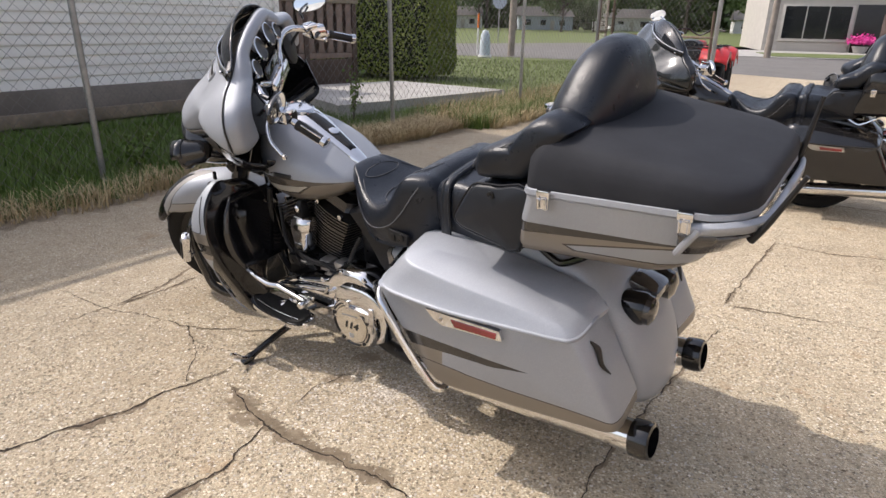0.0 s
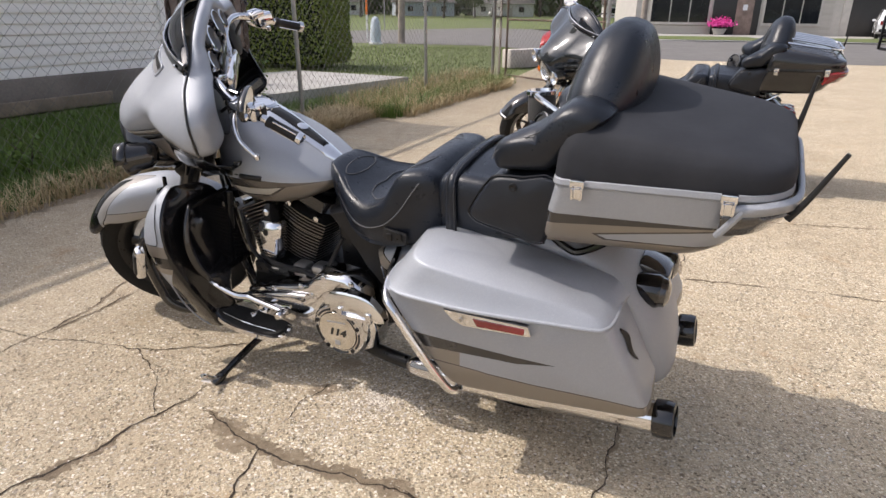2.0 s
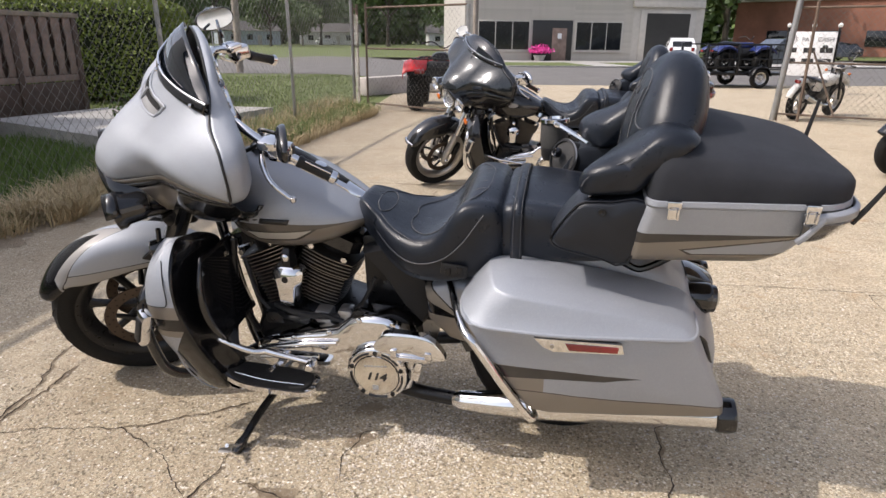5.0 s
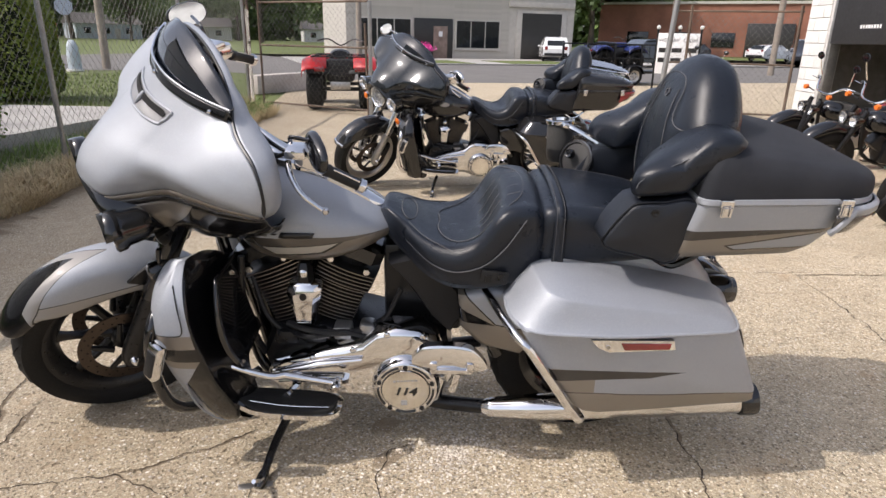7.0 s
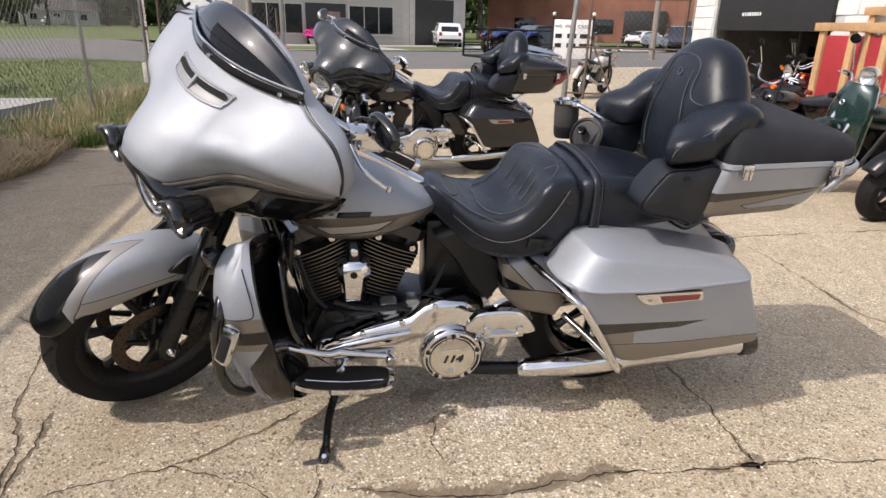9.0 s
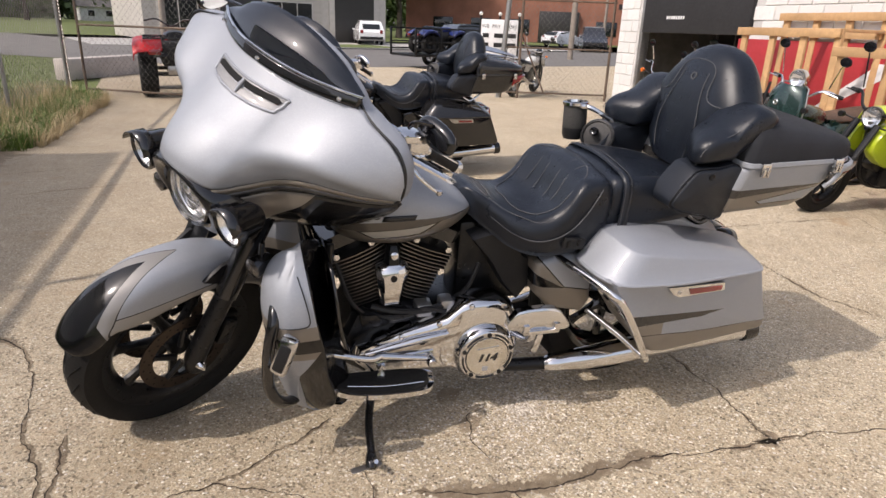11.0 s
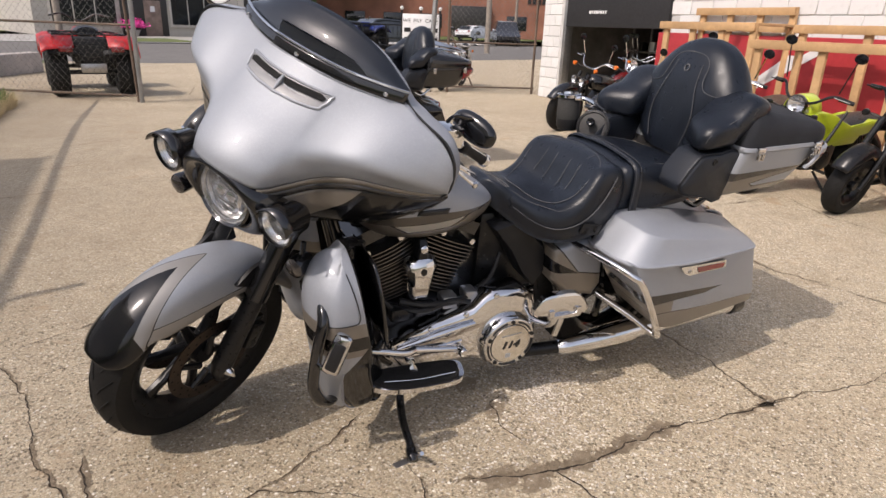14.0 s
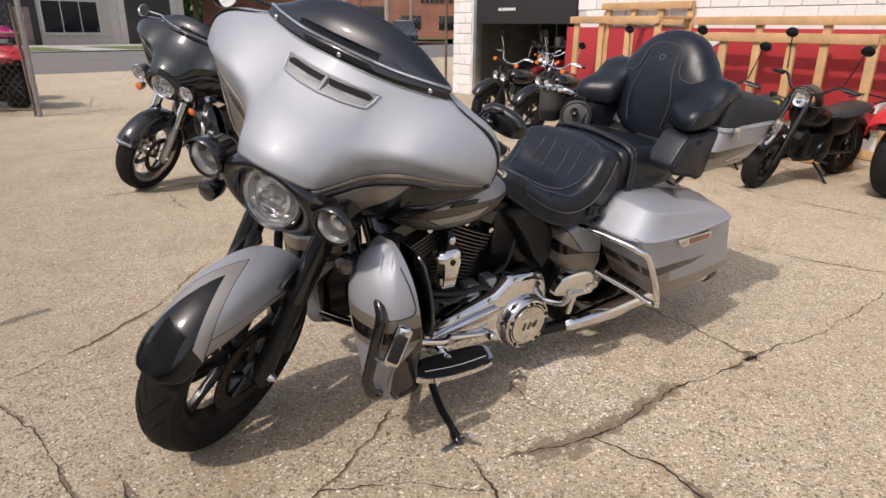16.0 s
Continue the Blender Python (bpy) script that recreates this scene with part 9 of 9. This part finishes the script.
M["far_white"] = simple("white_house_wall", (0.62, 0.62, 0.61), 0.7, 0, 4, 0.08)
M["far_blue"] = simple("pale_blue_house_wall", (0.42, 0.47, 0.52), 0.7, 0, 4, 0.08)
far_house(pose(22.5, 160, 0, 0, 0, 8), "white single-storey house with grey roof", "far_blue")
far_house(pose(44.0, 166, 0, 0, 0, -12), "white single-storey house with grey roof", "far_white", 15)
far_house(pose(2.0, 172, 0, 0, 0, 4), "white single-storey house with grey roof", "far_white")
far_house(pose(-30.0, 160, 0, 0, 0, 4), "pale blue single-storey house with grey roof", "far_blue")
far_house(pose(75, 158, 0, 0, 0, -18), "white single-storey house with grey roof", "far_white")

# poles, signs and street furniture
M["pole_wood"] = simple("grey_pole_wood", (0.26, 0.22, 0.18), 0.85, 0, 10, 0.25, 0.4)
for x, y in ((2.75, 28.0), (15.2, 31.0), (29.5, 16.5), (60, 28)):
    solo("utility_pole", tube([(0, 0, -0.1), (0.03, 0, 5), (0.06, 0, 10)], [0.15, 0.13, 0.11], 12, 2), "pole_wood", "tall grey wooden utility pole at the roadside", "pole", pose(x, y, 0), "utility poles")
hyd = thing("fire_hydrant", "fire hydrant under a grey protective cover", "hydrant", pose(1.55, 26.6, 0))
part("cover", lathe([(0.22, 0.06), (0.21, 0.5), (0.18, 0.85), (0.12, 1.0), (0, 1.06)], (0, 0, 0), (0, 0, 1), 18), "far_blue", hyd)
part("foot", lathe([(0.28, 0), (0.28, 0.08), (0, 0.08)], (0, 0, 0), (0, 0, 1), 18), "white_plastic", hyd)
mk = thing("marker_post", "thin white and orange marker post by the road", "post", pose(1.35, 28.8, 0))
part("post", tube([(0, 0, 0), (0, 0, 1.1)], 0.04, 8, 1), "white_plastic", mk)
part("band", tube([(0, 0, 1.1), (0, 0, 1.7)], 0.045, 8, 1), "orange_lens", mk)
sg = thing("road_sign", "back of an eight-sided road sign on its post", "sign", pose(3.6, 46.5, 0, 0, 0, 8))
part("post", tube([(0, 0, 0), (0, 0, 3.1)], 0.04, 8, 1), "galv", sg)
part("panel", plate([(0.52 * math.cos(a), 0.52 * math.sin(a)) for a in np.linspace(0.39, 0.39 + 2 * math.pi, 8, endpoint=False)], 0.02, Matrix(((1, 0, 0, 0), (0, 0, 1, -0.05), (0, 1, 0, 2.75), (0, 0, 0, 1)))), "far_blue", sg)
M["curb_stone"] = simple("weathered_curb", (0.46, 0.41, 0.375), 0.85, 0, 30, 0.25, 0.4, 2.0)
solo("concrete_block", box((0, 0, 0.21), (2.5, 0.32, 0.44), 0.03), "curb_stone", "low pale concrete barrier block in the weeds", "block", pose(5.05, 16.1, 0, 0, 0, 28))
